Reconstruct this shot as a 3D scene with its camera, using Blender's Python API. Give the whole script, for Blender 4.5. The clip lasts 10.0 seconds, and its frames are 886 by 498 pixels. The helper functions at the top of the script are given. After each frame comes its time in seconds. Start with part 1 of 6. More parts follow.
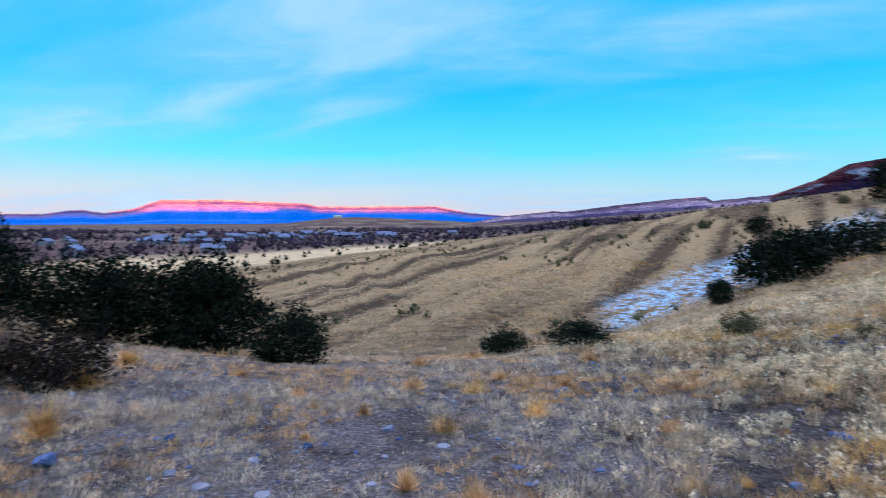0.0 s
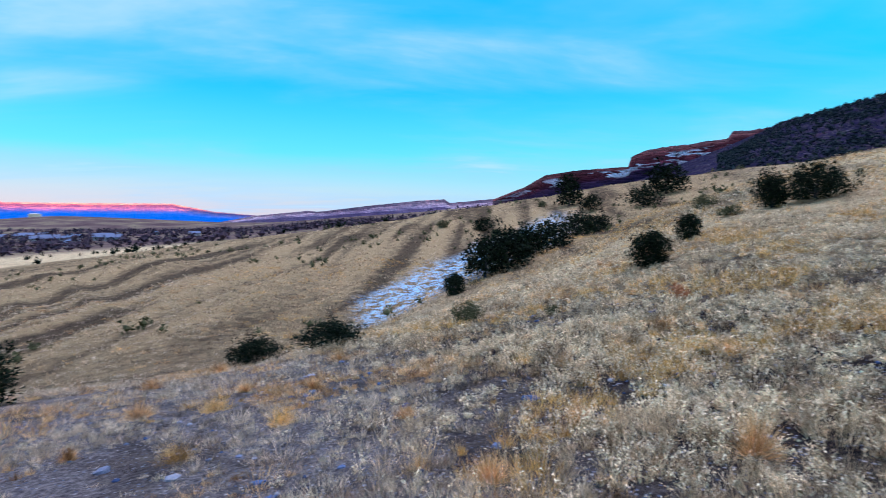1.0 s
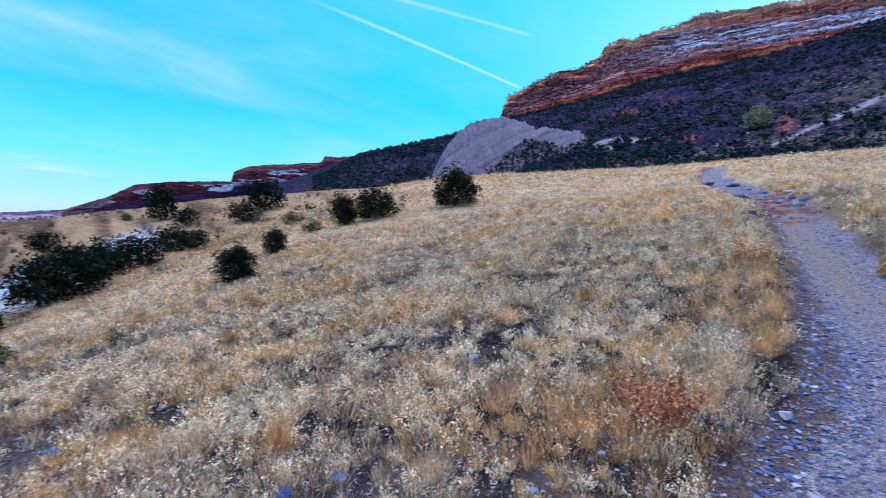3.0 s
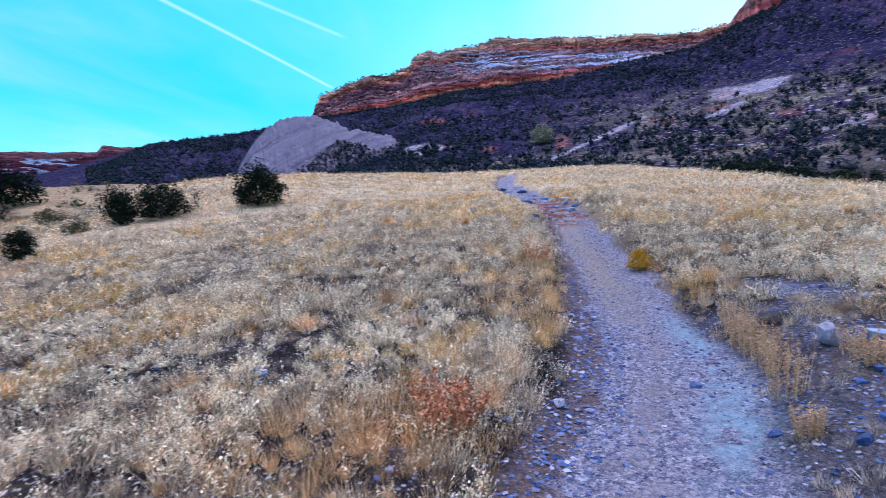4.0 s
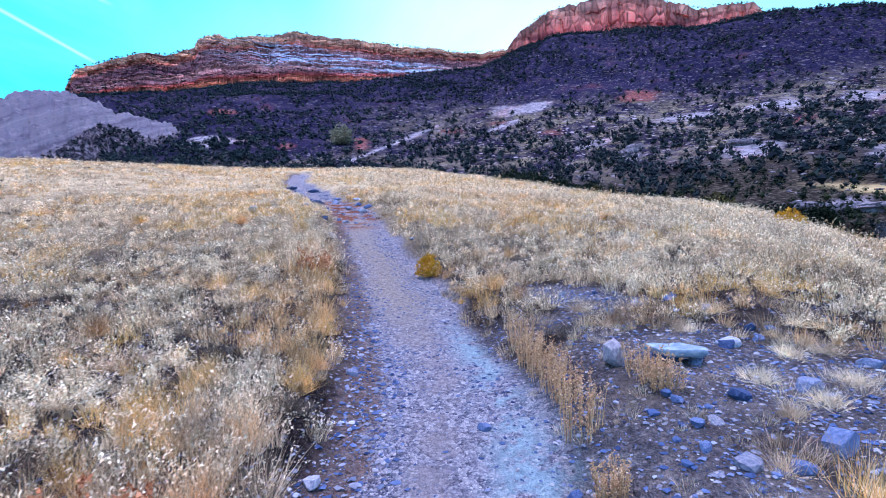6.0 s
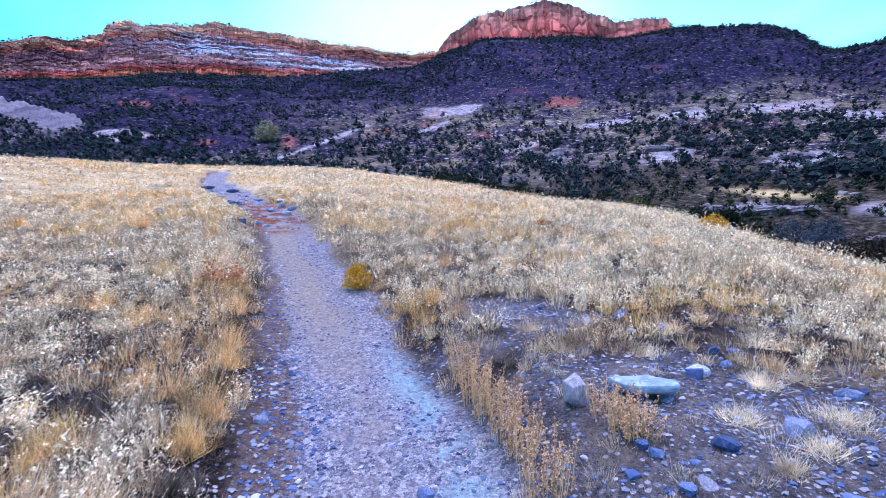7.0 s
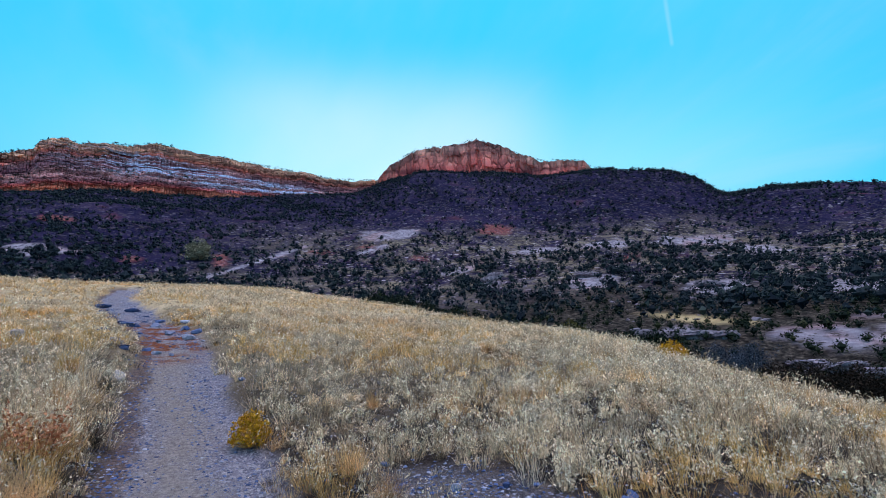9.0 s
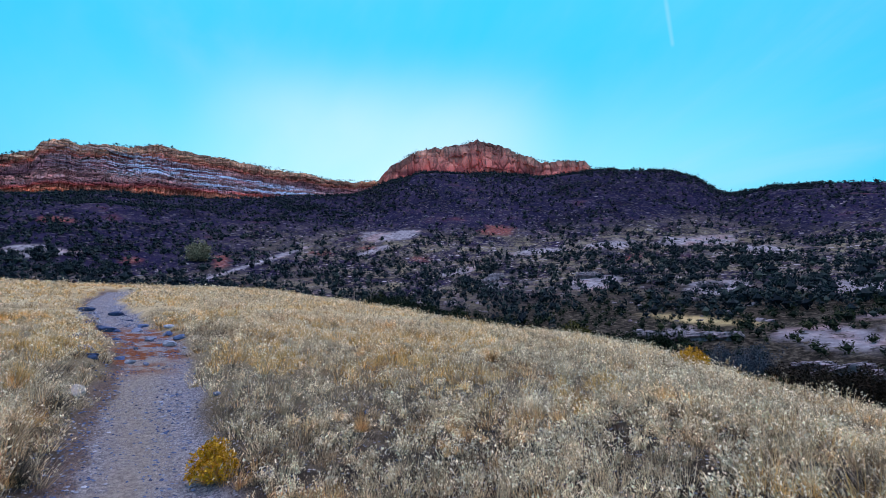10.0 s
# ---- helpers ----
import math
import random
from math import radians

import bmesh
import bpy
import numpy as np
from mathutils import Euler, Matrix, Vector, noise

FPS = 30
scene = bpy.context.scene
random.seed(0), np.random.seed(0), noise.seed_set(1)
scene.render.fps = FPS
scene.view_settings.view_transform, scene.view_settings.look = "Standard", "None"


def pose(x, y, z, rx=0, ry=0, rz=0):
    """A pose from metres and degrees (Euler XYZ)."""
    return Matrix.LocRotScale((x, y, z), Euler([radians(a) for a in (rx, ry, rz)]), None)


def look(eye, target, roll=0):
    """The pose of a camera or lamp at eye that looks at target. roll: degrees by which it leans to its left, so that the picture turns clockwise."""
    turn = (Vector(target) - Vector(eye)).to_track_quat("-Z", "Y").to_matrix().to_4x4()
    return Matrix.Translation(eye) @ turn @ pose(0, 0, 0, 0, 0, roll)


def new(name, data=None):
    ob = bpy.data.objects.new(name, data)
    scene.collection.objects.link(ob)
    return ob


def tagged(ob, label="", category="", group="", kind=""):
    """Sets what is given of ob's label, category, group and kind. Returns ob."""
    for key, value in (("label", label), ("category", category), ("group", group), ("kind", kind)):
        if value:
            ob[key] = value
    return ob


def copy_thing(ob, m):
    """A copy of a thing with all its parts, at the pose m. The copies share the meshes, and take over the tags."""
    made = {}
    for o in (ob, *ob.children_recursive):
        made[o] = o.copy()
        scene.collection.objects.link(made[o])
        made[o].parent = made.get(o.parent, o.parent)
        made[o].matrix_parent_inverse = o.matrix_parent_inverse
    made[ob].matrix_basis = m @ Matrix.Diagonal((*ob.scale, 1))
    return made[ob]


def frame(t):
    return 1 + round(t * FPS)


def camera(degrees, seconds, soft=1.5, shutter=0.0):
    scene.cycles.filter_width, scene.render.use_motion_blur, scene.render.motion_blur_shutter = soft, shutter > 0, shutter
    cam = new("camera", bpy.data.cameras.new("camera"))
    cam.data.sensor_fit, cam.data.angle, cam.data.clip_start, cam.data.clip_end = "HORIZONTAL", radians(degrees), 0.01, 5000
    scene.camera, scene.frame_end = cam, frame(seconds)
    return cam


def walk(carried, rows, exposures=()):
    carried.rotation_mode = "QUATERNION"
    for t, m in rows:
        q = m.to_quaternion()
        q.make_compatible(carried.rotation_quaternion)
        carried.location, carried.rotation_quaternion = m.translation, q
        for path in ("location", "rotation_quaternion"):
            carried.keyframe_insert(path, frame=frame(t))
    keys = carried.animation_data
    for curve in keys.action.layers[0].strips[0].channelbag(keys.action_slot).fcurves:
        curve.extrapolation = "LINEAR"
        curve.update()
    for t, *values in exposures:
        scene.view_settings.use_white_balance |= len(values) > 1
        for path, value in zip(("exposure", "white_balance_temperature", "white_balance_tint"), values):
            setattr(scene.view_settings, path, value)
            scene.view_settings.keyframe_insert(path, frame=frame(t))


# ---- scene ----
cam = camera(81.8, 10.0, soft=0.75, shutter=0.25)
METRES, EYE, TILT, LEAN, TURN = 5.2, 1.6, -3.3, 0.0, 0.0
ROWS = [
    (0.0, 0.0, 0.0, 0.0, 0.0, 0.0, -0.0),
    (0.5, 0.0122, -0.0079, 0.0054, -14.41, -0.16, 0.72),
    (1.0, 0.023, -0.0211, 0.0106, -26.91, -0.36, 1.41),
    (1.5, 0.0373, -0.0367, 0.0119, -35.95, -0.35, 1.85),
    (2.0, 0.0593, -0.0657, 0.0108, -44.33, 0.17, 2.33),
    (2.5, 0.075, -0.092, 0.0074, -57.54, 0.08, 2.76),
    (3.0, 0.0855, -0.101, 0.006, -69.11, -0.37, 3.05),
    (4.5, 0.1875, -0.1512, 0.0012, -97.72, -1.74, 3.44),
    (5.0, 0.2265, -0.1846, 0.0066, -103.39, -2.05, 3.34),
    (5.5, 0.2865, -0.198, 0.0075, -107.95, -2.43, 3.2),
    (7.0, 0.458, -0.2655, 0.0257, -119.47, -2.85, 2.97),
    (7.5, 0.524, -0.2831, 0.0385, -123.69, -3.02, 2.87),
    (8.0, 0.5755, -0.3262, 0.0373, -126.54, 0.68, 2.82),
    (8.5, 0.6232, -0.3739, 0.0397, -126.55, 10.48, 2.82),
    (9.0, 0.6911, -0.4157, 0.0417, -126.52, 10.44, 2.8),
    (9.5, 0.7515, -0.4669, 0.0483, -126.5, 10.5, 2.85),
    (10.0, 0.8177, -0.514, 0.0646, -126.41, 10.54, 2.85),
]
walk(cam, [(t, pose(0, 0, EYE, TILT, LEAN, TURN) @ pose(METRES * x, METRES * y, METRES * z, 90 + pitch, roll, yaw)) for t, x, y, z, yaw, pitch, roll in ROWS],
     exposures=((0.0, 0.0, 5950, 11), (1.0, 0.05, 5950, 12), (2.5, 0.16, 5880, 17), (3.2, 0.29, 5840, 22), (5.5, 0.67, 5740, 26), (7.6, 0.95, 5740, 25), (8.0, 0.9, 5800, 25), (8.2, 0.3, 6100, 18), (8.4, -0.1, 6280, 14), (8.8, -0.05, 6280, 14), (9.3, 0.0, 6270, 14), (10.0, 0.0, 6270, 14)))


# ---- sky, sun ----
SUN_AZ, SUN_EL = 124.0, 0.5
world = bpy.data.worlds.new("sky")
scene.world = world
world.use_nodes = True
wt = world.node_tree
wt.nodes.clear()


def node(tree, kind, inputs=None, **props):
    n = tree.nodes.new(kind)
    for k, v in props.items():
        setattr(n, k, v)
    for k, v in (inputs or {}).items():
        if isinstance(v, bpy.types.NodeSocket):
            tree.links.new(v, n.inputs[k])
        else:
            n.inputs[k].default_value = v
    return n


def calc(tree, op, a, b=0.0, c=0.0, clamp=False):
    n = node(tree, "ShaderNodeMath", {0: a, 1: b, 2: c}, operation=op)
    n.use_clamp = clamp
    return n.outputs[0]


def ramp(tree, fac, stops, mode="LINEAR"):
    n = node(tree, "ShaderNodeValToRGB", {0: fac})
    n.color_ramp.interpolation = mode
    e = n.color_ramp.elements
    for i, (p, c) in enumerate(stops):
        s = e[i] if i < 2 else e.new(p)
        s.position, s.color = p, (*c, 1) if len(c) == 3 else c
    return n.outputs[0]


def mix(tree, fac, a, b, mode="MIX"):
    n = node(tree, "ShaderNodeMix", data_type="RGBA", blend_type=mode)
    for i, v in ((0, fac), (6, a), (7, b)):
        if isinstance(v, bpy.types.NodeSocket):
            tree.links.new(v, n.inputs[i])
        else:
            n.inputs[i].default_value = v if i == 0 else (*v, 1)
    return n.outputs[2]


def span(tree, v, a, b, c=0.0, d=1.0):
    n = node(tree, "ShaderNodeMapRange", {0: v, 1: a, 2: b, 3: c, 4: d}, interpolation_type="SMOOTHSTEP")
    return n.outputs[0]


def build_sky():
    t = wt
    way = node(t, "ShaderNodeTexCoord").outputs["Generated"]
    xyz = node(t, "ShaderNodeSeparateXYZ", {0: way})
    X, Y, Z = xyz.outputs
    up = calc(t, "MAXIMUM", Z, 0.0)
    air = node(t, "ShaderNodeTexSky", sky_type="NISHITA", sun_disc=False, sun_elevation=radians(6), sun_rotation=radians(SUN_AZ), altitude=1500)
    # deep blue; out of view overhead it brightens, added to light the ground
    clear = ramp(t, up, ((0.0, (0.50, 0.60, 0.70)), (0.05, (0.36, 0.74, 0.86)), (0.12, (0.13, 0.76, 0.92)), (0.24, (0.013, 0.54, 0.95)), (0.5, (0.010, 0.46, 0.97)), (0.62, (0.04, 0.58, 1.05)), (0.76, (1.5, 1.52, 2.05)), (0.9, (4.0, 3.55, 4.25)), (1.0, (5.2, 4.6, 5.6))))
    # the afterglow over the cliffs, where the sun has gone down
    sx, sy = math.sin(radians(SUN_AZ)), math.cos(radians(SUN_AZ))
    flat = calc(t, "ADD", calc(t, "MULTIPLY", X, sx), calc(t, "MULTIPLY", Y, sy))
    near = calc(t, "DIVIDE", flat, calc(t, "SQRT", calc(t, "ADD", calc(t, "MULTIPLY", X, X), calc(t, "MULTIPLY", Y, Y))))
    clear = mix(t, calc(t, "MULTIPLY", calc(t, "MULTIPLY", span(t, near, 0.1, 0.95), 0.9), span(t, up, 0.72, 0.6)), clear, (0.014, 0.66, 1.02))
    wide = calc(t, "MULTIPLY", span(t, near, 0.62, 1.0), span(t, up, 0.54, 0.30))
    sky = mix(t, calc(t, "MULTIPLY", wide, 0.7), clear, (0.42, 0.95, 1.04))
    core = node(t, "ShaderNodeVectorMath", {0: way, 1: (0.792, -0.446, 0.417)}, operation="DOT_PRODUCT").outputs["Value"]
    # rose band low down, away from the sun
    far = span(t, near, 0.35, -0.75)
    band = calc(t, "MULTIPLY", far, span(t, up, 0.13, 0.0))
    sky = mix(t, calc(t, "MULTIPLY", band, 0.62), sky, (0.95, 0.62, 0.62))
    # thin high cloud, as a sheet seen from below, drawn out in streaks
    k = calc(t, "ADD", up, 0.12)
    px, py = calc(t, "DIVIDE", X, k), calc(t, "DIVIDE", Y, k)
    a = radians(-20)
    u = calc(t, "ADD", calc(t, "MULTIPLY", px, math.cos(a)), calc(t, "MULTIPLY", py, math.sin(a)))
    v = calc(t, "SUBTRACT", calc(t, "MULTIPLY", py, math.cos(a)), calc(t, "MULTIPLY", px, math.sin(a)))
    sheet = node(t, "ShaderNodeCombineXYZ", {0: calc(t, "MULTIPLY", u, 0.5), 1: v, 2: 5.0}).outputs[0]
    n1 = node(t, "ShaderNodeTexNoise", {"Vector": sheet, "Scale": 0.7, "Detail": 6.0, "Roughness": 0.52, "Distortion": 0.35}).outputs[0]
    n2 = node(t, "ShaderNodeTexNoise", {"Vector": sheet, "Scale": 1.7, "Detail": 6.0, "Roughness": 0.55, "Distortion": 0.5}).outputs[0]
    shy = span(t, near, 0.85, 0.0, 0.35, 1.0)
    veil = calc(t, "MULTIPLY", span(t, n1, 0.37, 0.62), span(t, n2, 0.22, 0.66))
    sky = mix(t, calc(t, "MULTIPLY", calc(t, "MULTIPLY", veil, shy), 0.62), sky, (0.34, 0.66, 0.95))
    bright = calc(t, "MULTIPLY", span(t, n2, 0.50, 0.72), span(t, n1, 0.46, 0.64))
    sky = mix(t, calc(t, "MULTIPLY", calc(t, "MULTIPLY", bright, shy), 0.4), sky, (0.70, 0.85, 0.98))
    core = calc(t, "MULTIPLY", calc(t, "POWER", span(t, core, 0.925, 1.0), 1.2), span(t, n1, 0.30, 0.62, 0.55, 1.0))
    sky = mix(t, calc(t, "MULTIPLY", calc(t, "MULTIPLY", core, span(t, up, 0.58, 0.42)), 0.5), sky, (0.84, 1.0, 1.06))
    # vapour trails: straight lines in the sheet
    for (x0, y0, x1, y1, width, power) in CONTRAILS:
        n = math.hypot(x1 - x0, y1 - y0)
        cx, cy = (x1 - x0) / n, (y1 - y0) / n
        dx, dy = calc(t, "SUBTRACT", px, x0), calc(t, "SUBTRACT", py, y0)
        along = calc(t, "ADD", calc(t, "MULTIPLY", dx, cx), calc(t, "MULTIPLY", dy, cy))
        across = calc(t, "ABSOLUTE", calc(t, "SUBTRACT", calc(t, "MULTIPLY", dx, cy), calc(t, "MULTIPLY", dy, cx)))
        wide = calc(t, "ADD", calc(t, "MULTIPLY", n2, width), width * 0.4)
        line = calc(t, "SUBTRACT", 1.0, span(t, calc(t, "DIVIDE", across, wide), 0.0, 1.0))
        line = calc(t, "MULTIPLY", line, calc(t, "MULTIPLY", span(t, along, 0.0, n * 0.3), span(t, along, n, n * 0.9)))
        sky = mix(t, calc(t, "MULTIPLY", line, power), sky, (0.95, 0.99, 1.05))
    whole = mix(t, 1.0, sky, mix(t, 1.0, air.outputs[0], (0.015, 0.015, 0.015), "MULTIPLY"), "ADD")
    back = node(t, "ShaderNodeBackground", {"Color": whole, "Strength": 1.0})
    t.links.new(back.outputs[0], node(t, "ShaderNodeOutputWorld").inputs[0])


CONTRAILS = ((1.35, 1.05, 2.45, 0.50, 0.02, 0.28), (1.4, 0.87, 1.95, 0.36, 0.02, 0.2), (0.51, -1.0, 0.61, -1.21, 0.008, 0.12))
build_sky()
sun = new("sun", bpy.data.lights.new("sun", "SUN"))
sun.data.energy, sun.data.angle, sun.data.color = 13.0, radians(0.5), (1.0, 0.38, 0.15)
sun.matrix_world = look((0, 0, 0), (-math.sin(radians(SUN_AZ)), -math.cos(radians(SUN_AZ)), -math.tan(radians(SUN_EL))))


# ---- materials ----
def material(name):
    m = bpy.data.materials.new(name)
    m.use_nodes = True
    t = m.node_tree
    t.nodes.clear()
    out = node(t, "ShaderNodeOutputMaterial")
    shader = node(t, "ShaderNodeBsdfPrincipled")
    t.links.new(shader.outputs[0], out.inputs[0])
    return m, t, shader


def noise_of(t, vector, scale, detail=5.0, rough=0.55, distort=0.0):
    return node(t, "ShaderNodeTexNoise", {"Vector": vector, "Scale": scale, "Detail": detail, "Roughness": rough, "Distortion": distort}).outputs[0]


def bump(t, shader, height, strength, distance):
    t.links.new(node(t, "ShaderNodeBump", {"Height": height, "Strength": strength, "Distance": distance}).outputs[0], shader.inputs["Normal"])


def place(t):
    return node(t, "ShaderNodeNewGeometry").outputs["Position"]


def mask(t, name):
    return node(t, "ShaderNodeAttribute", attribute_name=name).outputs["Fac"]


def ground_material():
    m, t, s = material("ground_cover")
    p = place(t)
    fine, mid, big = noise_of(t, p, 22, 6, 0.65), noise_of(t, p, 2.6, 5), noise_of(t, p, 0.16, 4)
    # soil with dead litter, near black: shade between the clumps is in the colour
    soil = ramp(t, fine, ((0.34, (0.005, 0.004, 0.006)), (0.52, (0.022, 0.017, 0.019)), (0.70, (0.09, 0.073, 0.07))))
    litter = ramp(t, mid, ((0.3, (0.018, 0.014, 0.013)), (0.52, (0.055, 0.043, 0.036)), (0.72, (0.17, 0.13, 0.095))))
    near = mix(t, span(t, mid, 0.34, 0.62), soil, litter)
    bare = ramp(t, fine, ((0.32, (0.06, 0.052, 0.060)), (0.5, (0.19, 0.165, 0.17)), (0.68, (0.38, 0.335, 0.33))))
    near = mix(t, calc(t, "MULTIPLY", mask(t, "shoulder"), span(t, noise_of(t, p, 1.1, 4, 0.6), 0.36, 0.54, 0.4, 0.95)), near, bare)
    pebble = node(t, "ShaderNodeTexVoronoi", {"Vector": p, "Scale": 26.0, "Randomness": 1.0})
    shade = node(t, "ShaderNodeSeparateColor", {0: pebble.outputs["Color"]})
    small = calc(t, "MULTIPLY", span(t, pebble.outputs["Distance"], 0.42, 0.30), span(t, shade.outputs[0], 0.70, 0.76))
    near = mix(t, small, near, ramp(t, shade.outputs[1], ((0.0, (0.10, 0.12, 0.19)), (0.6, (0.28, 0.28, 0.34)), (1.0, (0.52, 0.47, 0.46)))))
    # standing grass seen from far: straw with darker runnels and greyer brush
    clump = node(t, "ShaderNodeTexVoronoi", {"Vector": p, "Scale": 1.5, "Randomness": 1.0}).outputs["Distance"]
    straw = ramp(t, noise_of(t, p, 0.5, 8, 0.68), ((0.3, (0.30, 0.22, 0.135)), (0.46, (0.55, 0.41, 0.24)), (0.6, (0.70, 0.54, 0.32)), (0.75, (0.76, 0.60, 0.37))))
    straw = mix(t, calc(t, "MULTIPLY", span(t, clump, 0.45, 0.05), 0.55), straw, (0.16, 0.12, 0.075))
    straw = mix(t, calc(t, "MULTIPLY", span(t, big, 0.5, 0.68), 0.45), straw, (0.26, 0.215, 0.16))
    # runnel shade and light on the swells are put into the colour
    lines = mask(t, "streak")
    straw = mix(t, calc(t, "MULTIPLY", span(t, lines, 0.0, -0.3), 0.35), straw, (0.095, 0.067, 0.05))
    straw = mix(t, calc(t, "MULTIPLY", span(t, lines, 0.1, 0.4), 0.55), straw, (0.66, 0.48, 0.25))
    tuft = node(t, "ShaderNodeTexVoronoi", {"Vector": p, "Scale": 2.6, "Randomness": 1.0}).outputs["Distance"]
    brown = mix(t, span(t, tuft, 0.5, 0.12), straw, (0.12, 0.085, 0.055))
    straw = mix(t, calc(t, "MULTIPLY", mask(t, "spur"), 0.62), straw, brown)
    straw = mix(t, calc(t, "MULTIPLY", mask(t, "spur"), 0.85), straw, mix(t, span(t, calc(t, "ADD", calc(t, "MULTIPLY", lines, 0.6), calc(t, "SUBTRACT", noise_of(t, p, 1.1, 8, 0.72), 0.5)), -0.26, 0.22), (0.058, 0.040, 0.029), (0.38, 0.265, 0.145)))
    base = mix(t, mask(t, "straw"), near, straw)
    # trail: crushed stone in grey, lilac and buff
    cell = node(t, "ShaderNodeTexVoronoi", {"Vector": p, "Scale": 34.0, "Randomness": 1.0})
    cell2 = node(t, "ShaderNodeTexVoronoi", {"Vector": p, "Scale": 90.0, "Randomness": 1.0})
    grit = mix(t, 0.5, ramp(t, node(t, "ShaderNodeSeparateColor", {0: cell.outputs["Color"]}).outputs[0], ((0.0, (0.025, 0.03, 0.06)), (0.3, (0.15, 0.15, 0.20)), (0.6, (0.31, 0.30, 0.35)), (1.0, (0.66, 0.62, 0.63)))),
               ramp(t, node(t, "ShaderNodeSeparateColor", {0: cell2.outputs["Color"]}).outputs[1], ((0.0, (0.02, 0.025, 0.06)), (0.45, (0.16, 0.16, 0.22)), (0.8, (0.38, 0.35, 0.40)), (1.0, (0.66, 0.62, 0.64)))))
    dust = ramp(t, noise_of(t, p, 1.7, 5, 0.6), ((0.32, (0.16, 0.20, 0.29)), (0.48, (0.275, 0.265, 0.325)), (0.66, (0.235, 0.20, 0.20))))
    path = mix(t, calc(t, "MULTIPLY", span(t, noise_of(t, p, 6.0, 4), 0.45, 0.75), 0.5), grit, dust)
    # dark gravel and brown soil along the left edge, lime-pale dust on the right, worn light tread between
    off = mask(t, "offset")
    drift = calc(t, "ADD", off, calc(t, "MULTIPLY", calc(t, "SUBTRACT", noise_of(t, p, 2.3, 4), 0.5), 0.5))
    path = mix(t, calc(t, "MULTIPLY", calc(t, "MULTIPLY", span(t, drift, 0.38, 0.16), span(t, drift, -0.32, -0.02)), span(t, noise_of(t, p, 3.0, 5, 0.65), 0.40, 0.62, 0.05, 0.55)), path, ramp(t, fine, ((0.34, (0.21, 0.17, 0.165)), (0.66, (0.40, 0.34, 0.335)))))
    path = mix(t, calc(t, "MULTIPLY", mask(t, "worn"), span(t, noise_of(t, p, 4.0, 5, 0.65), 0.30, 0.5, 0.35, 0.9)), path, ramp(t, fine, ((0.32, (0.19, 0.16, 0.145)), (0.66, (0.42, 0.355, 0.305)))))
    path = mix(t, calc(t, "MULTIPLY", mask(t, "pale"), span(t, noise_of(t, p, 3.4, 6, 0.7), 0.42, 0.56)), path, ramp(t, fine, ((0.35, (0.19, 0.27, 0.33)), (0.65, (0.36, 0.48, 0.53)))))
    path = mix(t, calc(t, "MULTIPLY", span(t, drift, 0.34, 0.52), 0.75), path, ramp(t, fine, ((0.35, (0.045, 0.027, 0.020)), (0.65, (0.20, 0.115, 0.075)))))
    path = mix(t, calc(t, "MULTIPLY", mask(t, "redsoil"), span(t, noise_of(t, p, 2.2, 5, 0.7), 0.42, 0.55)), path, ramp(t, fine, ((0.3, (0.13, 0.042, 0.022)), (0.7, (0.34, 0.125, 0.065)))))
    base = mix(t, mask(t, "trail"), base, path)
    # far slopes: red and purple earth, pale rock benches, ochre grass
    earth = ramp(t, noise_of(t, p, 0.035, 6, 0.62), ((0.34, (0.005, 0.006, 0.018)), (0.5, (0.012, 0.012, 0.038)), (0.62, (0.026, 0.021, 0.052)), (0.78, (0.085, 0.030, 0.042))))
    earth = mix(t, calc(t, "MULTIPLY", span(t, noise_of(t, p, 0.05, 7, 0.72), 0.43, 0.58), mask(t, "open")), earth, ramp(t, noise_of(t, p, 0.11, 5, 0.7), ((0.38, (0.10, 0.088, 0.108)), (0.5, (0.145, 0.125, 0.098)), (0.62, (0.215, 0.184, 0.122)))))
    rosy = ramp(t, noise_of(t, p, 0.5, 6, 0.7), ((0.35, (0.05, 0.02, 0.03)), (0.65, (0.30, 0.10, 0.085))))
    earth = mix(t, mask(t, "redspot"), earth, rosy)
    scree = noise_of(t, p, 0.55, 7, 0.75)
    earth = mix(t, calc(t, "MULTIPLY", span(t, scree, 0.53, 0.58), calc(t, "ADD", 0.22, calc(t, "MULTIPLY", mask(t, "open"), 0.4))), earth, ramp(t, noise_of(t, p, 0.08, 4), ((0.35, (0.028, 0.02, 0.042)), (0.5, (0.075, 0.056, 0.045)), (0.65, (0.14, 0.062, 0.05)))))
    earth = mix(t, calc(t, "MULTIPLY", span(t, scree, 0.63, 0.67), calc(t, "ADD", 0.25, calc(t, "MULTIPLY", mask(t, "open"), 0.55))), earth, (0.20, 0.165, 0.19))
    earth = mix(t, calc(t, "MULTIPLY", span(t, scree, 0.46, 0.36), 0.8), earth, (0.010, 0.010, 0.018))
    # low bushes, grass and broken rock dotted over the earth
    for size, part_of in ((0.42, 0.55), (0.95, 0.45)):
        dots = node(t, "ShaderNodeTexVoronoi", {"Vector": p, "Scale": size, "Randomness": 1.0})
        each = node(t, "ShaderNodeSeparateColor", {0: dots.outputs["Color"]})
        here = calc(t, "MULTIPLY", span(t, dots.outputs["Distance"], 0.62, 0.40), span(t, each.outputs[0], 1.0 - part_of, 1.04 - part_of))
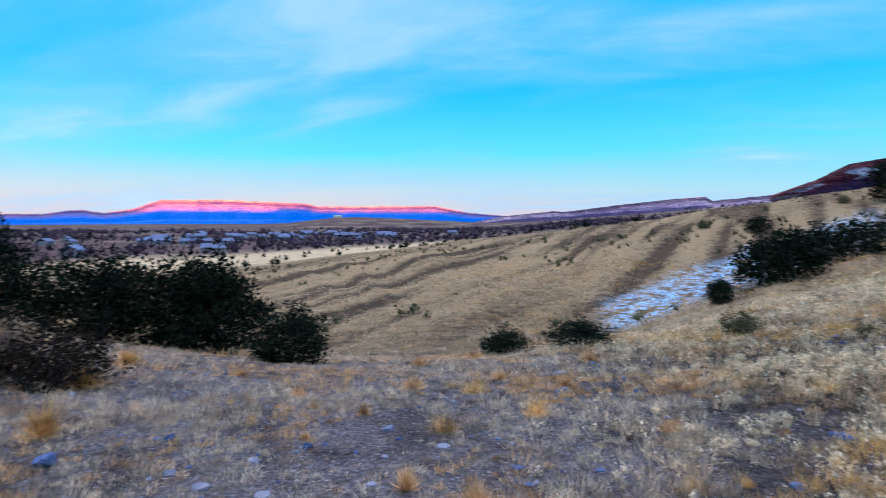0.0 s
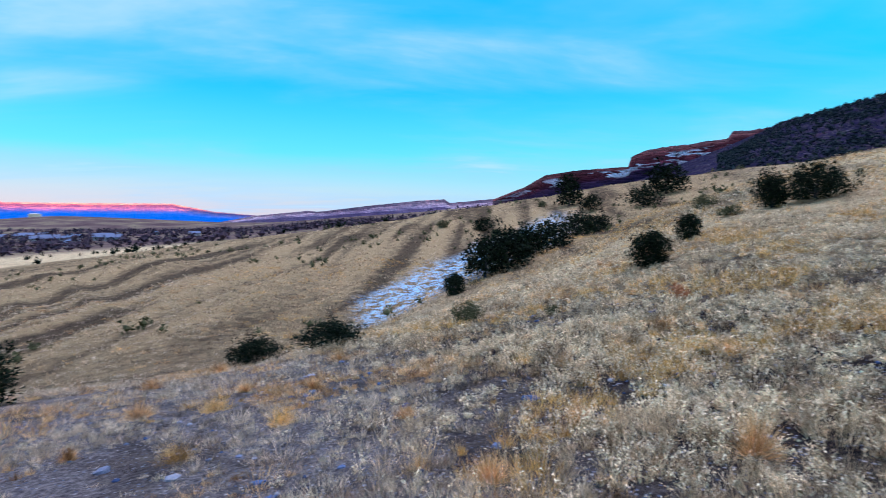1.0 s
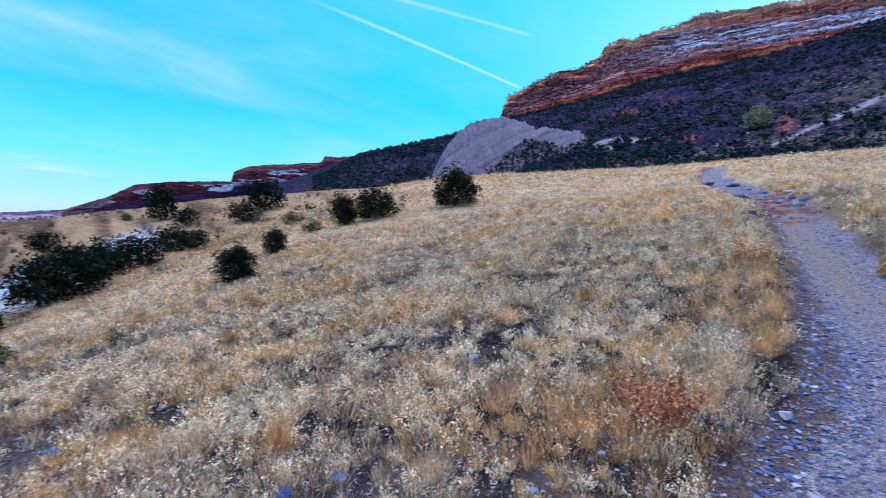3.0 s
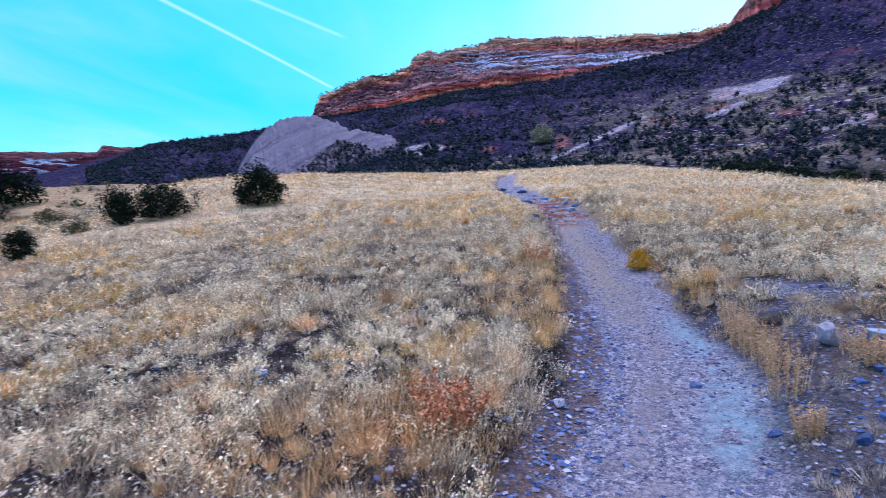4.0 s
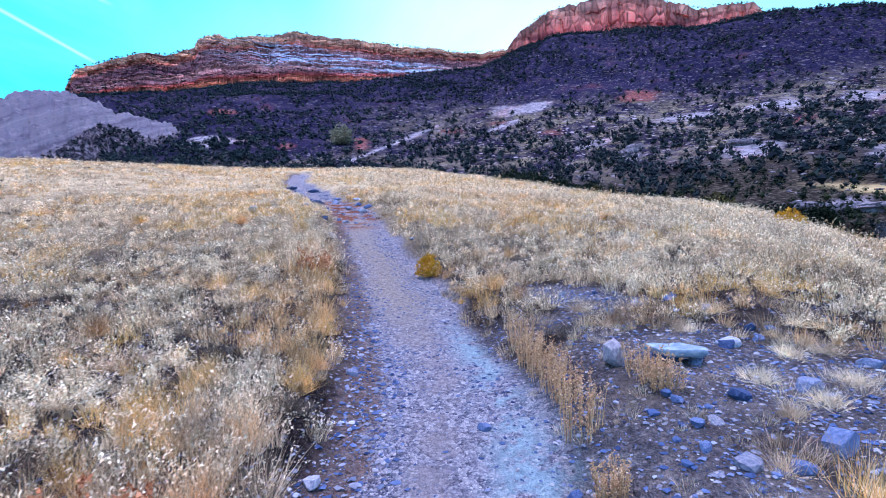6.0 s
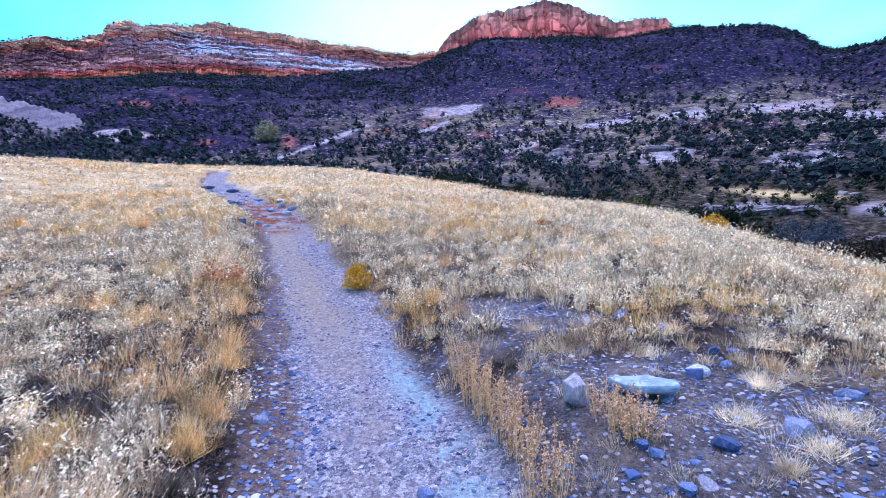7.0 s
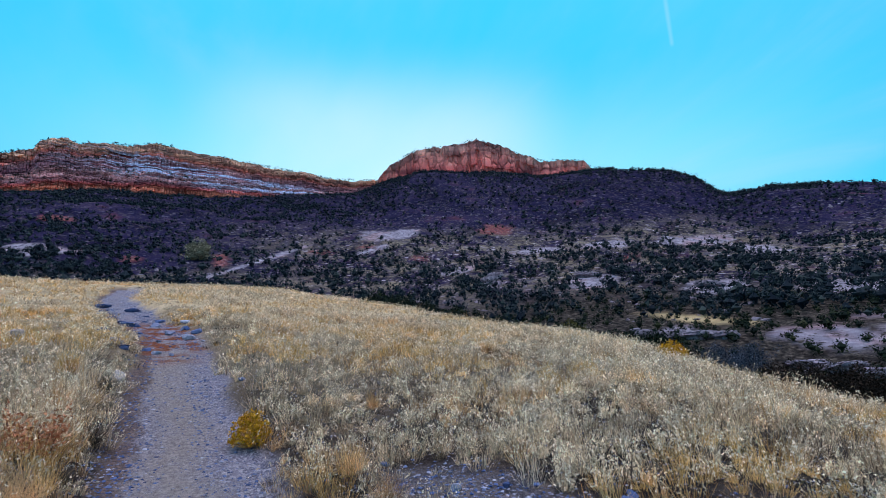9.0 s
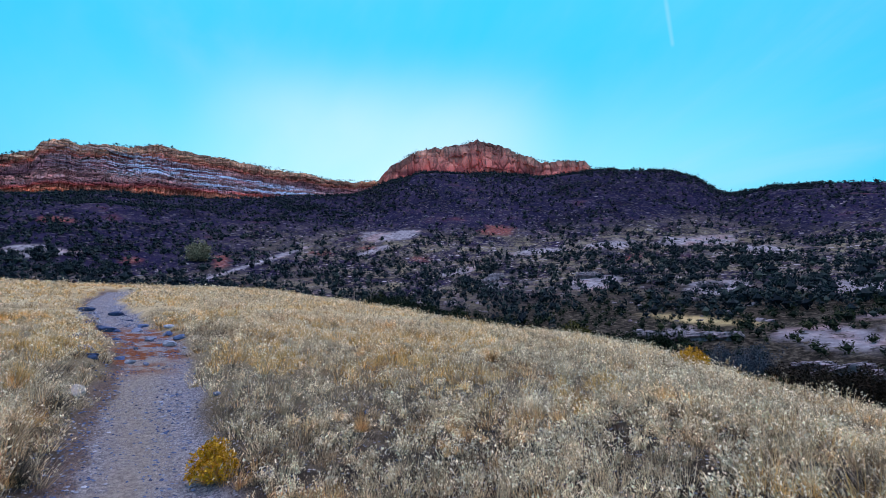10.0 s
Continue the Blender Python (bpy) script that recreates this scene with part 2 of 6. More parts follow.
        dot = ramp(t, each.outputs[1], ((0.0, (0.008, 0.010, 0.014)), (0.34, (0.014, 0.014, 0.016)), (0.36, (0.035, 0.032, 0.048)), (0.6, (0.07, 0.058, 0.068)), (0.62, (0.15, 0.135, 0.09)), (0.86, (0.22, 0.195, 0.125)), (0.88, (0.27, 0.24, 0.27)), (1.0, (0.40, 0.36, 0.39))), "LINEAR")
        earth = mix(t, calc(t, "MULTIPLY", calc(t, "MULTIPLY", here, mask(t, "dots")), calc(t, "ADD", 0.20, calc(t, "MULTIPLY", mask(t, "open"), 0.55))), earth, dot)
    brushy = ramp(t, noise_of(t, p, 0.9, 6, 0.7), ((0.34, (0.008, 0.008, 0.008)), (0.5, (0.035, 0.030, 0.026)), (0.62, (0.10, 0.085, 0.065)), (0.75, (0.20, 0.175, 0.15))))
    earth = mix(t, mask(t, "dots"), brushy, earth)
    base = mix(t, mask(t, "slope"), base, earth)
    stone = ramp(t, noise_of(t, p, 0.3, 6, 0.7), ((0.3, (0.09, 0.08, 0.10)), (0.5, (0.22, 0.203, 0.235)), (0.7, (0.40, 0.372, 0.40))))
    stone = mix(t, span(t, noise_of(t, p, 0.05, 4, 0.6), 0.5, 0.62), stone, mix(t, 1.0, stone, (1.10, 0.86, 0.80), "MULTIPLY"))
    base = mix(t, mask(t, "ochre"), base, ramp(t, noise_of(t, p, 0.4, 5), ((0.3, (0.30, 0.23, 0.12)), (0.7, (0.50, 0.39, 0.20)))))
    worn = calc(t, "MULTIPLY", mask(t, "bench"), span(t, noise_of(t, p, 0.42, 6, 0.7), 0.38, 0.47))
    base = mix(t, worn, base, stone)
    floor = ramp(t, noise_of(t, p, 0.011, 6, 0.65), ((0.36, (0.085, 0.055, 0.06)), (0.5, (0.13, 0.09, 0.085)), (0.62, (0.20, 0.16, 0.11)), (0.74, (0.30, 0.25, 0.15))))
    base = mix(t, mask(t, "valley"), base, floor)
    snowy = calc(t, "MULTIPLY", mask(t, "snow"), calc(t, "MULTIPLY", span(t, noise_of(t, p, 1.1, 5, 0.75), 0.45, 0.50), span(t, noise_of(t, p, 4.2, 4, 0.7), 0.42, 0.47)))
    # open-sky blue of shaded snow is put into its colour
    base = mix(t, snowy, base, (0.46, 0.72, 1.0))
    t.links.new(base, s.inputs["Base Color"])
    s.inputs["Roughness"].default_value = 0.95
    s.inputs["Specular IOR Level"].default_value = 0.0
    rough = calc(t, "ADD", calc(t, "MULTIPLY", cell.outputs["Distance"], -0.6), calc(t, "ADD", fine, calc(t, "MULTIPLY", cell2.outputs["Distance"], -0.5)))
    bump(t, s, rough, 1.0, 0.045)
    return m


def grass_material(name, low, dark, pale, tip):
    """Dry stems: each blade its own random tone, lighter and darker by patches."""
    m, t, s = material(name)
    g = node(t, "ShaderNodeNewGeometry")
    tone = ramp(t, g.outputs["Random Per Island"], ((0.0, low), (0.2, dark), (0.5, pale), (1.0, tip)))
    clump = noise_of(t, g.outputs["Position"], 3.6, 3, 0.6)
    tone = mix(t, 1.0, tone, ramp(t, clump, ((0.38, (0.42, 0.37, 0.35)), (0.48, (0.92, 0.90, 0.88)), (0.60, (1.25, 1.22, 1.16)))), "MULTIPLY")
    patch = noise_of(t, g.outputs["Position"], 0.55, 4, 0.6)
    tone = mix(t, calc(t, "MULTIPLY", span(t, patch, 0.46, 0.68), 0.3), tone, tip)
    stain = noise_of(t, g.outputs["Position"], 1.3, 4, 0.65)
    tone = mix(t, calc(t, "MULTIPLY", span(t, stain, 0.55, 0.66), 0.6), tone, mix(t, 1.0, tone, (0.60, 0.46, 0.40), "MULTIPLY"))
    gilt = noise_of(t, g.outputs["Position"], 0.9, 3, 0.6, 0.4)
    tone = mix(t, calc(t, "MULTIPLY", span(t, gilt, 0.56, 0.68), 0.4), tone, mix(t, 1.0, tone, (1.05, 0.74, 0.42), "MULTIPLY"))
    t.links.new(tone, s.inputs["Base Color"])
    s.inputs["Roughness"].default_value = 0.8
    s.inputs["Specular IOR Level"].default_value = 0.06
    return m


def leaf_material(name, dark, mid_tone, light):
    m, t, s = material(name)
    g = node(t, "ShaderNodeNewGeometry")
    tone = ramp(t, g.outputs["Random Per Island"], ((0.0, dark), (0.6, mid_tone), (1.0, light)))
    tree = node(t, "ShaderNodeObjectInfo").outputs["Random"]
    tone = mix(t, calc(t, "MULTIPLY", tree, 0.35), tone, mid_tone)
    t.links.new(tone, s.inputs["Base Color"])
    s.inputs["Roughness"].default_value = 0.75
    s.inputs["Specular IOR Level"].default_value = 0.04
    return m


def stone_material(name, stops, scale=9.0, mixed=True, cracks=0.0):
    m, t, s = material(name)
    c = node(t, "ShaderNodeTexCoord").outputs["Object"]
    g = node(t, "ShaderNodeNewGeometry")
    n = noise_of(t, c, scale, 6, 0.65)
    tone = ramp(t, n, stops)
    pick = calc(t, "FRACT", calc(t, "ADD", g.outputs["Random Per Island"], node(t, "ShaderNodeObjectInfo").outputs["Random"]))
    own = ramp(t, pick, ((0.0, (0.14, 0.20, 0.36)), (0.3, (0.30, 0.42, 0.70)), (0.55, (0.55, 0.66, 0.92)), (0.72, (0.80, 0.74, 0.72)), (0.88, (1.15, 1.08, 1.04)), (1.0, (1.6, 1.52, 1.46))))
    if mixed:
        tone = mix(t, 1.0, tone, own, "MULTIPLY")
    if cracks:
        split = node(t, "ShaderNodeTexVoronoi", {"Vector": c, "Scale": cracks, "Randomness": 1.0}, feature="DISTANCE_TO_EDGE").outputs["Distance"]
        tone = mix(t, calc(t, "MULTIPLY", span(t, split, 0.05, 0.0), 0.6), tone, (0.05, 0.04, 0.05))
    t.links.new(tone, s.inputs["Base Color"])
    s.inputs["Roughness"].default_value = 0.9
    s.inputs["Specular IOR Level"].default_value = 0.15
    bump(t, s, n, 0.6, 0.02)
    return m


def cliff_material(name, bands, thick, snow=0.0, haze=None, stained=0.25, blocks=(0.028, 0.26)):
    """Bedded sandstone: tone by bed, streaked down the faces; snow lies on the ledges."""
    m, t, s = material(name)
    g = node(t, "ShaderNodeNewGeometry")
    p = g.outputs["Position"]
    xyz = node(t, "ShaderNodeSeparateXYZ", {0: p})
    wave = noise_of(t, p, 0.012, 4)
    level = calc(t, "ADD", mask(t, "bed"), calc(t, "MULTIPLY", calc(t, "SUBTRACT", wave, 0.5), 0.07))
    tone = ramp(t, level, bands)
    tone = mix(t, 1.0, tone, ramp(t, mask(t, "tone"), ((0.0, (0.60, 0.53, 0.62)), (0.3, (1.0, 0.96, 1.0)), (0.6, (1.5, 1.48, 1.5)), (1.0, (2.0, 2.1, 2.1)))), "MULTIPLY")
    bedding = node(t, "ShaderNodeCombineXYZ", {0: calc(t, "MULTIPLY", xyz.outputs[0], thick * 0.14), 1: calc(t, "MULTIPLY", xyz.outputs[1], thick * 0.14), 2: calc(t, "MULTIPLY", xyz.outputs[2], thick)}).outputs[0]
    beds = noise_of(t, bedding, 0.7, 6, 0.62)
    tone = mix(t, 1.0, tone, ramp(t, beds, ((0.33, (0.36, 0.30, 0.38)), (0.43, (0.78, 0.74, 0.78)), (0.54, (1.05, 1.02, 1.02)), (0.66, (1.3, 1.27, 1.22)))), "MULTIPLY")
    block = node(t, "ShaderNodeCombineXYZ", {0: calc(t, "MULTIPLY", xyz.outputs[0], blocks[0]), 1: calc(t, "MULTIPLY", xyz.outputs[1], blocks[0]), 2: calc(t, "MULTIPLY", calc(t, "ADD", xyz.outputs[2], calc(t, "MULTIPLY", wave, 5.0)), blocks[1])}).outputs[0]
    block = node(t, "ShaderNodeVectorMath", {0: block, 1: node(t, "ShaderNodeVectorMath", {0: node(t, "ShaderNodeTexNoise", {"Vector": p, "Scale": 0.07, "Detail": 5.0, "Roughness": 0.65}).outputs["Color"], "Scale": 0.45}, operation="SCALE").outputs[0]}, operation="ADD").outputs[0]
    joint = node(t, "ShaderNodeTexVoronoi", {"Vector": block, "Scale": 1.0, "Randomness": 1.0}, feature="DISTANCE_TO_EDGE").outputs["Distance"]
    lump_tone = node(t, "ShaderNodeSeparateColor", {0: node(t, "ShaderNodeTexVoronoi", {"Vector": block, "Scale": 1.0, "Randomness": 1.0}).outputs["Color"]}).outputs[0]
    tone = mix(t, 0.7, tone, mix(t, 1.0, tone, ramp(t, lump_tone, ((0.0, (0.45, 0.40, 0.48)), (0.5, (0.95, 0.93, 0.95)), (1.0, (1.7, 1.62, 1.55)))), "MULTIPLY"))
    tone = mix(t, calc(t, "MULTIPLY", span(t, joint, 0.05, 0.0), 0.16), tone, (0.035, 0.02, 0.035))
    drip = node(t, "ShaderNodeCombineXYZ", {0: calc(t, "MULTIPLY", xyz.outputs[0], 0.16), 1: calc(t, "MULTIPLY", xyz.outputs[1], 0.16), 2: calc(t, "MULTIPLY", xyz.outputs[2], 0.012)}).outputs[0]
    streak = noise_of(t, drip, 1.0, 6, 0.65)
    tone = mix(t, calc(t, "MULTIPLY", span(t, streak, 0.55, 0.72), stained), tone, (0.10, 0.05, 0.055))
    if snow:
        flat = node(t, "ShaderNodeSeparateXYZ", {0: g.outputs["Normal"]}).outputs[2]
        ledge = node(t, "ShaderNodeCombineXYZ", {0: calc(t, "MULTIPLY", xyz.outputs[0], 0.014), 1: calc(t, "MULTIPLY", xyz.outputs[1], 0.014), 2: calc(t, "MULTIPLY", xyz.outputs[2], thick * 2.8)}).outputs[0]
        thin = noise_of(t, ledge, 1.0, 4, 0.6)
        lie = calc(t, "MULTIPLY", calc(t, "MAXIMUM", calc(t, "MULTIPLY", span(t, flat, 0.45, 0.7), 0.9), span(t, thin, 0.51, 0.54)), mask(t, "snow"))
        lie = calc(t, "MULTIPLY", lie, span(t, noise_of(t, p, 0.07, 6, 0.75), 0.36, 0.46))
        tone = mix(t, calc(t, "MULTIPLY", lie, snow), tone, (0.74, 0.82, 1.0))
    t.links.new(tone, s.inputs["Base Color"])
    s.inputs["Roughness"].default_value = 0.92
    s.inputs["Specular IOR Level"].default_value = 0.03
    bump(t, s, calc(t, "ADD", calc(t, "ADD", beds, streak), span(t, joint, 0.0, 0.15)), 1.0, 2.5)
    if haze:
        # backdrop miles off: haze put in as a glow, weaker towards the rim
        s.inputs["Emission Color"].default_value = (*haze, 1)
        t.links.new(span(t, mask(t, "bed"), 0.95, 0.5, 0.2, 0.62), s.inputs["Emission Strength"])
    return m


def slickrock_material():
    """Smooth lilac-grey sandstone with long leaning streaks; scree and scrub where it is buried."""
    m, t, s = material("slickrock")
    p = place(t)
    xyz = node(t, "ShaderNodeSeparateXYZ", {0: p})
    lean = node(t, "ShaderNodeCombineXYZ", {0: calc(t, "MULTIPLY", calc(t, "ADD", xyz.outputs[1], calc(t, "MULTIPLY", xyz.outputs[2], 0.9)), 0.012), 1: calc(t, "MULTIPLY", calc(t, "SUBTRACT", xyz.outputs[2], calc(t, "MULTIPLY", xyz.outputs[1], -0.8)), 0.10), 2: 0.0}).outputs[0]
    line = noise_of(t, lean, 1.0, 7, 0.68)
    soft = noise_of(t, p, 0.06, 4)
    tone = ramp(t, line, ((0.34, (0.065, 0.058, 0.085)), (0.44, (0.14, 0.126, 0.165)), (0.56, (0.185, 0.168, 0.205)), (0.68, (0.28, 0.25, 0.275))))
    tone = mix(t, calc(t, "MULTIPLY", span(t, soft, 0.5, 0.68), 0.4), tone, (0.15, 0.135, 0.195))
    tone = mix(t, span(t, line, 0.37, 0.30), tone, (0.06, 0.052, 0.08))
    tone = mix(t, calc(t, "MULTIPLY", span(t, noise_of(t, p, 0.22, 7, 0.75), 0.54, 0.62), 0.6), tone, (0.085, 0.078, 0.11))
    tone = mix(t, calc(t, "MULTIPLY", span(t, noise_of(t, p, 0.13, 6, 0.7), 0.55, 0.66), 0.5), tone, (0.33, 0.30, 0.33))
    rubble = ramp(t, noise_of(t, p, 0.5, 7, 0.75), ((0.36, (0.010, 0.011, 0.017)), (0.47, (0.035, 0.03, 0.045)), (0.53, (0.13, 0.11, 0.135)), (0.66, (0.30, 0.26, 0.28))))
    tone = mix(t, mask(t, "talus"), tone, rubble)
    t.links.new(tone, s.inputs["Base Color"])
    s.inputs["Roughness"].default_value = 0.9
    s.inputs["Specular IOR Level"].default_value = 0.05
    bump(t, s, calc(t, "ADD", line, noise_of(t, p, 0.25, 7, 0.7)), 1.0, 2.4)
    return m


GROUND = ground_material()
STRAW = grass_material("pale_straw", (0.05, 0.033, 0.022), (0.28, 0.185, 0.115), (0.66, 0.47, 0.285), (0.92, 0.71, 0.47))
SEED = grass_material("bleached_seed_heads", (0.55, 0.385, 0.22), (0.85, 0.635, 0.39), (0.96, 0.78, 0.53), (1.0, 0.87, 0.65))
GOLD = grass_material("golden_stems", (0.22, 0.10, 0.025), (0.62, 0.335, 0.095), (0.87, 0.515, 0.175), (0.95, 0.645, 0.30))
RUST = grass_material("rusty_stems", (0.15, 0.07, 0.04), (0.52, 0.27, 0.115), (0.78, 0.46, 0.21), (0.90, 0.63, 0.34))
GREY = grass_material("grey_dead_stems", (0.012, 0.010, 0.010), (0.045, 0.034, 0.030), (0.13, 0.098, 0.080), (0.27, 0.21, 0.165))
TAN = grass_material("short_tan_stems", (0.20, 0.145, 0.10), (0.46, 0.345, 0.24), (0.70, 0.545, 0.39), (0.86, 0.70, 0.53))
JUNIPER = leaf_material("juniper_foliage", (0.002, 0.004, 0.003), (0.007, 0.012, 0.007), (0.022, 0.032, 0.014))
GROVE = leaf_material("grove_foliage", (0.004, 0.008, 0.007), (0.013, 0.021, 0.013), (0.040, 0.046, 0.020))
OLIVE = leaf_material("olive_oak_foliage", (0.03, 0.026, 0.008), (0.08, 0.068, 0.020), (0.15, 0.125, 0.04))
PALE_LEAF = leaf_material("pale_cottonwood_foliage", (0.16, 0.15, 0.10), (0.27, 0.25, 0.16), (0.38, 0.35, 0.23))
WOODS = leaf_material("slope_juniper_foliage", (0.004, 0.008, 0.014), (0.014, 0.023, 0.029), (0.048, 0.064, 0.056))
SAGE = leaf_material("olive_brush_foliage", (0.04, 0.04, 0.02), (0.085, 0.085, 0.04), (0.13, 0.125, 0.06))
TWIGS = leaf_material("bare_winter_twigs", (0.028, 0.020, 0.034), (0.062, 0.042, 0.062), (0.115, 0.08, 0.095))
BROWN_TWIGS = leaf_material("dark_brown_twigs", (0.006, 0.005, 0.004), (0.020, 0.014, 0.010), (0.055, 0.036, 0.024))
SILVER_LEAF = leaf_material("grey_blue_brush", (0.015, 0.020, 0.030), (0.045, 0.055, 0.075), (0.12, 0.14, 0.17))
RABBIT = leaf_material("rabbitbrush_bloom", (0.30, 0.14, 0.006), (0.54, 0.27, 0.014), (0.70, 0.40, 0.05))
BARK = stone_material("shaggy_bark", ((0.3, (0.05, 0.04, 0.035)), (0.6, (0.14, 0.11, 0.09)), (0.8, (0.2, 0.17, 0.14))), 14)
PEBBLE = stone_material("trail_stones", ((0.3, (0.120, 0.148, 0.216)), (0.5, (0.232, 0.256, 0.328)), (0.7, (0.384, 0.384, 0.416))), 5)
SLICKROCK = slickrock_material()
REDWEED = leaf_material("red_dead_leaves", (0.24, 0.07, 0.03), (0.52, 0.20, 0.09), (0.70, 0.36, 0.19))
SPIKE = leaf_material("tan_seed_spikes", (0.32, 0.17, 0.08), (0.58, 0.35, 0.18), (0.74, 0.51, 0.30))


def plain(name, colour, rough=0.7, var=0.3):
    m, t, s = material(name)
    n = noise_of(t, node(t, "ShaderNodeTexCoord").outputs["Object"], 3.0, 4)
    own = node(t, "ShaderNodeObjectInfo").outputs["Random"]
    tone = mix(t, calc(t, "MULTIPLY", n, var), colour, tuple(c * 0.45 for c in colour))
    tone = mix(t, calc(t, "MULTIPLY", own, 0.4), tone, tuple(min(1, c * 1.5) for c in colour))
    t.links.new(tone, s.inputs["Base Color"])
    s.inputs["Roughness"].default_value = rough
    return m


HOUSE_WALL = plain("house_siding", (0.22, 0.20, 0.22))
HOUSE_ROOF = plain("shingle_roof", (0.09, 0.12, 0.22))
TANK = plain("cream_tank_paint", (0.62, 0.52, 0.40))
GLASS = plain("dark_window_glass", (0.03, 0.035, 0.045), 0.15)
SLATE = stone_material("blue_grey_slab", ((0.3, (0.10, 0.145, 0.205)), (0.5, (0.18, 0.245, 0.32)), (0.7, (0.32, 0.385, 0.44))), 14, False)
LILAC = stone_material("lilac_grey_stone", ((0.3, (0.17, 0.16, 0.20)), (0.5, (0.28, 0.26, 0.30)), (0.7, (0.44, 0.41, 0.43))), 6, False)
BUFF = stone_material("buff_stone", ((0.3, (0.24, 0.19, 0.16)), (0.5, (0.38, 0.32, 0.28)), (0.7, (0.52, 0.46, 0.41))), 5, False)
ROCKFALL = stone_material("fallen_sandstone", ((0.3, (0.09, 0.07, 0.09)), (0.5, (0.20, 0.165, 0.19)), (0.7, (0.34, 0.29, 0.31))), 0.8, False)


# ---- the lie of the land ----
EYE_Z = 1.6


def vnoise(x, y, seed=0):
    """Smooth value noise on arrays, -1 to 1."""
    xi, yi = np.floor(x).astype(np.int64), np.floor(y).astype(np.int64)
    fx, fy = x - xi, y - yi
    fx, fy = fx * fx * (3 - 2 * fx), fy * fy * (3 - 2 * fy)

    def corner(a, b):
        n = (a * 374761393 + b * 668265263 + seed * 1274126177) & 0xFFFFFFFF
        n = ((n ^ (n >> 13)) * 1274126177) & 0xFFFFFFFF
        n = ((n ^ (n >> 16)) * 2246822519) & 0xFFFFFFFF
        return ((n ^ (n >> 15)) & 0xFFFF) / 32767.5 - 1

    lo = corner(xi, yi) * (1 - fx) + corner(xi + 1, yi) * fx
    hi = corner(xi, yi + 1) * (1 - fx) + corner(xi + 1, yi + 1) * fx
    return lo * (1 - fy) + hi * fy


def fbm(x, y, octaves=4, seed=0):
    total, size = 0.0, 1.0
    for k in range(octaves):
        total = total + size * vnoise(x * 2 ** k + 17.3 * k, y * 2 ** k - 9.1 * k, seed + k)
        size *= 0.5
    return total / 1.8


def smooth(a, b, x):
    u = np.clip((x - a) / (b - a), 0, 1)
    return u * u * (3 - 2 * u)


# The knoll that the trail climbs: height as powers of x and y over 15 m.
KNOLL = ((0, 0, 0.1716), (0, 1, -1.7433), (0, 2, -0.7131), (0, 3, 0.4778), (0, 4, -0.76), (1, 0, 0.4097), (1, 1, -0.5187), (1, 2, 1.3071),
         (1, 3, -0.2837), (2, 0, 2.0421), (2, 1, 1.0882), (2, 2, -0.2536), (3, 0, -0.651), (3, 1, -0.2521), (4, 0, 0.0576))


# how far the shoulder falls away below that, by bearing
DIP = ((-180, 0.7), (-60, 0), (100, 0.0), (112, 0.12), (118, 0.32), (126, 0.24), (131, 0.1), (136, -0.1), (143, 0.02), (147, 0.22), (154, 0.30), (165, 0.48), (180, 0.5))


def knoll(x, y):
    dip = np.interp(np.degrees(np.arctan2(x, y)), *zip(*DIP)) * smooth(5, 11, np.hypot(x, y))
    return sum(c * (x / 15) ** i * (y / 15) ** j for i, j, c in KNOLL) - dip


def bearing_line(rows, blur):
    """Rows of (bearing, distance, angle of sight) as smooth functions of the bearing: distance and height."""
    az, r, el = (np.array(v, float) for v in zip(*rows))
    grid = np.arange(-200, 200.01, 0.5)
    rr, zz = np.interp(grid, az, r), np.interp(grid, az, el)
    n = int(blur * 6) * 2 + 1
    k = np.exp(-0.5 * ((np.arange(n) - n // 2) * 0.5 / blur) ** 2)
    pad = n // 2
    rr, zz = (np.convolve(np.pad(v, pad, "edge"), k / k.sum(), "valid") for v in (rr, zz))
    return grid, rr, EYE_Z + rr * np.tan(np.radians(zz))


BRINK = bearing_line(((-180, 12, 0), (-60, 12, 0), (-20, 13, 0), (0, 13.5, 0), (20, 15, 0), (30, 18, 0), (41, 24, 0), (51, 30, 0), (62, 36, 0), (75, 42, 0), (110, 42, 0),
                      (120, 36, 0), (130, 28, 0), (140, 21, 0), (150, 17, 0), (166, 14, 0), (180, 12, 0)), 2.5)
GULLY = bearing_line(((-180, 30, -5), (-60, 26, -13), (-40, 26, -14.5), (-20, 24, -14.2), (0, 22, -12.9), (10, 24, -12.2), (20, 28, -10.6), (31, 40, -4.8), (40, 50, -0.8), (50, 60, 1.6),
                      (60, 62, 3.6), (70, 66, 4), (85, 66, 4.5), (115, 66, 4.2), (120, 60, 3), (130, 48, 0.6), (140, 40, -2), (150, 34, -4.2), (166, 30, -7.5), (180, 30, -7)), 2.5)
SPUR = bearing_line(((-180, 60, -4), (-60, 52, -9), (-40, 55, -8), (-22, 60, -6.8), (-11.5, 62, -5.3), (1, 66, -3.2), (13, 72, -1.4), (25, 80, 0.4), (34, 86, 1.9), (47, 92, 3.8),
                     (56, 96, 4.8), (67, 100, 5.8), (80, 100, 5), (115, 100, 5), (120, 95, 4.3), (130, 82, 1.2), (140, 70, -1.8), (150, 66, -4), (166, 64, -6), (180, 60, -5)), 1.5)
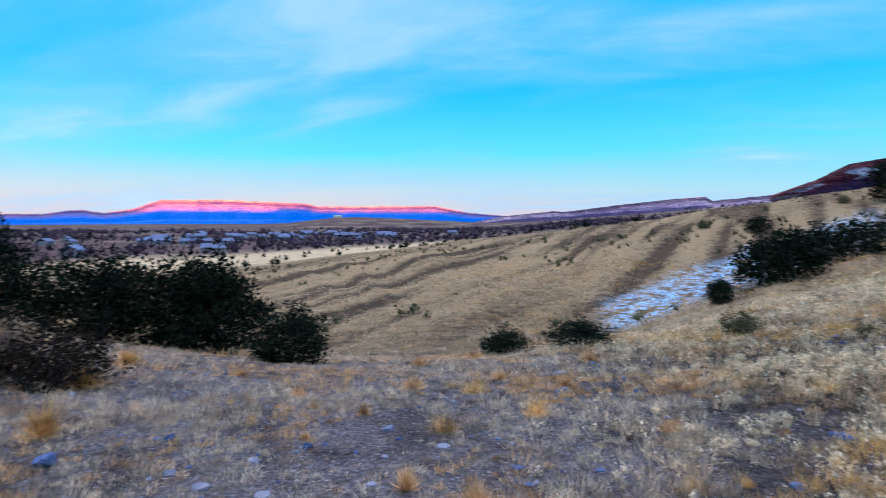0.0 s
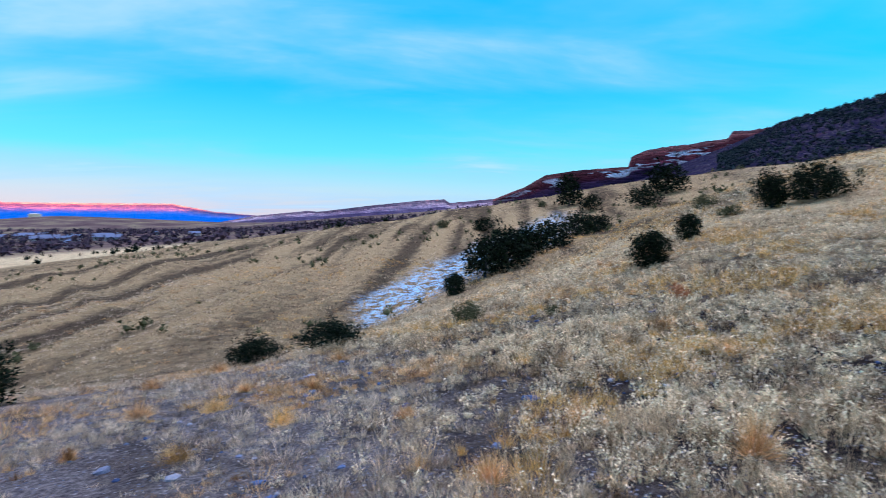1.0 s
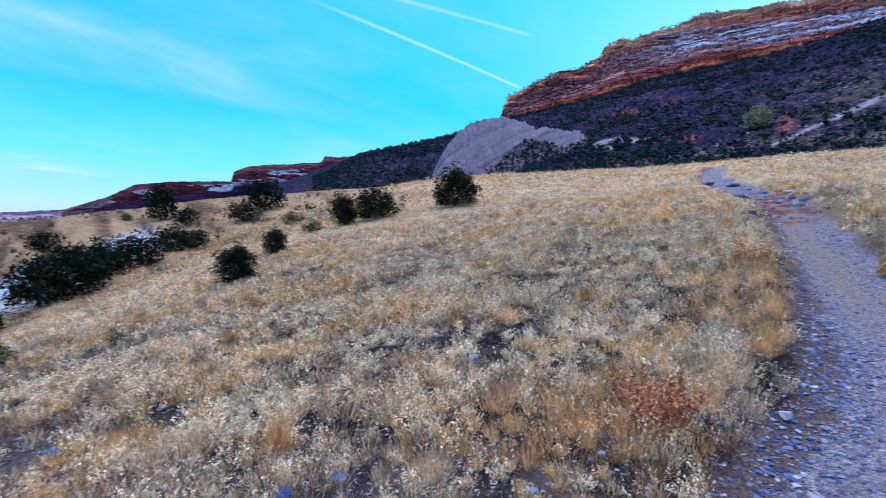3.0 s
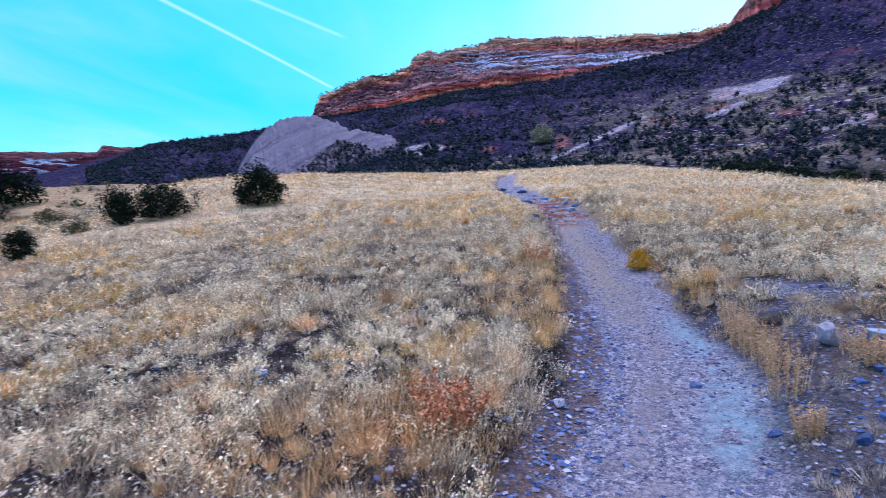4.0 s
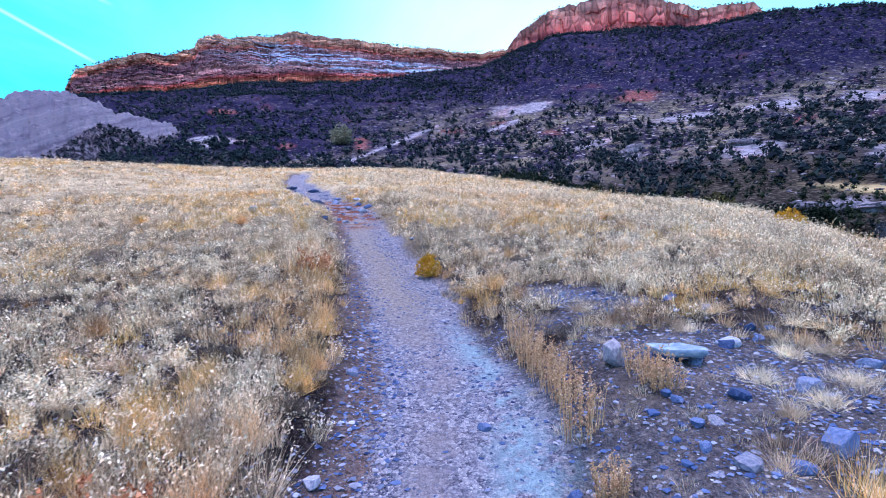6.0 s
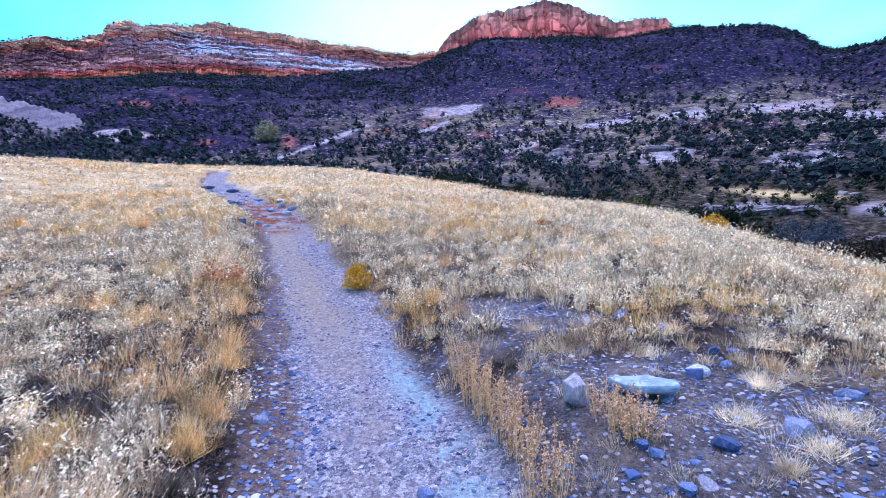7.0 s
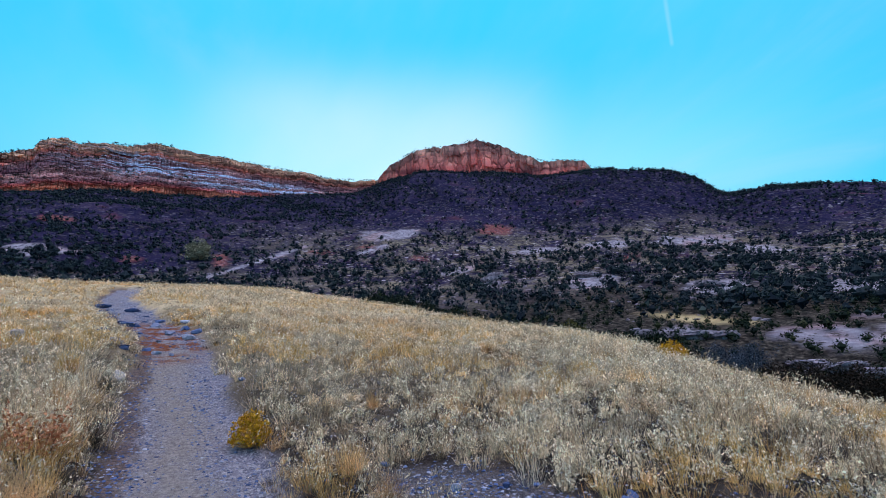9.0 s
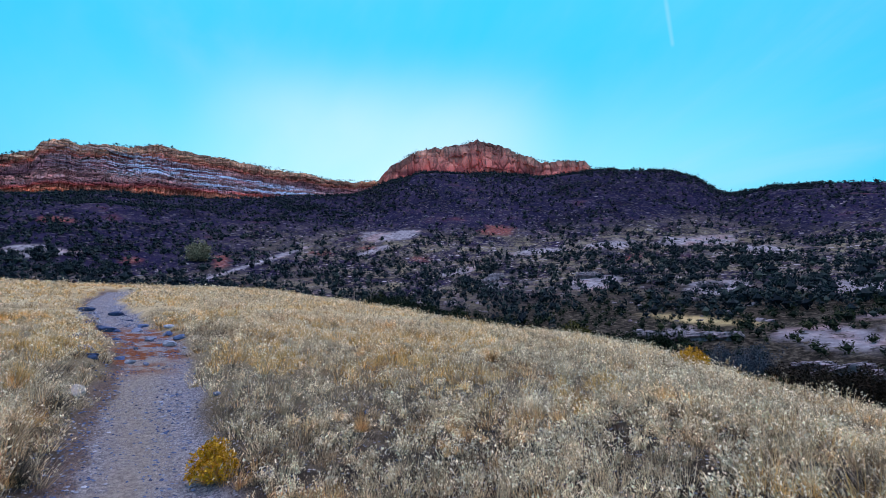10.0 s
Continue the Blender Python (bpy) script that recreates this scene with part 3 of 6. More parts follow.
MEADOW = bearing_line(((-180, 170, -3), (-40, 130, -5.2), (-22, 150, -4.6), (-11, 160, -3.8), (1, 170, -2.7), (13, 180, -1.9), (25, 190, -1.2), (34, 200, -0.5), (47, 200, 1.5),
                       (56, 200, 3), (67, 180, 4.5), (80, 170, 5.5), (100, 170, 6.3), (115, 170, 6.3), (125, 155, 5.5), (140, 118, 3.8), (150, 106, 2.6), (166, 100, 1.6), (180, 100, 1)), 2)
FOOT = bearing_line(((-180, 300, 9), (-120, 350, 3), (-60, 450, -3.2), (-22, 450, -3), (1, 420, -2.2), (13, 420, -1.3), (25, 450, -0.5), (34, 450, 0.5), (47, 400, 2.5), (56, 330, 5),
                     (65, 300, 6.0), (68, 300, 4.6), (74, 300, 4.8), (79, 300, 7.0), (86, 300, 10.2), (100, 300, 11), (115, 300, 12.5), (130, 300, 13), (143, 300, 13), (155, 300, 11), (168, 300, 9.5), (180, 300, 9)), 2)
RIM = bearing_line(((-180, 600, 13.5), (-120, 700, 6), (-70, 900, 0), (-55, 1500, -1), (6, 1500, -1.1), (12, 1300, -0.6), (25, 1200, 0.4), (33, 1100, 1.4), (40, 1000, 2.8), (47, 900, 3.8),
                    (56, 750, 6.9), (60, 680, 9.0), (65, 620, 9.9), (72, 600, 11.4), (76.4, 600, 12.6), (84, 600, 13.8), (92, 600, 15.3), (97.4, 600, 15.7), (102, 600, 16.0), (109, 600, 16.9), (116, 600, 17.6),
                    (120, 600, 18.9), (124, 600, 19.5), (131, 600, 19.9), (138, 600, 19.2), (143.5, 600, 19.1), (150, 600, 18.4), (154, 600, 17.1), (156, 600, 15.3), (157.5, 600, 15.2), (160, 600, 15.6), (169, 600, 13.8)), 0.5)
# past bearing 50 an unseen plateau, raised to keep the low sun out
BEYOND = bearing_line(((-180, 1000, 7), (-120, 1000, 3), (-70, 1300, 0), (-60, 2100, -0.8), (-19.7, 2100, -0.9), (-14, 2100, 0), (-10, 2100, 0.3), (-5, 2100, 0.1), (1, 2100, -0.2), (4, 2100, -0.4),
                       (8, 2000, -0.4), (25, 1600, 0.9), (33, 1500, 1.6), (47, 1300, 3.6), (58, 1000, 7.6), (72, 1000, 10.3), (90, 1000, 11), (120, 1000, 12), (143, 1000, 12), (160, 1000, 9)), 1)
RIMWARD = bearing_line(((-180, 2200, 2.6), (-120, 3000, 0.5), (-70, 4950, -0.4), (20, 4950, -0.4), (36, 3500, 0.6), (50, 2200, 2.6), (120, 2200, 2.8), (180, 2200, 2.6)), 4)
# the trail: its centre line and half width
TRAIL = ((-9.0, -0.6), (-3.0, 0.35), (-0.9, 0.3), (0.75, -0.5), (2.2, -1.25), (3.5, -1.75), (4.55, -2.25), (5.6, -2.6), (7.4, -2.97), (10.4, -3.4), (14.5, -4.0), (17, -4.2), (20.2, -3.8), (27, -3.65), (34, -4.6))


def trail_offset(x, y):
    """Signed distance from the trail's centre line (plus: left, going up)."""
    best, side = np.full(np.shape(x), 1e9), np.zeros(np.shape(x))
    for (ax, ay), (bx, by) in zip(TRAIL, TRAIL[1:]):
        ux, uy = bx - ax, by - ay
        n = ux * ux + uy * uy
        u = np.clip(((x - ax) * ux + (y - ay) * uy) / n, 0, 1)
        d = np.hypot(x - ax - u * ux, y - ay - u * uy)
        s = np.sign(ux * (y - ay) - uy * (x - ax))
        side = np.where(d < best, s, side)
        best = np.minimum(best, d)
    return best * side


def streaks(x, y):
    """Long low swells and runnels drawn along the spur."""
    u, v = 0.55 * x + 0.835 * y, 0.55 * y - 0.835 * x
    return fbm(u / 20 + 0.25 * vnoise(x / 9, y / 9, 44), v / 1.5 + 0.2 * vnoise(x / 14, y / 30, 43), 3, 45)


def trail_mask(x, y):
    off = trail_offset(x, y)
    d = np.abs(off + 0.12 * vnoise(x * 1.3, y * 1.3, 5)) - 0.15 * (off > 0) * (1 - smooth(6, 10, x))
    return 1 - smooth(0.5, 0.78, d)


def land(x, y, fine=True):
    """Height of the ground."""
    x, y = np.asarray(x, float), np.asarray(y, float)
    r, az = np.hypot(x, y) + 1e-6, np.degrees(np.arctan2(x, y))
    lines = [(np.interp(az, g, rr), np.interp(az, g, zz)) for g, rr, zz in (BRINK, GULLY, SPUR, MEADOW, FOOT, RIM, BEYOND, RIMWARD)]
    R = np.stack([a for a, _ in lines], -1)
    Z = np.stack([b for _, b in lines], -1)
    ux, uy = x / r, y / r
    edge = R[..., 0]
    Z[..., 0] = knoll(ux * edge, uy * edge)
    first = (Z[..., 0] - knoll(ux * (edge - 0.5), uy * (edge - 0.5))) / 0.5
    slope = np.diff(Z, axis=-1) / np.diff(R, axis=-1)
    m = np.zeros_like(Z)
    a, b = slope[..., :-1], slope[..., 1:]
    m[..., 1:-1] = np.where(a * b > 0, 2 * a * b / (a + b + 1e-12), 0)
    m[..., 0], m[..., -1] = first, slope[..., -1]
    z = knoll(x, y)
    for k in range(R.shape[-1] - 1):
        w = R[..., k + 1] - R[..., k]
        u = (r - R[..., k]) / w
        s = np.clip(u, 0, 1)
        h = ((1 + 2 * s) * (1 - s) ** 2 * Z[..., k] + s * (1 - s) ** 2 * w * m[..., k] + s * s * (3 - 2 * s) * Z[..., k + 1] + s * s * (s - 1) * w * m[..., k + 1])
        z = np.where(u > 0, h, z)
    if fine:
        z = z - 0.26 * (1 - smooth(0.45, 1.25, np.abs(trail_offset(x, y))))
        z = z + 0.05 * fbm(x * 0.9, y * 0.9, 3, 3) * (1 - trail_mask(x, y)) + 0.015 * fbm(x * 4, y * 4, 2, 8)
        far = smooth(18, 60, r)
        z = z + far * 0.45 * fbm(x / 9, y / 9, 3, 11) * (1 - smooth(500, 900, r))
        hill = smooth(150, 320, r) * (1 - smooth(520, 598, r)) * smooth(55, 75, az) 
        z = z + hill * (7 * fbm(x / 60, y / 60, 3, 21) + 1.6 * np.abs(fbm(x / 11, y / 11, 3, 31)))
        z = z + 0.32 * streaks(x, y) * smooth(20, 34, r) * (1 - smooth(50, 80, r)) * (1 - smooth(60, 80, az))
        # gullies that run down the spur
        z = z - 0.8 * smooth(30, 45, r) * (1 - smooth(72, 85, r)) * smooth(-25, -5, az) * (1 - smooth(50, 60, az)) * np.abs(vnoise(az / 5 + r / 40, r / 60, 41))
        valley = smooth(250, 600, r) * (1 - smooth(1500, 2000, r)) * (1 - smooth(15, 35, az)) * smooth(-170, -100, az)
        z = z + valley * 2.0 * fbm(x / 90, y / 90, 2, 51)
    return z


def at(az, r):
    return r * math.sin(radians(az)), r * math.cos(radians(az))


# kind of plant, place, width, height, label
BIG, SLIM, WIDE, SHRUB, FBIG, FSLIM, FWIDE, GROVE_BIG, GROVE_SLIM, OAK, COTTONWOOD, BROWN, SILVER = range(13)
EDGE, SNOWY, DRAW = "large dark green juniper at the edge of the slope", "dense dark juniper in the snowy gully", "dark juniper in the draw behind the grassy crest"
PLANTS = (
    (BIG, -8.3, 12.2, 2.6, 2.35, EDGE), (BIG, -5.6, 12.6, 2.6, 2.5, EDGE), (WIDE, -9.2, 10.4, 2.7, 2.2, EDGE), (BIG, -3.45, 11.4, 2.0, 1.3, "small round juniper bush"), (BIG, -6.9, 13.0, 2.7, 2.6, EDGE),
    (WIDE, 1.62, 13.2, 1.6, 0.75, ""), (BIG, 3.43, 12.5, 1.8, 0.75, ""), (SHRUB, 6.12, 10.42, 0.85, 0.5, ""), (SHRUB, 6.98, 8.32, 0.38, 0.22, ""), (BROWN, -4.9, 6.4, 1.4, 0.95, "straggling dark shrub in dry grass"),
    (SLIM, 11.45, 9.7, 1.25, 1.05, ""), (SLIM, 15.05, 11.3, 0.95, 0.9, ""), (BIG, 19.2, 11.1, 1.3, 1.45, ""), (WIDE, 19.9, 10.0, 2.5, 1.5, ""), (BIG, 21.5, 6.95, 2.3, 1.75, ""),
    (SHRUB, 22.2, 16.0, 1.2, 0.75, ""), (SHRUB, 18.8, 12.4, 1.0, 0.45, ""),
    (FBIG, 55.8, 45.9, 6.2, 4.4, "tall open-crowned juniper on the skyline"), (FWIDE, 47.3, 42.0, 4.4, 2.4, ""), (FSLIM, 46.1, 53.3, 4.0, 4.2, ""), (FWIDE, 45.0, 48.1, 3.4, 2.2, ""),
    (FWIDE, *at(32, 30), 3.2, 2.7, SNOWY), (FBIG, *at(34.5, 31.5), 3.4, 2.9, SNOWY), (FWIDE, *at(37, 35), 3.2, 2.4, SNOWY), (FBIG, *at(39.5, 39), 3.2, 2.2, SNOWY), (FWIDE, *at(42, 44), 3.4, 2.2, SNOWY), (FBIG, *at(35.5, 37), 3.0, 2.6, SNOWY),
    (FBIG, *at(44, 50), 3.0, 1.9, SNOWY), (SLIM, *at(28.6, 25.5), 1.4, 1.15, ""), (FWIDE, 31.6, 51.4, 3.2, 1.9, ""), (SHRUB, 29.0, 57.0, 1.7, 1.0, ""), (SHRUB, *at(33, 58), 1.3, 0.8, ""), (SHRUB, *at(38, 70), 1.4, 0.9, ""),
    (FWIDE, *at(155, 37), 4.6, 2.2, ""), (FBIG, *at(158.5, 36), 3.4, 1.8, ""), (BROWN, *at(156.6, 77), 6.0, 4.0, ""), (BROWN, *at(159.4, 77), 7.5, 4.6, ""), (BROWN, *at(162.6, 76), 7.5, 4.8, ""), (BROWN, *at(166.0, 76), 7.5, 4.8, ""), (BROWN, *at(170.5, 75), 7.5, 4.8, ""), (BROWN, *at(175.5, 75), 7.0, 4.6, ""),
    (SILVER, *at(152.6, 85), 5.6, 4.4, ""), (SILVER, *at(155.2, 84), 6.2, 4.8, ""), (SILVER, *at(154.0, 80), 5.0, 4.2, ""), (BROWN, *at(150.0, 84), 5.0, 3.8, ""),
    (FBIG, *at(124, 100), 5.0, 4.4, ""), (FWIDE, *at(121.5, 120), 5.0, 4.2, ""), (FWIDE, *at(118, 135), 5.0, 4.2, ""), (FSLIM, *at(115, 140), 4.0, 4.0, ""),
)

# the grove in the draw behind the crest
draw = random.Random(5)
PLANTS += tuple((draw.choice((GROVE_BIG, GROVE_SLIM, GROVE_BIG, FWIDE)), *at(119 + 1.25 * k + draw.uniform(-0.5, 0.5), 118 - 2.2 * k + draw.uniform(-14, 14)), draw.uniform(4.2, 6.4), draw.uniform(4.2, 6.4) * (1 - 0.014 * k), DRAW) for k in range(26))
PLANTS += tuple((draw.choice((GROVE_BIG, GROVE_SLIM)), *at(126 + 1.5 * k, 74 - 1.3 * k + draw.uniform(-5, 5)), draw.uniform(4.0, 5.6), draw.uniform(3.4, 4.6), DRAW) for k in range(20))
PLANTS += tuple((draw.choice((GROVE_BIG, FWIDE, FBIG)), *at(121 + 0.95 * k + draw.uniform(-0.4, 0.4), 100 - 1.4 * k + draw.uniform(-6, 6)), draw.uniform(4.5, 6.5), draw.uniform(3.8, 5.2), DRAW) for k in range(26))
PLANTS += tuple((draw.choice((GROVE_BIG, FWIDE, FBIG, BROWN)), *at(134 + 0.6 * k + draw.uniform(-0.4, 0.4), 97 - 0.3 * k + draw.uniform(-6, 6)), draw.uniform(4.5, 6.5), draw.uniform(3.8, 5.4), DRAW) for k in range(24))
PLANTS += ((OAK, *at(139.8, 90), 8.0, 6.4, ""), (OAK, *at(127.5, 84), 4.4, 3.6, ""), (OAK, *at(150.5, 52), 3.6, 2.8, ""), (COTTONWOOD, *at(100.8, 268), 13.0, 10.0, ""))


# ---- mesh helpers ----
def mesh_of(name, verts, faces, mat, attrs=None, shade=False):
    """A mesh from arrays of vertices and of faces that all have the same number of corners."""
    verts, faces = np.asarray(verts, np.float32), np.asarray(faces, np.int32)
    me = bpy.data.meshes.new(name)
    n, k = faces.shape
    me.vertices.add(len(verts))
    me.vertices.foreach_set("co", verts.ravel())
    me.loops.add(n * k)
    me.loops.foreach_set("vertex_index", faces.ravel())
    me.polygons.add(n)
    me.polygons.foreach_set("loop_start", np.arange(0, n * k, k, dtype=np.int32))
    me.polygons.foreach_set("use_smooth", np.full(n, shade))
    for key, values in (attrs or {}).items():
        a = me.attributes.new(key, "FLOAT", "POINT")
        a.data.foreach_set("value", np.asarray(values, np.float32))
    me.update(calc_edges=True)
    me.materials.append(mat)
    return me


def grid_faces(rows, cols, wrap=False):
    i, j = np.meshgrid(np.arange(rows - 1), np.arange(cols if wrap else cols - 1), indexing="ij")
    a = i * cols + j
    b = i * cols + (j + 1) % cols
    return np.stack([a, b, b + cols, a + cols], -1).reshape(-1, 4)


def part(name, me, parent, label=""):
    ob = new(name, me)
    ob.parent = parent
    return tagged(ob, label)



# ---- ground: one sheet to the horizon ----
CENTRE = (2.0, -1.2)


def build_ground():
    rings = np.concatenate([[0.05], np.arange(0.3, 15, 0.1), np.geomspace(15, 60, 62)[:-1], np.arange(60, 620, 2.6), np.geomspace(620, 4980, 64)])
    az = np.radians(np.concatenate([np.arange(-48, 174, 0.5), np.arange(174, 312, 3.0)]))
    R, A = np.meshgrid(rings, az, indexing="ij")
    x, y = CENTRE[0] + R * np.sin(A), CENTRE[1] + R * np.cos(A)
    z = land(x, y)
    r, b = np.hypot(x, y), np.degrees(np.arctan2(x, y))
    el = np.degrees(np.arctan2(z - EYE_Z, r))
    attrs = {
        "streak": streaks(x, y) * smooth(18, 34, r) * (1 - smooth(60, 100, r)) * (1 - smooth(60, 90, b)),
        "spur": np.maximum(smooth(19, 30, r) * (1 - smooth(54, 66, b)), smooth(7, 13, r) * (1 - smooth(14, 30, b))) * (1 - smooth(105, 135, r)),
        "shoulder": np.maximum((1 - smooth(-0.4, 4.0, x + 0.35 * np.maximum(0, -y) - 0.24 * np.clip(y, 0, 4))) * (1 - smooth(13, 18, r)), 0.40 * bare_mask(x, y)),
        "worn": smooth(5.5, 8.5, x) * (1 - smooth(14, 18, x)) * np.exp(-((trail_offset(x, y) - 0.10 + 0.25 * vnoise(x * 0.9, y * 0.9, 68)) / 0.46) ** 2),
        "redsoil": 1 - smooth(0.5, 1.1, np.hypot((x - 17.2) / 3.2, (y + 3.8) / 1.7) + 0.4 * fbm(x * 1.4, y * 1.4, 3, 66)),
        "open": np.maximum(smooth(96, 124, b), 1 - smooth(200, 260, r)) * (1 - smooth(12.2, 15.4, el + 2.5 * smooth(152, 162, b))),
        "dots": smooth(135, 200, r),
        "offset": trail_offset(x, y),
        "pale": np.exp(-((trail_offset(x, y) + 0.42) / 0.16) ** 2) * smooth(3.0, 4.0, x) * (1 - smooth(6.0, 7.5, x)) + np.exp(-((trail_offset(x, y) + 0.75) / 0.25) ** 2) * np.exp(-((x - 3.9) / 0.4) ** 2),
        "trail": np.maximum(trail_mask(x, y), 0.12 * bare_mask(x, y)),
        "redspot": red_mask(x, y, r, b, el),
        "straw": smooth(7, 24, r),
        "snow": snow_mask(x, y, r, b),
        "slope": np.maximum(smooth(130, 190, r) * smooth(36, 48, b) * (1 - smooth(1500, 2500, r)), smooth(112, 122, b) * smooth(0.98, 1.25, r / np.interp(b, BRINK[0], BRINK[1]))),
        "ochre": 1 - smooth(0.6, 1.05, np.hypot((b - 151.8) / 5, (el - 4.15 + 0.11 * (b - 151.8)) / 0.5) + 0.4 * fbm(x / 9, y / 9, 3, 83)),
        "bench": bench_mask(x, y, r, b, el),
        "valley": smooth(230, 380, r) * (1 - smooth(20, 45, b)) * smooth(-178, -150, b),
    }
    me = mesh_of("ground", np.stack([x, y, z], -1).reshape(-1, 3), grid_faces(*R.shape, wrap=True), GROUND, {k: v.ravel() for k, v in attrs.items()}, True)
    tagged(new("ground", me), "dry grassy hillside with stony soil and patches of snow", "ground", kind="structure")


# red earth laid bare on the slope: bearing, angle of sight, half width, half height
RED_EARTH = ((95.3, 9.7, 1.0, 0.5), (102.9, 10.1, 0.8, 0.8), (132.6, 14.3, 1.9, 0.7), (118.6, 12.3, 1.6, 0.3), (113, 11.6, 1.6, 0.3), (88.5, 12.6, 1.6, 0.3), (124, 11.2, 1.2, 0.4), (146.5, 10.6, 1.2, 0.4))


def red_mask(x, y, r, b, el):
    m = np.zeros(np.shape(x))
    n = fbm(x / 9, y / 9, 4, 87)
    for az, up, w, h in RED_EARTH:
        m = np.maximum(m, 1 - smooth(0.5, 1.1, np.hypot((b - az) / w, (el - up) / h) + 0.7 * n))
    return m * smooth(100, 140, r)


def bare_mask(x, y):
    """Stony bare ground beside the trail and where people have stood."""
    m = np.zeros(np.shape(x))
    for cx, cy, rx, ry in ((4.1, -3.9, 2.0, 1.35), (3.2, -2.95, 1.1, 0.75), (-0.6, 4.6, 0.55, 1.6), (-3.0, 10.6, 2.2, 0.7), (6.2, -4.5, 1.2, 0.5)):
        m = np.maximum(m, 1 - smooth(0.5, 1.1, np.hypot((x - cx) / rx, (y - cy) / ry) + 0.8 * fbm(x * 1.7, y * 1.7, 3, 61)))
    return m


def snow_mask(x, y, r, b):
    """Snow left along the shaded bed of the gully."""
    bed = np.interp(b, GULLY[0], GULLY[1])
    m = (1 - smooth(0.13, 0.30, np.abs(r / bed - 1.06) + 0.05 * fbm(x / 3, y / 3, 3, 71))) * smooth(16, 20, b) * (1 - smooth(37, 43, b))
    return m


# pale rock on the slopes: bearing, angle of sight, half width, half height, lean
BENCHES = ((106.8, 10.4, 5.9, 0.26, 0.40), (120.6, 13.8, 3.3, 0.62, 0.10), (118.2, 12.0, 2.0, 0.34, 0.3), (137, 11.9, 3.6, 0.36, 0.05), (144, 12.2, 3.2, 0.42, 0.0), (153, 11.8, 3.8, 0.5, -0.08), (157.7, 10.6, 2.6, 0.4, -0.25), (142.2, 8.4, 2.6, 0.8, 0.05),
           (153.4, 7.2, 3.0, 0.62, -0.1), (163, 6.5, 3.5, 0.6, -0.1), (162, 2.0, 5.2, 1.3, -0.1), (150, 3.2, 2.6, 0.4, 0), (168, 3.0, 4, 1.3, 0), (131.8, 8.3, 1.4, 0.45, 0.1), (123.7, 6.5, 0.5, 0.2, 0), (128, 9.8, 1.8, 0.3, 0.2), (88, 9.6, 3.2, 0.7, 0.1))


def bench_mask(x, y, r, b, el):
    m = np.zeros(np.shape(x))
    n = fbm(x / 12, y / 12, 4, 81)
    for az, up, w, h, lean in BENCHES:
        d = np.hypot((b - az) / w, (el - up - lean * (b - az)) / h)
        m = np.maximum(m, 1 - smooth(0.7, 1.05, d + 0.8 * n))
    return m * smooth(45, 60, r)


build_ground()


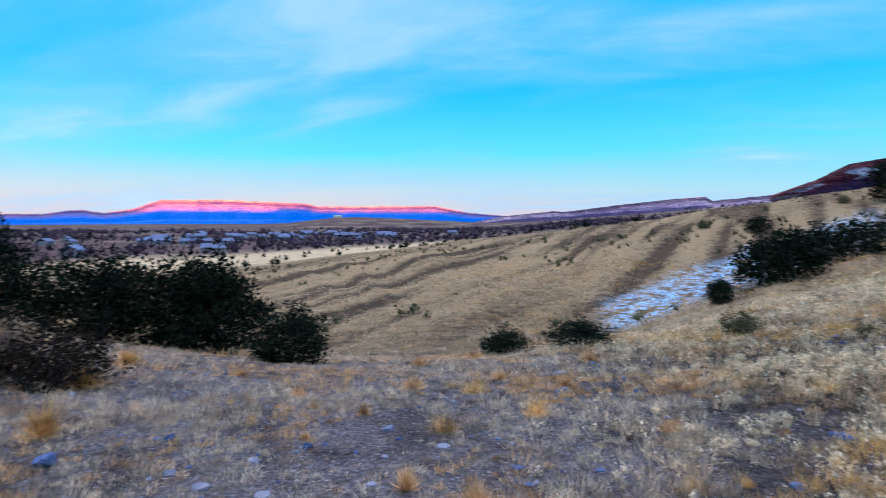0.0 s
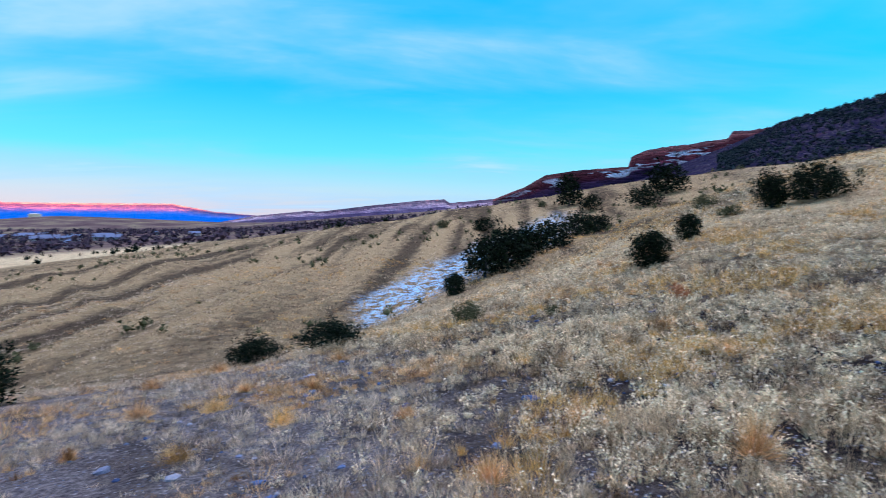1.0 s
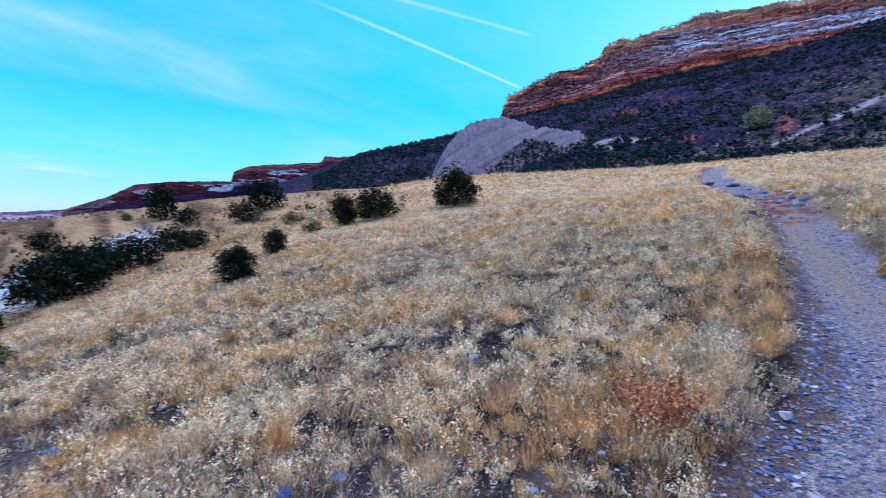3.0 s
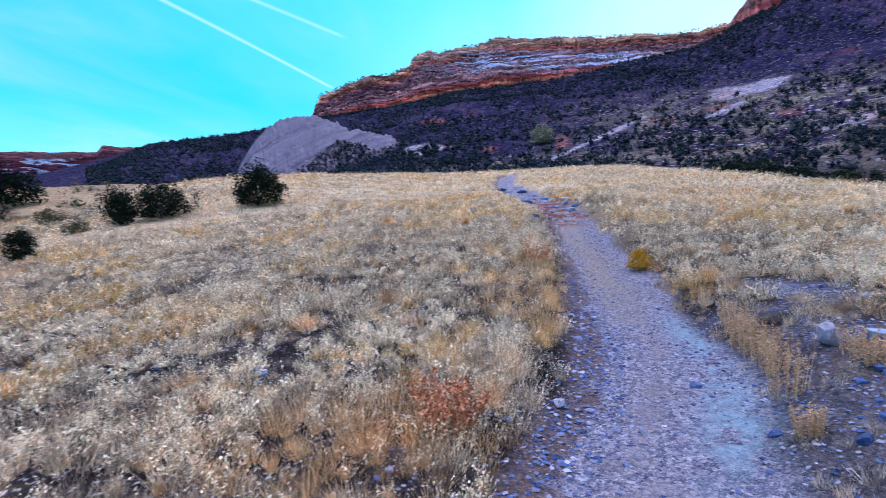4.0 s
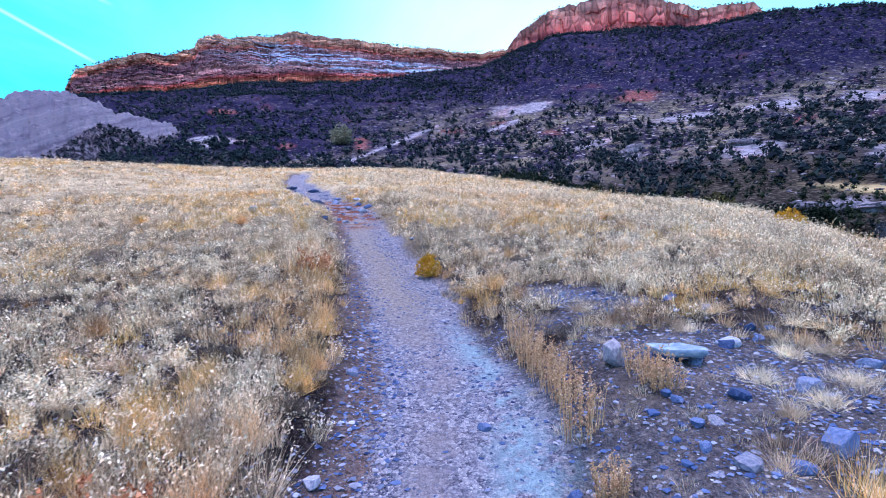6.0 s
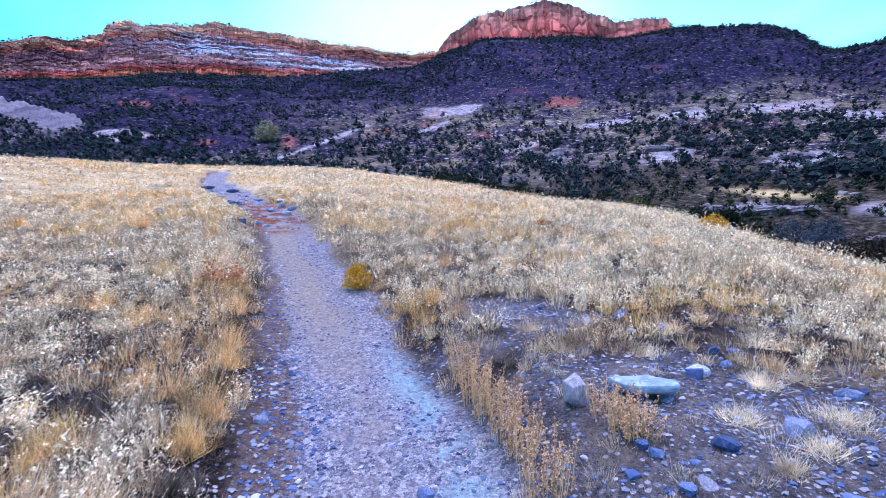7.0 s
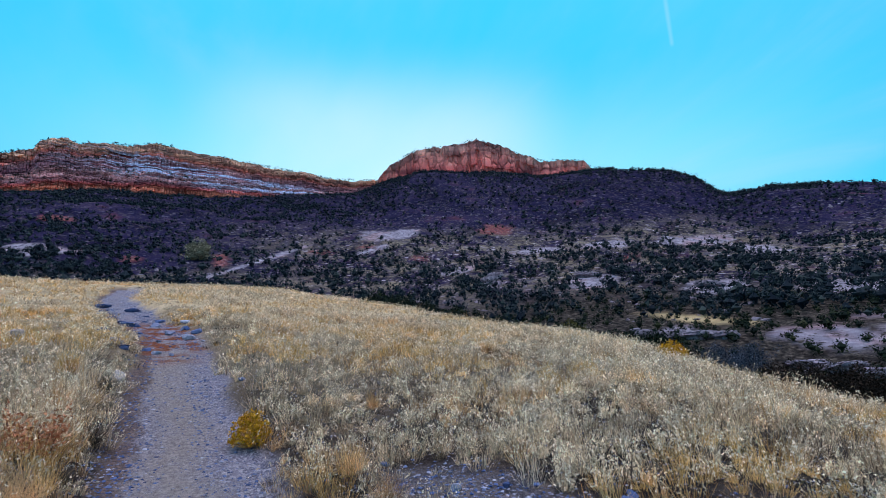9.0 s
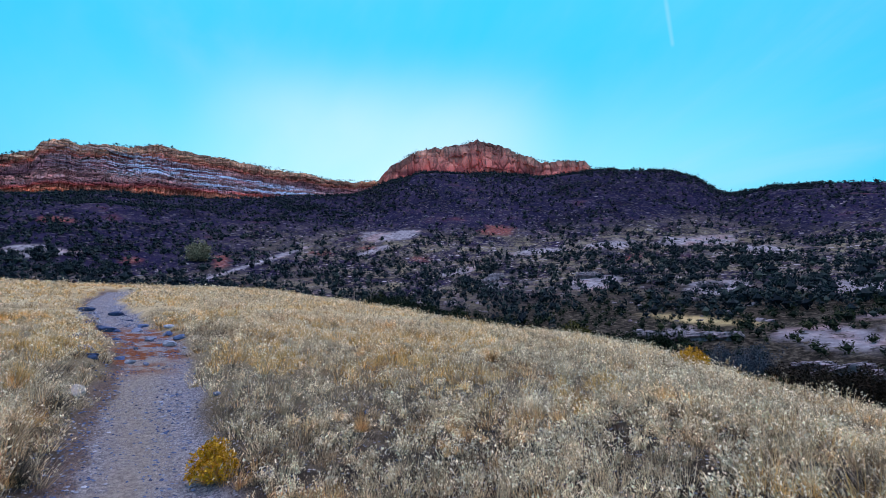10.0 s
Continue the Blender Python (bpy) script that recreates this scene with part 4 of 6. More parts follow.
# ---- cliffs and far heights ----
def build_cliff(name, rows, r, label, mat, step, beds, setback, rough, base_drop, seed, snow=(0, 0), foot=None, joints=0.3, lie=(0.74, 0.016)):
    """A bedded rock wall that follows a skyline given by bearing and angle of sight."""
    az_t, el_t = (np.array(v, float) for v in zip(*rows))
    az = np.arange(az_t[0], az_t[-1] + step / 2, step)
    top = EYE_Z + (r + setback) * np.tan(np.radians(np.interp(az, az_t, el_t)))
    ax, ay = np.sin(np.radians(az)), np.cos(np.radians(az))
    low = (land(ax * r, ay * r, False) if foot is None else EYE_Z + r * np.tan(np.radians(np.interp(az, *foot)))) - base_drop
    top = np.maximum(top + 0.02 * (top - low) * fbm(az * 3, az * 0, 3, seed), low + 0.5)
    local = np.random.default_rng(seed)
    cut = np.sort(np.concatenate([[0, 1], local.uniform(0.03, 0.97, beds - 1)]))
    shelf = np.concatenate([[0], np.cumsum(local.uniform(0.2, 1.0, beds))])
    shelf /= shelf[-1]
    V, S, K = [], [], []
    for k in range(beds):
        for f in (0.0, 0.12, 0.5, 0.88, 1.0):
            V.append(cut[k] + (cut[k + 1] - cut[k]) * f)
            S.append(shelf[k] + 0.08 / beds * f)
            K.append(k)
    V, S, K = np.array(V), np.array(S), np.array(K)
    vv, aa = np.meshgrid(V, az, indexing="ij")
    ss = S[:, None] + 0 * aa
    kk = K[:, None] + 0.0 * aa
    shades = local.uniform(0, 1, beds)
    tone = np.clip(shades[K][:, None] + 0.25 * vnoise(aa * 0.8, kk * 5.3, seed + 6), 0, 1)
    # beds thin out and swell along the wall; each breaks back by itself, joints cut the face
    wob = vv + 0.03 * vnoise(aa * 0.7, vv * 3, seed + 1) * np.sin(np.pi * vv)
    z = low + (top - low) * np.clip(wob, 0, 1)
    depth = setback * ss + rough * (0.8 * fbm(aa * 0.5, kk * 0.35, 2, seed + 2) + 0.35 * fbm(aa * 2.0, kk * 3.7, 3, seed + 3) + joints * np.abs(fbm(aa * 1.6, vv * 0.8, 2, seed + 4)))
    rad = r + depth
    # the flat behind the rim
    back = [(r + setback + 14 + 0 * az, top + 0.5), (r + setback + 160 + 0 * az, top - 8), (r + setback + 170 + 0 * az, low)]
    rad = np.vstack([rad] + [b[0] for b in back])
    z = np.vstack([z] + [b[1] for b in back])
    aa = np.vstack([aa, aa[:3]])
    bed = np.vstack([vv, np.ones((3, len(az)))])
    tone = np.vstack([tone, np.full((3, len(az)), 0.5)])
    x, y = rad * np.sin(np.radians(aa)), rad * np.cos(np.radians(aa))
    white = smooth(snow[0], snow[1], aa) * (1 - smooth(0.09, 0.21, np.abs(bed - (lie[0] - (aa - 92) * lie[1])))) if snow[1] else 0 * aa
    me = mesh_of(name, np.stack([x, y, z], -1).reshape(-1, 3), grid_faces(*x.shape), mat, {"bed": bed.ravel(), "tone": tone.ravel(), "snow": white.ravel()})
    RIMS.append((az, r + setback, top))
    WALLS.append((x, y, z))
    return tagged(new(name, me), label, "cliff", kind="structure")


def build_bedded_cliff(name, rows, r, label, mat, step, setback, base_drop, seed, snow):
    """A long wall in three parts: a sheer foot, stepped thin beds with ledges, and a sheer rim. Each bed is broken into blocks."""
    az_t, el_t = (np.array(v, float) for v in zip(*rows))
    az = np.arange(az_t[0], az_t[-1] + step / 2, step)
    n = len(az)
    top = EYE_Z + (r + setback) * np.tan(np.radians(np.interp(az, az_t, el_t)))
    low = land(np.sin(np.radians(az)) * r, np.cos(np.radians(az)) * r, False) - base_drop
    top = np.maximum(top + 0.012 * (top - low) * fbm(az * 3, az * 0, 3, seed), low + 0.5)
    local = np.random.default_rng(seed)
    cuts = np.concatenate([[0], 0.30 * np.sort(local.uniform(0.15, 0.9, 4)), [0.30], 0.30 + 0.52 * np.sort(local.uniform(0.03, 0.97, 13)), [0.82], [0.90, 1.0]])
    beds = len(cuts) - 1
    back = np.where(cuts[:-1] < 0.29, 0.25, np.where(cuts[:-1] < 0.81, 1.0, 0.15)) * local.uniform(0.5, 1.5, beds)
    shelf = setback * np.concatenate([[0], np.cumsum(back)]) / back.sum()
    shades = local.uniform(0, 1, beds)
    # one set of bays and buttresses runs through all the beds
    bay = 11 * fbm(az * 0.45, az * 0, 3, seed + 2) + 4 * fbm(az * 2.2, az * 0, 2, seed + 3)
    V, D, T = [], [], []
    for k in range(beds):
        size = local.uniform(5, 22) if k not in (beds - 1, beds - 2) else 26
        edge = np.cumsum(local.lognormal(0, 0.5, n) * size / 10.0 * 2)
        block = np.searchsorted(edge, np.arange(n) * step * 10.6)
        jut = local.normal(size=n + 1)[block] * (1.5 if cuts[k] < 0.29 else 1.1)
        chip = local.uniform(0, 1, n + 1)[block]
        gap = np.concatenate([[0], np.diff(block) > 0]).astype(float)
        thick = cuts[k + 1] - cuts[k]
        crown = thick * (1 - 0.22 * chip) if k < beds - 1 else thick
        for f, d in ((0.0, 0.5), (0.12, -0.5), (0.55, 0.0), (0.93, 0.15), (1.0, 0.6)):
            V.append(cuts[k] + crown * f + 0 * az)
            D.append(shelf[k] + jut + d + bay * (0.6 + 0.4 * cuts[k]) + 1.8 * gap + 0.5 * local.normal(size=n))
            T.append(np.clip(shades[k] * 0.7 + 0.3 * chip + 0.1 * local.normal(size=n), 0, 1))
    V, D, T = (np.array(v) for v in (V, D, T))
    V = V + 0.012 * vnoise(np.tile(az, (len(V), 1)) * 0.6, V * 3, seed + 1) * np.sin(np.pi * V)
    rad = np.vstack([r + D, r + setback + 14 + 0 * az, r + setback + 160 + 0 * az, r + setback + 170 + 0 * az])
    z = np.vstack([low + (top - low) * np.clip(V, 0, 1), top + 0.5, top - 8, low])
    bed, tone = np.vstack([V, np.ones((3, n))]), np.vstack([T, np.full((3, n), 0.5)])
    aa = np.tile(az, (len(rad), 1))
    x, y = rad * np.sin(np.radians(aa)), rad * np.cos(np.radians(aa))
    white = smooth(snow[0], snow[1], aa) * (1 - smooth(0.13, 0.27, np.abs(bed - (0.72 - (aa - 92) * 0.017))))
    me = mesh_of(name, np.stack([x, y, z], -1).reshape(-1, 3), grid_faces(*x.shape), mat, {"bed": bed.ravel(), "tone": tone.ravel(), "snow": white.ravel()})
    RIMS.append((az, r + setback, top))
    WALLS.append((x, y, z))
    return tagged(new(name, me), label, "cliff", kind="structure")


RIMS, WALLS = [], []
SANDSTONE = cliff_material("bedded_sandstone", ((0.0, (0.26, 0.018, 0.022)), (0.11, (0.38, 0.045, 0.035)), (0.16, (0.56, 0.23, 0.135)), (0.27, (0.54, 0.21, 0.125)), (0.32, (0.36, 0.075, 0.06)), (0.37, (0.30, 0.16, 0.165)), (0.5, (0.40, 0.23, 0.205)), (0.66, (0.27, 0.145, 0.165)), (0.78, (0.36, 0.20, 0.185)), (0.84, (0.44, 0.135, 0.09)), (0.9, (0.50, 0.28, 0.18)), (1.0, (0.48, 0.29, 0.19))), 0.16, 0.97)
RED_WALL = cliff_material("red_sandstone_wall", ((0.0, (0.52, 0.155, 0.115)), (0.25, (0.56, 0.17, 0.125)), (0.55, (0.50, 0.125, 0.105)), (0.78, (0.54, 0.20, 0.15)), (0.9, (0.56, 0.29, 0.215)), (1.0, (0.40, 0.22, 0.165))), 0.07, stained=0.25, blocks=(0.11, 0.05))
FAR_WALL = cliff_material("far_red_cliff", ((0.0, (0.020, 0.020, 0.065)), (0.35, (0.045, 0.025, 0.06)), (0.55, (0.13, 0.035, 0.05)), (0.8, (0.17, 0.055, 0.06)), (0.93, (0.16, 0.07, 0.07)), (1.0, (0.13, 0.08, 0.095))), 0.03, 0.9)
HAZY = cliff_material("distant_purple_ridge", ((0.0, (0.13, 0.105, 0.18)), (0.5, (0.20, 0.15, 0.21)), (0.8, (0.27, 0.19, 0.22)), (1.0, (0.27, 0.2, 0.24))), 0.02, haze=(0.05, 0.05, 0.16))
# foot tinted haze blue, rim tinted orange to heighten the last sun
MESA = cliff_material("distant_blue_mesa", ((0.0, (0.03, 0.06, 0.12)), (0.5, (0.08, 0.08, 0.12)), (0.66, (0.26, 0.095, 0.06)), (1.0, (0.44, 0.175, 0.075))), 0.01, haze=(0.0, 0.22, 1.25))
build_bedded_cliff("cliff_main", ((75.6, 13.2), (76.4, 15.0), (78.5, 15.9), (80.5, 16.8), (82.8, 17.2), (84, 17.4), (86.1, 18.3), (86.5, 19.1), (87.2, 19.4), (88.5, 19.7), (88.9, 19.5), (92, 20.1), (96.3, 20.95), (99.5, 20.5), (105.2, 20.45), (109.4, 20.15), (113.8, 19.65), (118.3, 19.75), (119.5, 19.8)), 606,
                   "long sandstone cliff in red and cream beds with snow on its ledges", SANDSTONE, 0.06, 46, 12, 3, (85, 96))
build_cliff("cliff_butte", ((118.2, 18.6), (118.9, 19.9), (120.2, 21.3), (123.2, 23.2), (127.6, 23.6), (130.5, 24.3), (133, 23.4), (137.6, 21.7), (142.6, 21.3), (143.6, 20.2)), 612,
            "red sandstone butte with sheer jointed walls", RED_WALL, 0.16, 6, 16, 12, 12, 5, joints=1.0)
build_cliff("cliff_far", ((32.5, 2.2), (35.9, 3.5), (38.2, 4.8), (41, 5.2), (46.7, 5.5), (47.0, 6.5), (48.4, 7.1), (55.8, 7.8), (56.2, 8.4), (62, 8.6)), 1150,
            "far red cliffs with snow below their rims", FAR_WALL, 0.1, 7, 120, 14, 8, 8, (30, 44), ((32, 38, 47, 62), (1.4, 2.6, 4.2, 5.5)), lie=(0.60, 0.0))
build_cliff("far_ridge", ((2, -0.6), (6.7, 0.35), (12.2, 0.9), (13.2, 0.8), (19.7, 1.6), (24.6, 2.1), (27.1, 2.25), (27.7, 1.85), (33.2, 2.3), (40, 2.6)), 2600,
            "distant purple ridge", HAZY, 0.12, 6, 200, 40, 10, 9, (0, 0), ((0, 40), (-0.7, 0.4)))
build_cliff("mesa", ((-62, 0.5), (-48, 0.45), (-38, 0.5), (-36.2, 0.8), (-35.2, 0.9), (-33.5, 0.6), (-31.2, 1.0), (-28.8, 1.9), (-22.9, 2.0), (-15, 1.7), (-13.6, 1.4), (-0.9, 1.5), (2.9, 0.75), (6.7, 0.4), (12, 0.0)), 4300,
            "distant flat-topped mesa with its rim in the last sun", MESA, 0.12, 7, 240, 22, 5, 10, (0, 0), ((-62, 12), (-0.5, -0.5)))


def build_dome():
    """Smooth pale slickrock at the foot of the talus, its lower right flank under scree."""
    az = np.linspace(68.0, 87.5, 230)
    peak = np.interp(az, (68.0, 68.5, 69.3, 70.8, 72.3, 74.2, 77.1, 78.1, 79.6, 80.6, 81.8, 84.5, 85.2, 87.5), (6.2, 7.3, 9.0, 10.9, 12.1, 12.5, 12.4, 11.9, 11.1, 11.25, 11.4, 10.7, 9.9, 8.6))
    buried = np.interp(az, (66.8, 73, 74.1, 76, 78.1, 79.4, 80.7, 82.8, 84.6, 85.2, 87.5), (3, 5.2, 7.0, 8.8, 10.2, 10.4, 10.0, 9.5, 10.0, 11, 11))
    u = np.linspace(0, 1.5, 90)
    U, A = np.meshgrid(u, az, indexing="ij")
    foot = EYE_Z + 285 * math.tan(radians(5.0))
    crest = EYE_Z + 345 * np.tan(np.radians(peak))
    rise = np.sin(np.minimum(U, 1) * np.pi / 2) ** 1.15 - np.maximum(U - 1, 0) ** 2 * 0.8
    z = foot + (crest - foot) * rise + (2.6 * fbm(A * 0.6, U * 3, 4, 93) + 3.6 * np.abs(fbm(A * 1.7 + U * 2.0, U * 3 - A * 0.5, 3, 94))) * smooth(0, 0.25, U)
    r = 285 + 60 * U
    el = np.degrees(np.arctan2(z - EYE_Z, r))
    talus = smooth(-0.25, 0.35, buried - el + 0.45 * fbm(A * 1.2, U * 9, 3, 97)) * (U < 1.05)
    r = r - 5 * talus * (1 + 0.8 * fbm(A * 2.2, U * 14, 3, 95)) + 2.2 * fbm(A * 0.5, U * 2, 3, 91)
    x, y = r * np.sin(np.radians(A)), r * np.cos(np.radians(A))
    me = mesh_of("slickrock_dome", np.stack([x, y, z], -1).reshape(-1, 3), grid_faces(*A.shape), SLICKROCK, {"talus": talus.ravel()}, True)
    tagged(new("slickrock_dome", me), "smooth pale grey slickrock dome below the cliff", "rock", kind="structure")
    pick = np.argwhere((talus > 0.7) & (el > 5.5) & (U < 1))
    local = np.random.default_rng(98)
    pick = pick[local.permutation(len(pick))[:420]]
    DOME_SPOTS.extend((x[i, j], y[i, j], z[i, j] - 0.3) for i, j in pick)


DOME_SPOTS = []
build_dome()


# ---- plants ----
def leaves(centres, radii, per, size, local, squash=0.8, out=0.5):
    """Small two-triangle sprays over the skin of clumps. Returns vertices and quads."""
    n = len(centres) * per
    c = np.repeat(centres, per, 0)
    rad = np.repeat(radii, per)[:, None]
    d = local.normal(size=(n, 3))
    d /= np.linalg.norm(d, axis=1)[:, None]
    p = c + d * rad * local.uniform(0.55, 1.05, (n, 1)) * np.array([1, 1, squash])
    a = d * out + local.normal(size=(n, 3)) * 0.6
    a /= np.linalg.norm(a, axis=1)[:, None]
    b = np.cross(a, local.normal(size=(n, 3)))
    b /= np.linalg.norm(b, axis=1)[:, None] + 1e-9
    s = size * local.uniform(0.6, 1.4, (n, 1))
    v = np.stack([p - b * s * 0.35, p + a * s * 0.6 - b * s * 0.05, p + a * s * 1.1 + b * s * 0.15, p + b * s * 0.35], 1)
    return v.reshape(-1, 3), np.arange(n * 4).reshape(-1, 4)


def tube(points, radii, sides=6):
    pts = np.asarray(points, float)
    ring = np.linspace(0, 2 * np.pi, sides, endpoint=False)
    v = []
    for k, p in enumerate(pts):
        d = pts[min(k + 1, len(pts) - 1)] - pts[max(k - 1, 0)]
        d /= np.linalg.norm(d) + 1e-9
        e = np.cross(d, (0.3, 0.9, 0.1))
        e /= np.linalg.norm(e) + 1e-9
        f = np.cross(d, e)
        v.append(p + radii[k] * (np.cos(ring)[:, None] * e + np.sin(ring)[:, None] * f))
    return np.concatenate(v), grid_faces(len(pts), sides, wrap=True)


def merge(pieces):
    v, f, n = [], [], 0
    for a, b in pieces:
        v.append(a)
        f.append(b + n)
        n += len(a)
    return np.concatenate(v), np.concatenate(f)


def build_juniper(seed, height, width, leaf_mat, name="juniper_tree", lobes=24, per=170, size=0.10, upright=0.5):
    """A juniper of many stems: trunk and limbs, with a full rounded crown of uneven clumps down to the ground."""
    local = np.random.default_rng(seed)
    tree = new(name)
    wood = [tube([(0, 0, -0.15), (0.03, 0.02, height * 0.18), (0.05, -0.04, height * 0.5)], [0.09 * height / 2, 0.07 * height / 2, 0.03])]
    centres, radii, limbs = [], [], []
    for k in range(lobes):
        a = k * 2.4 + local.uniform(-0.5, 0.5)
        up = (k + 0.5) / lobes * 1.7 - 0.75
        ring = math.sqrt(max(0.0, 1 - up * up)) * local.uniform(0.7, 1.0) * (1 - 0.25 * upright * max(0, up))
        c = np.array([math.cos(a) * ring * width * 0.34, math.sin(a) * ring * width * 0.34, height * (0.42 + 0.42 * up * local.uniform(0.85, 1.1))])
        centres.append(c)
        radii.append(width * local.uniform(0.15, 0.23))
        if k % 4 == 0:
            limbs.append(tube([(0.03, 0, height * 0.1), c * 0.5 + (0, 0, height * 0.06), c], [0.035 * height / 2, 0.022, 0.008], 5))
    trunk = part("trunk", mesh_of("trunk", *merge(wood), BARK), tree, "grey shaggy bark")
    for limb in limbs:
        part("limb", mesh_of("limb", *limb, BARK), trunk)
    centres, radii = np.array(centres), np.array(radii)
    # smaller tufts break the outline of each clump
    sub = np.repeat(centres, 5, 0) + local.normal(size=(lobes * 5, 3)) * np.repeat(radii, 5)[:, None] * 0.66
    sub[:, 2] = np.maximum(sub[:, 2], 0.08 * height)
    v, f = merge([leaves(centres, radii, per, size, local, 0.9, 0.8), leaves(sub, np.repeat(radii, 5) * 0.42, per // 4, size, local, 0.9, 0.9)])
    v[:, 2] *= height / np.percentile(v[:, 2], 99.5)
    v[:, :2] *= 0.5 * width / np.percentile(np.hypot(v[:, 0], v[:, 1]), 98)
    high = v.reshape(-1, 4, 3)[:, :, 2].min(1) > 0.02 * height
    v = v.reshape(-1, 4, 3)[high].reshape(-1, 3)
    f = np.arange(len(v)).reshape(-1, 4)
    part("crown", mesh_of("crown", v, f, leaf_mat), tree)
    return tree


def set_down(x, y, turn=0, size=1.0, tall=1.0, sink=0.03):
    return Matrix.LocRotScale((x, y, float(land(x, y)) - sink), Euler((0, 0, turn)), (size, size, size * tall))


FAR = dict(lobes=16, per=52, size=0.14)
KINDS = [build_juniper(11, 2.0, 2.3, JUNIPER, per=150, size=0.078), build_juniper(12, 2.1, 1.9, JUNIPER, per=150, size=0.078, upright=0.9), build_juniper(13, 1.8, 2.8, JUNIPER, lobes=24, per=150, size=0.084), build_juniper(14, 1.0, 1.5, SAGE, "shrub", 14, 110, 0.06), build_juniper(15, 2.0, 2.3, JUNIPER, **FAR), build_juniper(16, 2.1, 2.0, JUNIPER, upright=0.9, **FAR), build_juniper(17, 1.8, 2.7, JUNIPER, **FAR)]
for k in KINDS[:3] + KINDS[4:]:
    tagged(k, "dark green rounded juniper growing in dry grass", "tree", "junipers on the hillside")
tagged(KINDS[3], "low olive brown shrub in dry grass", "shrub", "shrubs on the hillside")


def plant(rows):
    for kind, x, y, wide, tall, label in rows:
        w0, h0 = SIZES[kind]
        m = set_down(x, y, (x * 7.3 + y * 3.1) % 6.28, wide / w0, (tall / h0) / (wide / w0))
        ob = copy_thing(KINDS[kind], Matrix())
        ob.matrix_basis = m
        if label:
            ob["label"] = label


SIZES = ((2.3, 2.0), (1.9, 2.1), (2.8, 1.8), (1.5, 1.0), (2.3, 2.0), (2.0, 2.1), (2.7, 1.8), (2.3, 2.0), (2.0, 2.1), (2.2, 1.8), (2.2, 1.7), (2.0, 1.4), (2.2, 1.8))
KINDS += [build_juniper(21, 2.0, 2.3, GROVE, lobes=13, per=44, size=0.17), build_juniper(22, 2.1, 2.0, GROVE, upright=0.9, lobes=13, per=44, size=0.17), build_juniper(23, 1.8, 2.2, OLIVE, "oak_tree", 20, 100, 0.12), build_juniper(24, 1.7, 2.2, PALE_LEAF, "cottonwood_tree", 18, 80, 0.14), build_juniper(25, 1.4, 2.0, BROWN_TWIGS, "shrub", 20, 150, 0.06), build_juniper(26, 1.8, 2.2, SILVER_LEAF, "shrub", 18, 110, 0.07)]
for k, (label, kind, group) in enumerate((("dark juniper in the draw behind the grassy crest", "tree", "trees in the draw"),) * 2 + (("rounded olive-brown tree in the draw", "tree", "trees in the draw"), ("pale leafless cottonwood low on the slope", "tree", ""), ("dense dark brown brush of bare twigs", "shrub", "shrubs on the hillside"), ("grey-blue rounded bush in the draw", "shrub", "shrubs on the hillside"))):
    tagged(KINDS[7 + k], label, kind, group)
plant(PLANTS)
for k in KINDS:
    for o in (*k.children_recursive, k):
        bpy.data.objects.remove(o)


def lump():
    bm = bmesh.new()
    bmesh.ops.create_icosphere(bm, subdivisions=1, radius=1.0)
    v = np.array([q.co[:] for q in bm.verts])
    f = np.array([[q.index for q in g.verts] for g in bm.faces])
    bm.free()
    return v, f


def joined_trees(name, label, x, y, z, tall, mat, local, sprays=16, group="tree", leaf=0.13):
    """Far trees, each a ragged lump with sprays that break its outline, joined into one."""
    k = len(x)
    h = tall * np.clip(local.lognormal(0, 0.38, k), 0.5, 1.9)
    heart = np.array([(1, 0, 0), (-1, 0, 0), (0, 1, 0), (0, -1, 0), (0, 0, 1), (0, 0, -1)], float)
    v = heart[None] * local.uniform(0.7, 1.2, (k, 6, 1)) * (h[:, None, None] * np.array([0.30, 0.30, 0.30])) + np.stack([x, y, z + h * 0.36], -1)[:, None]
    f0 = np.array([(0, 2, 4), (2, 1, 4), (1, 3, 4), (3, 0, 4), (2, 0, 5), (1, 2, 5), (3, 1, 5), (0, 3, 5)])
    f = f0[None] + (np.arange(k) * 6)[:, None, None]
    d = local.normal(size=(k, sprays, 3))
    d /= np.linalg.norm(d, axis=2, keepdims=True)
    p = np.stack([x, y, z + h * 0.44], -1)[:, None] + d * (h[:, None, None] * np.array([0.5, 0.5, 0.46])) * local.uniform(0.6, 1.0, (k, sprays, 1))
    tri = p[:, :, None] + local.normal(size=(k, sprays, 3, 3)) * (h[:, None, None, None] * leaf)
    geo = merge([(v.reshape(-1, 3), f.reshape(-1, 3)), (tri.reshape(-1, 3), np.arange(k * sprays * 3).reshape(-1, 3))])
    tagged(new(name, mesh_of(name, geo[0], geo[1], mat)), label, group, kind="stuff")


def scatter_trees(name, label, count, rmin, rmax, a0, a1, tall, mat, keep, seed=3, sprays=16, group="tree", leaf=0.13):
    """Far trees sown over a stretch of country, where keep() allows."""
    local = np.random.default_rng(seed)
    n = count * 8
    az = local.uniform(a0, a1, n)
    r = np.sqrt(local.uniform(rmin ** 2, rmax ** 2, n))
    x, y = r * np.sin(np.radians(az)), r * np.cos(np.radians(az))
    ok = keep(x, y, r, az, local.random(n))
    x, y = x[ok][:count], y[ok][:count]
    joined_trees(name, label, x, y, land(x, y), tall, mat, local, sprays, group, leaf)


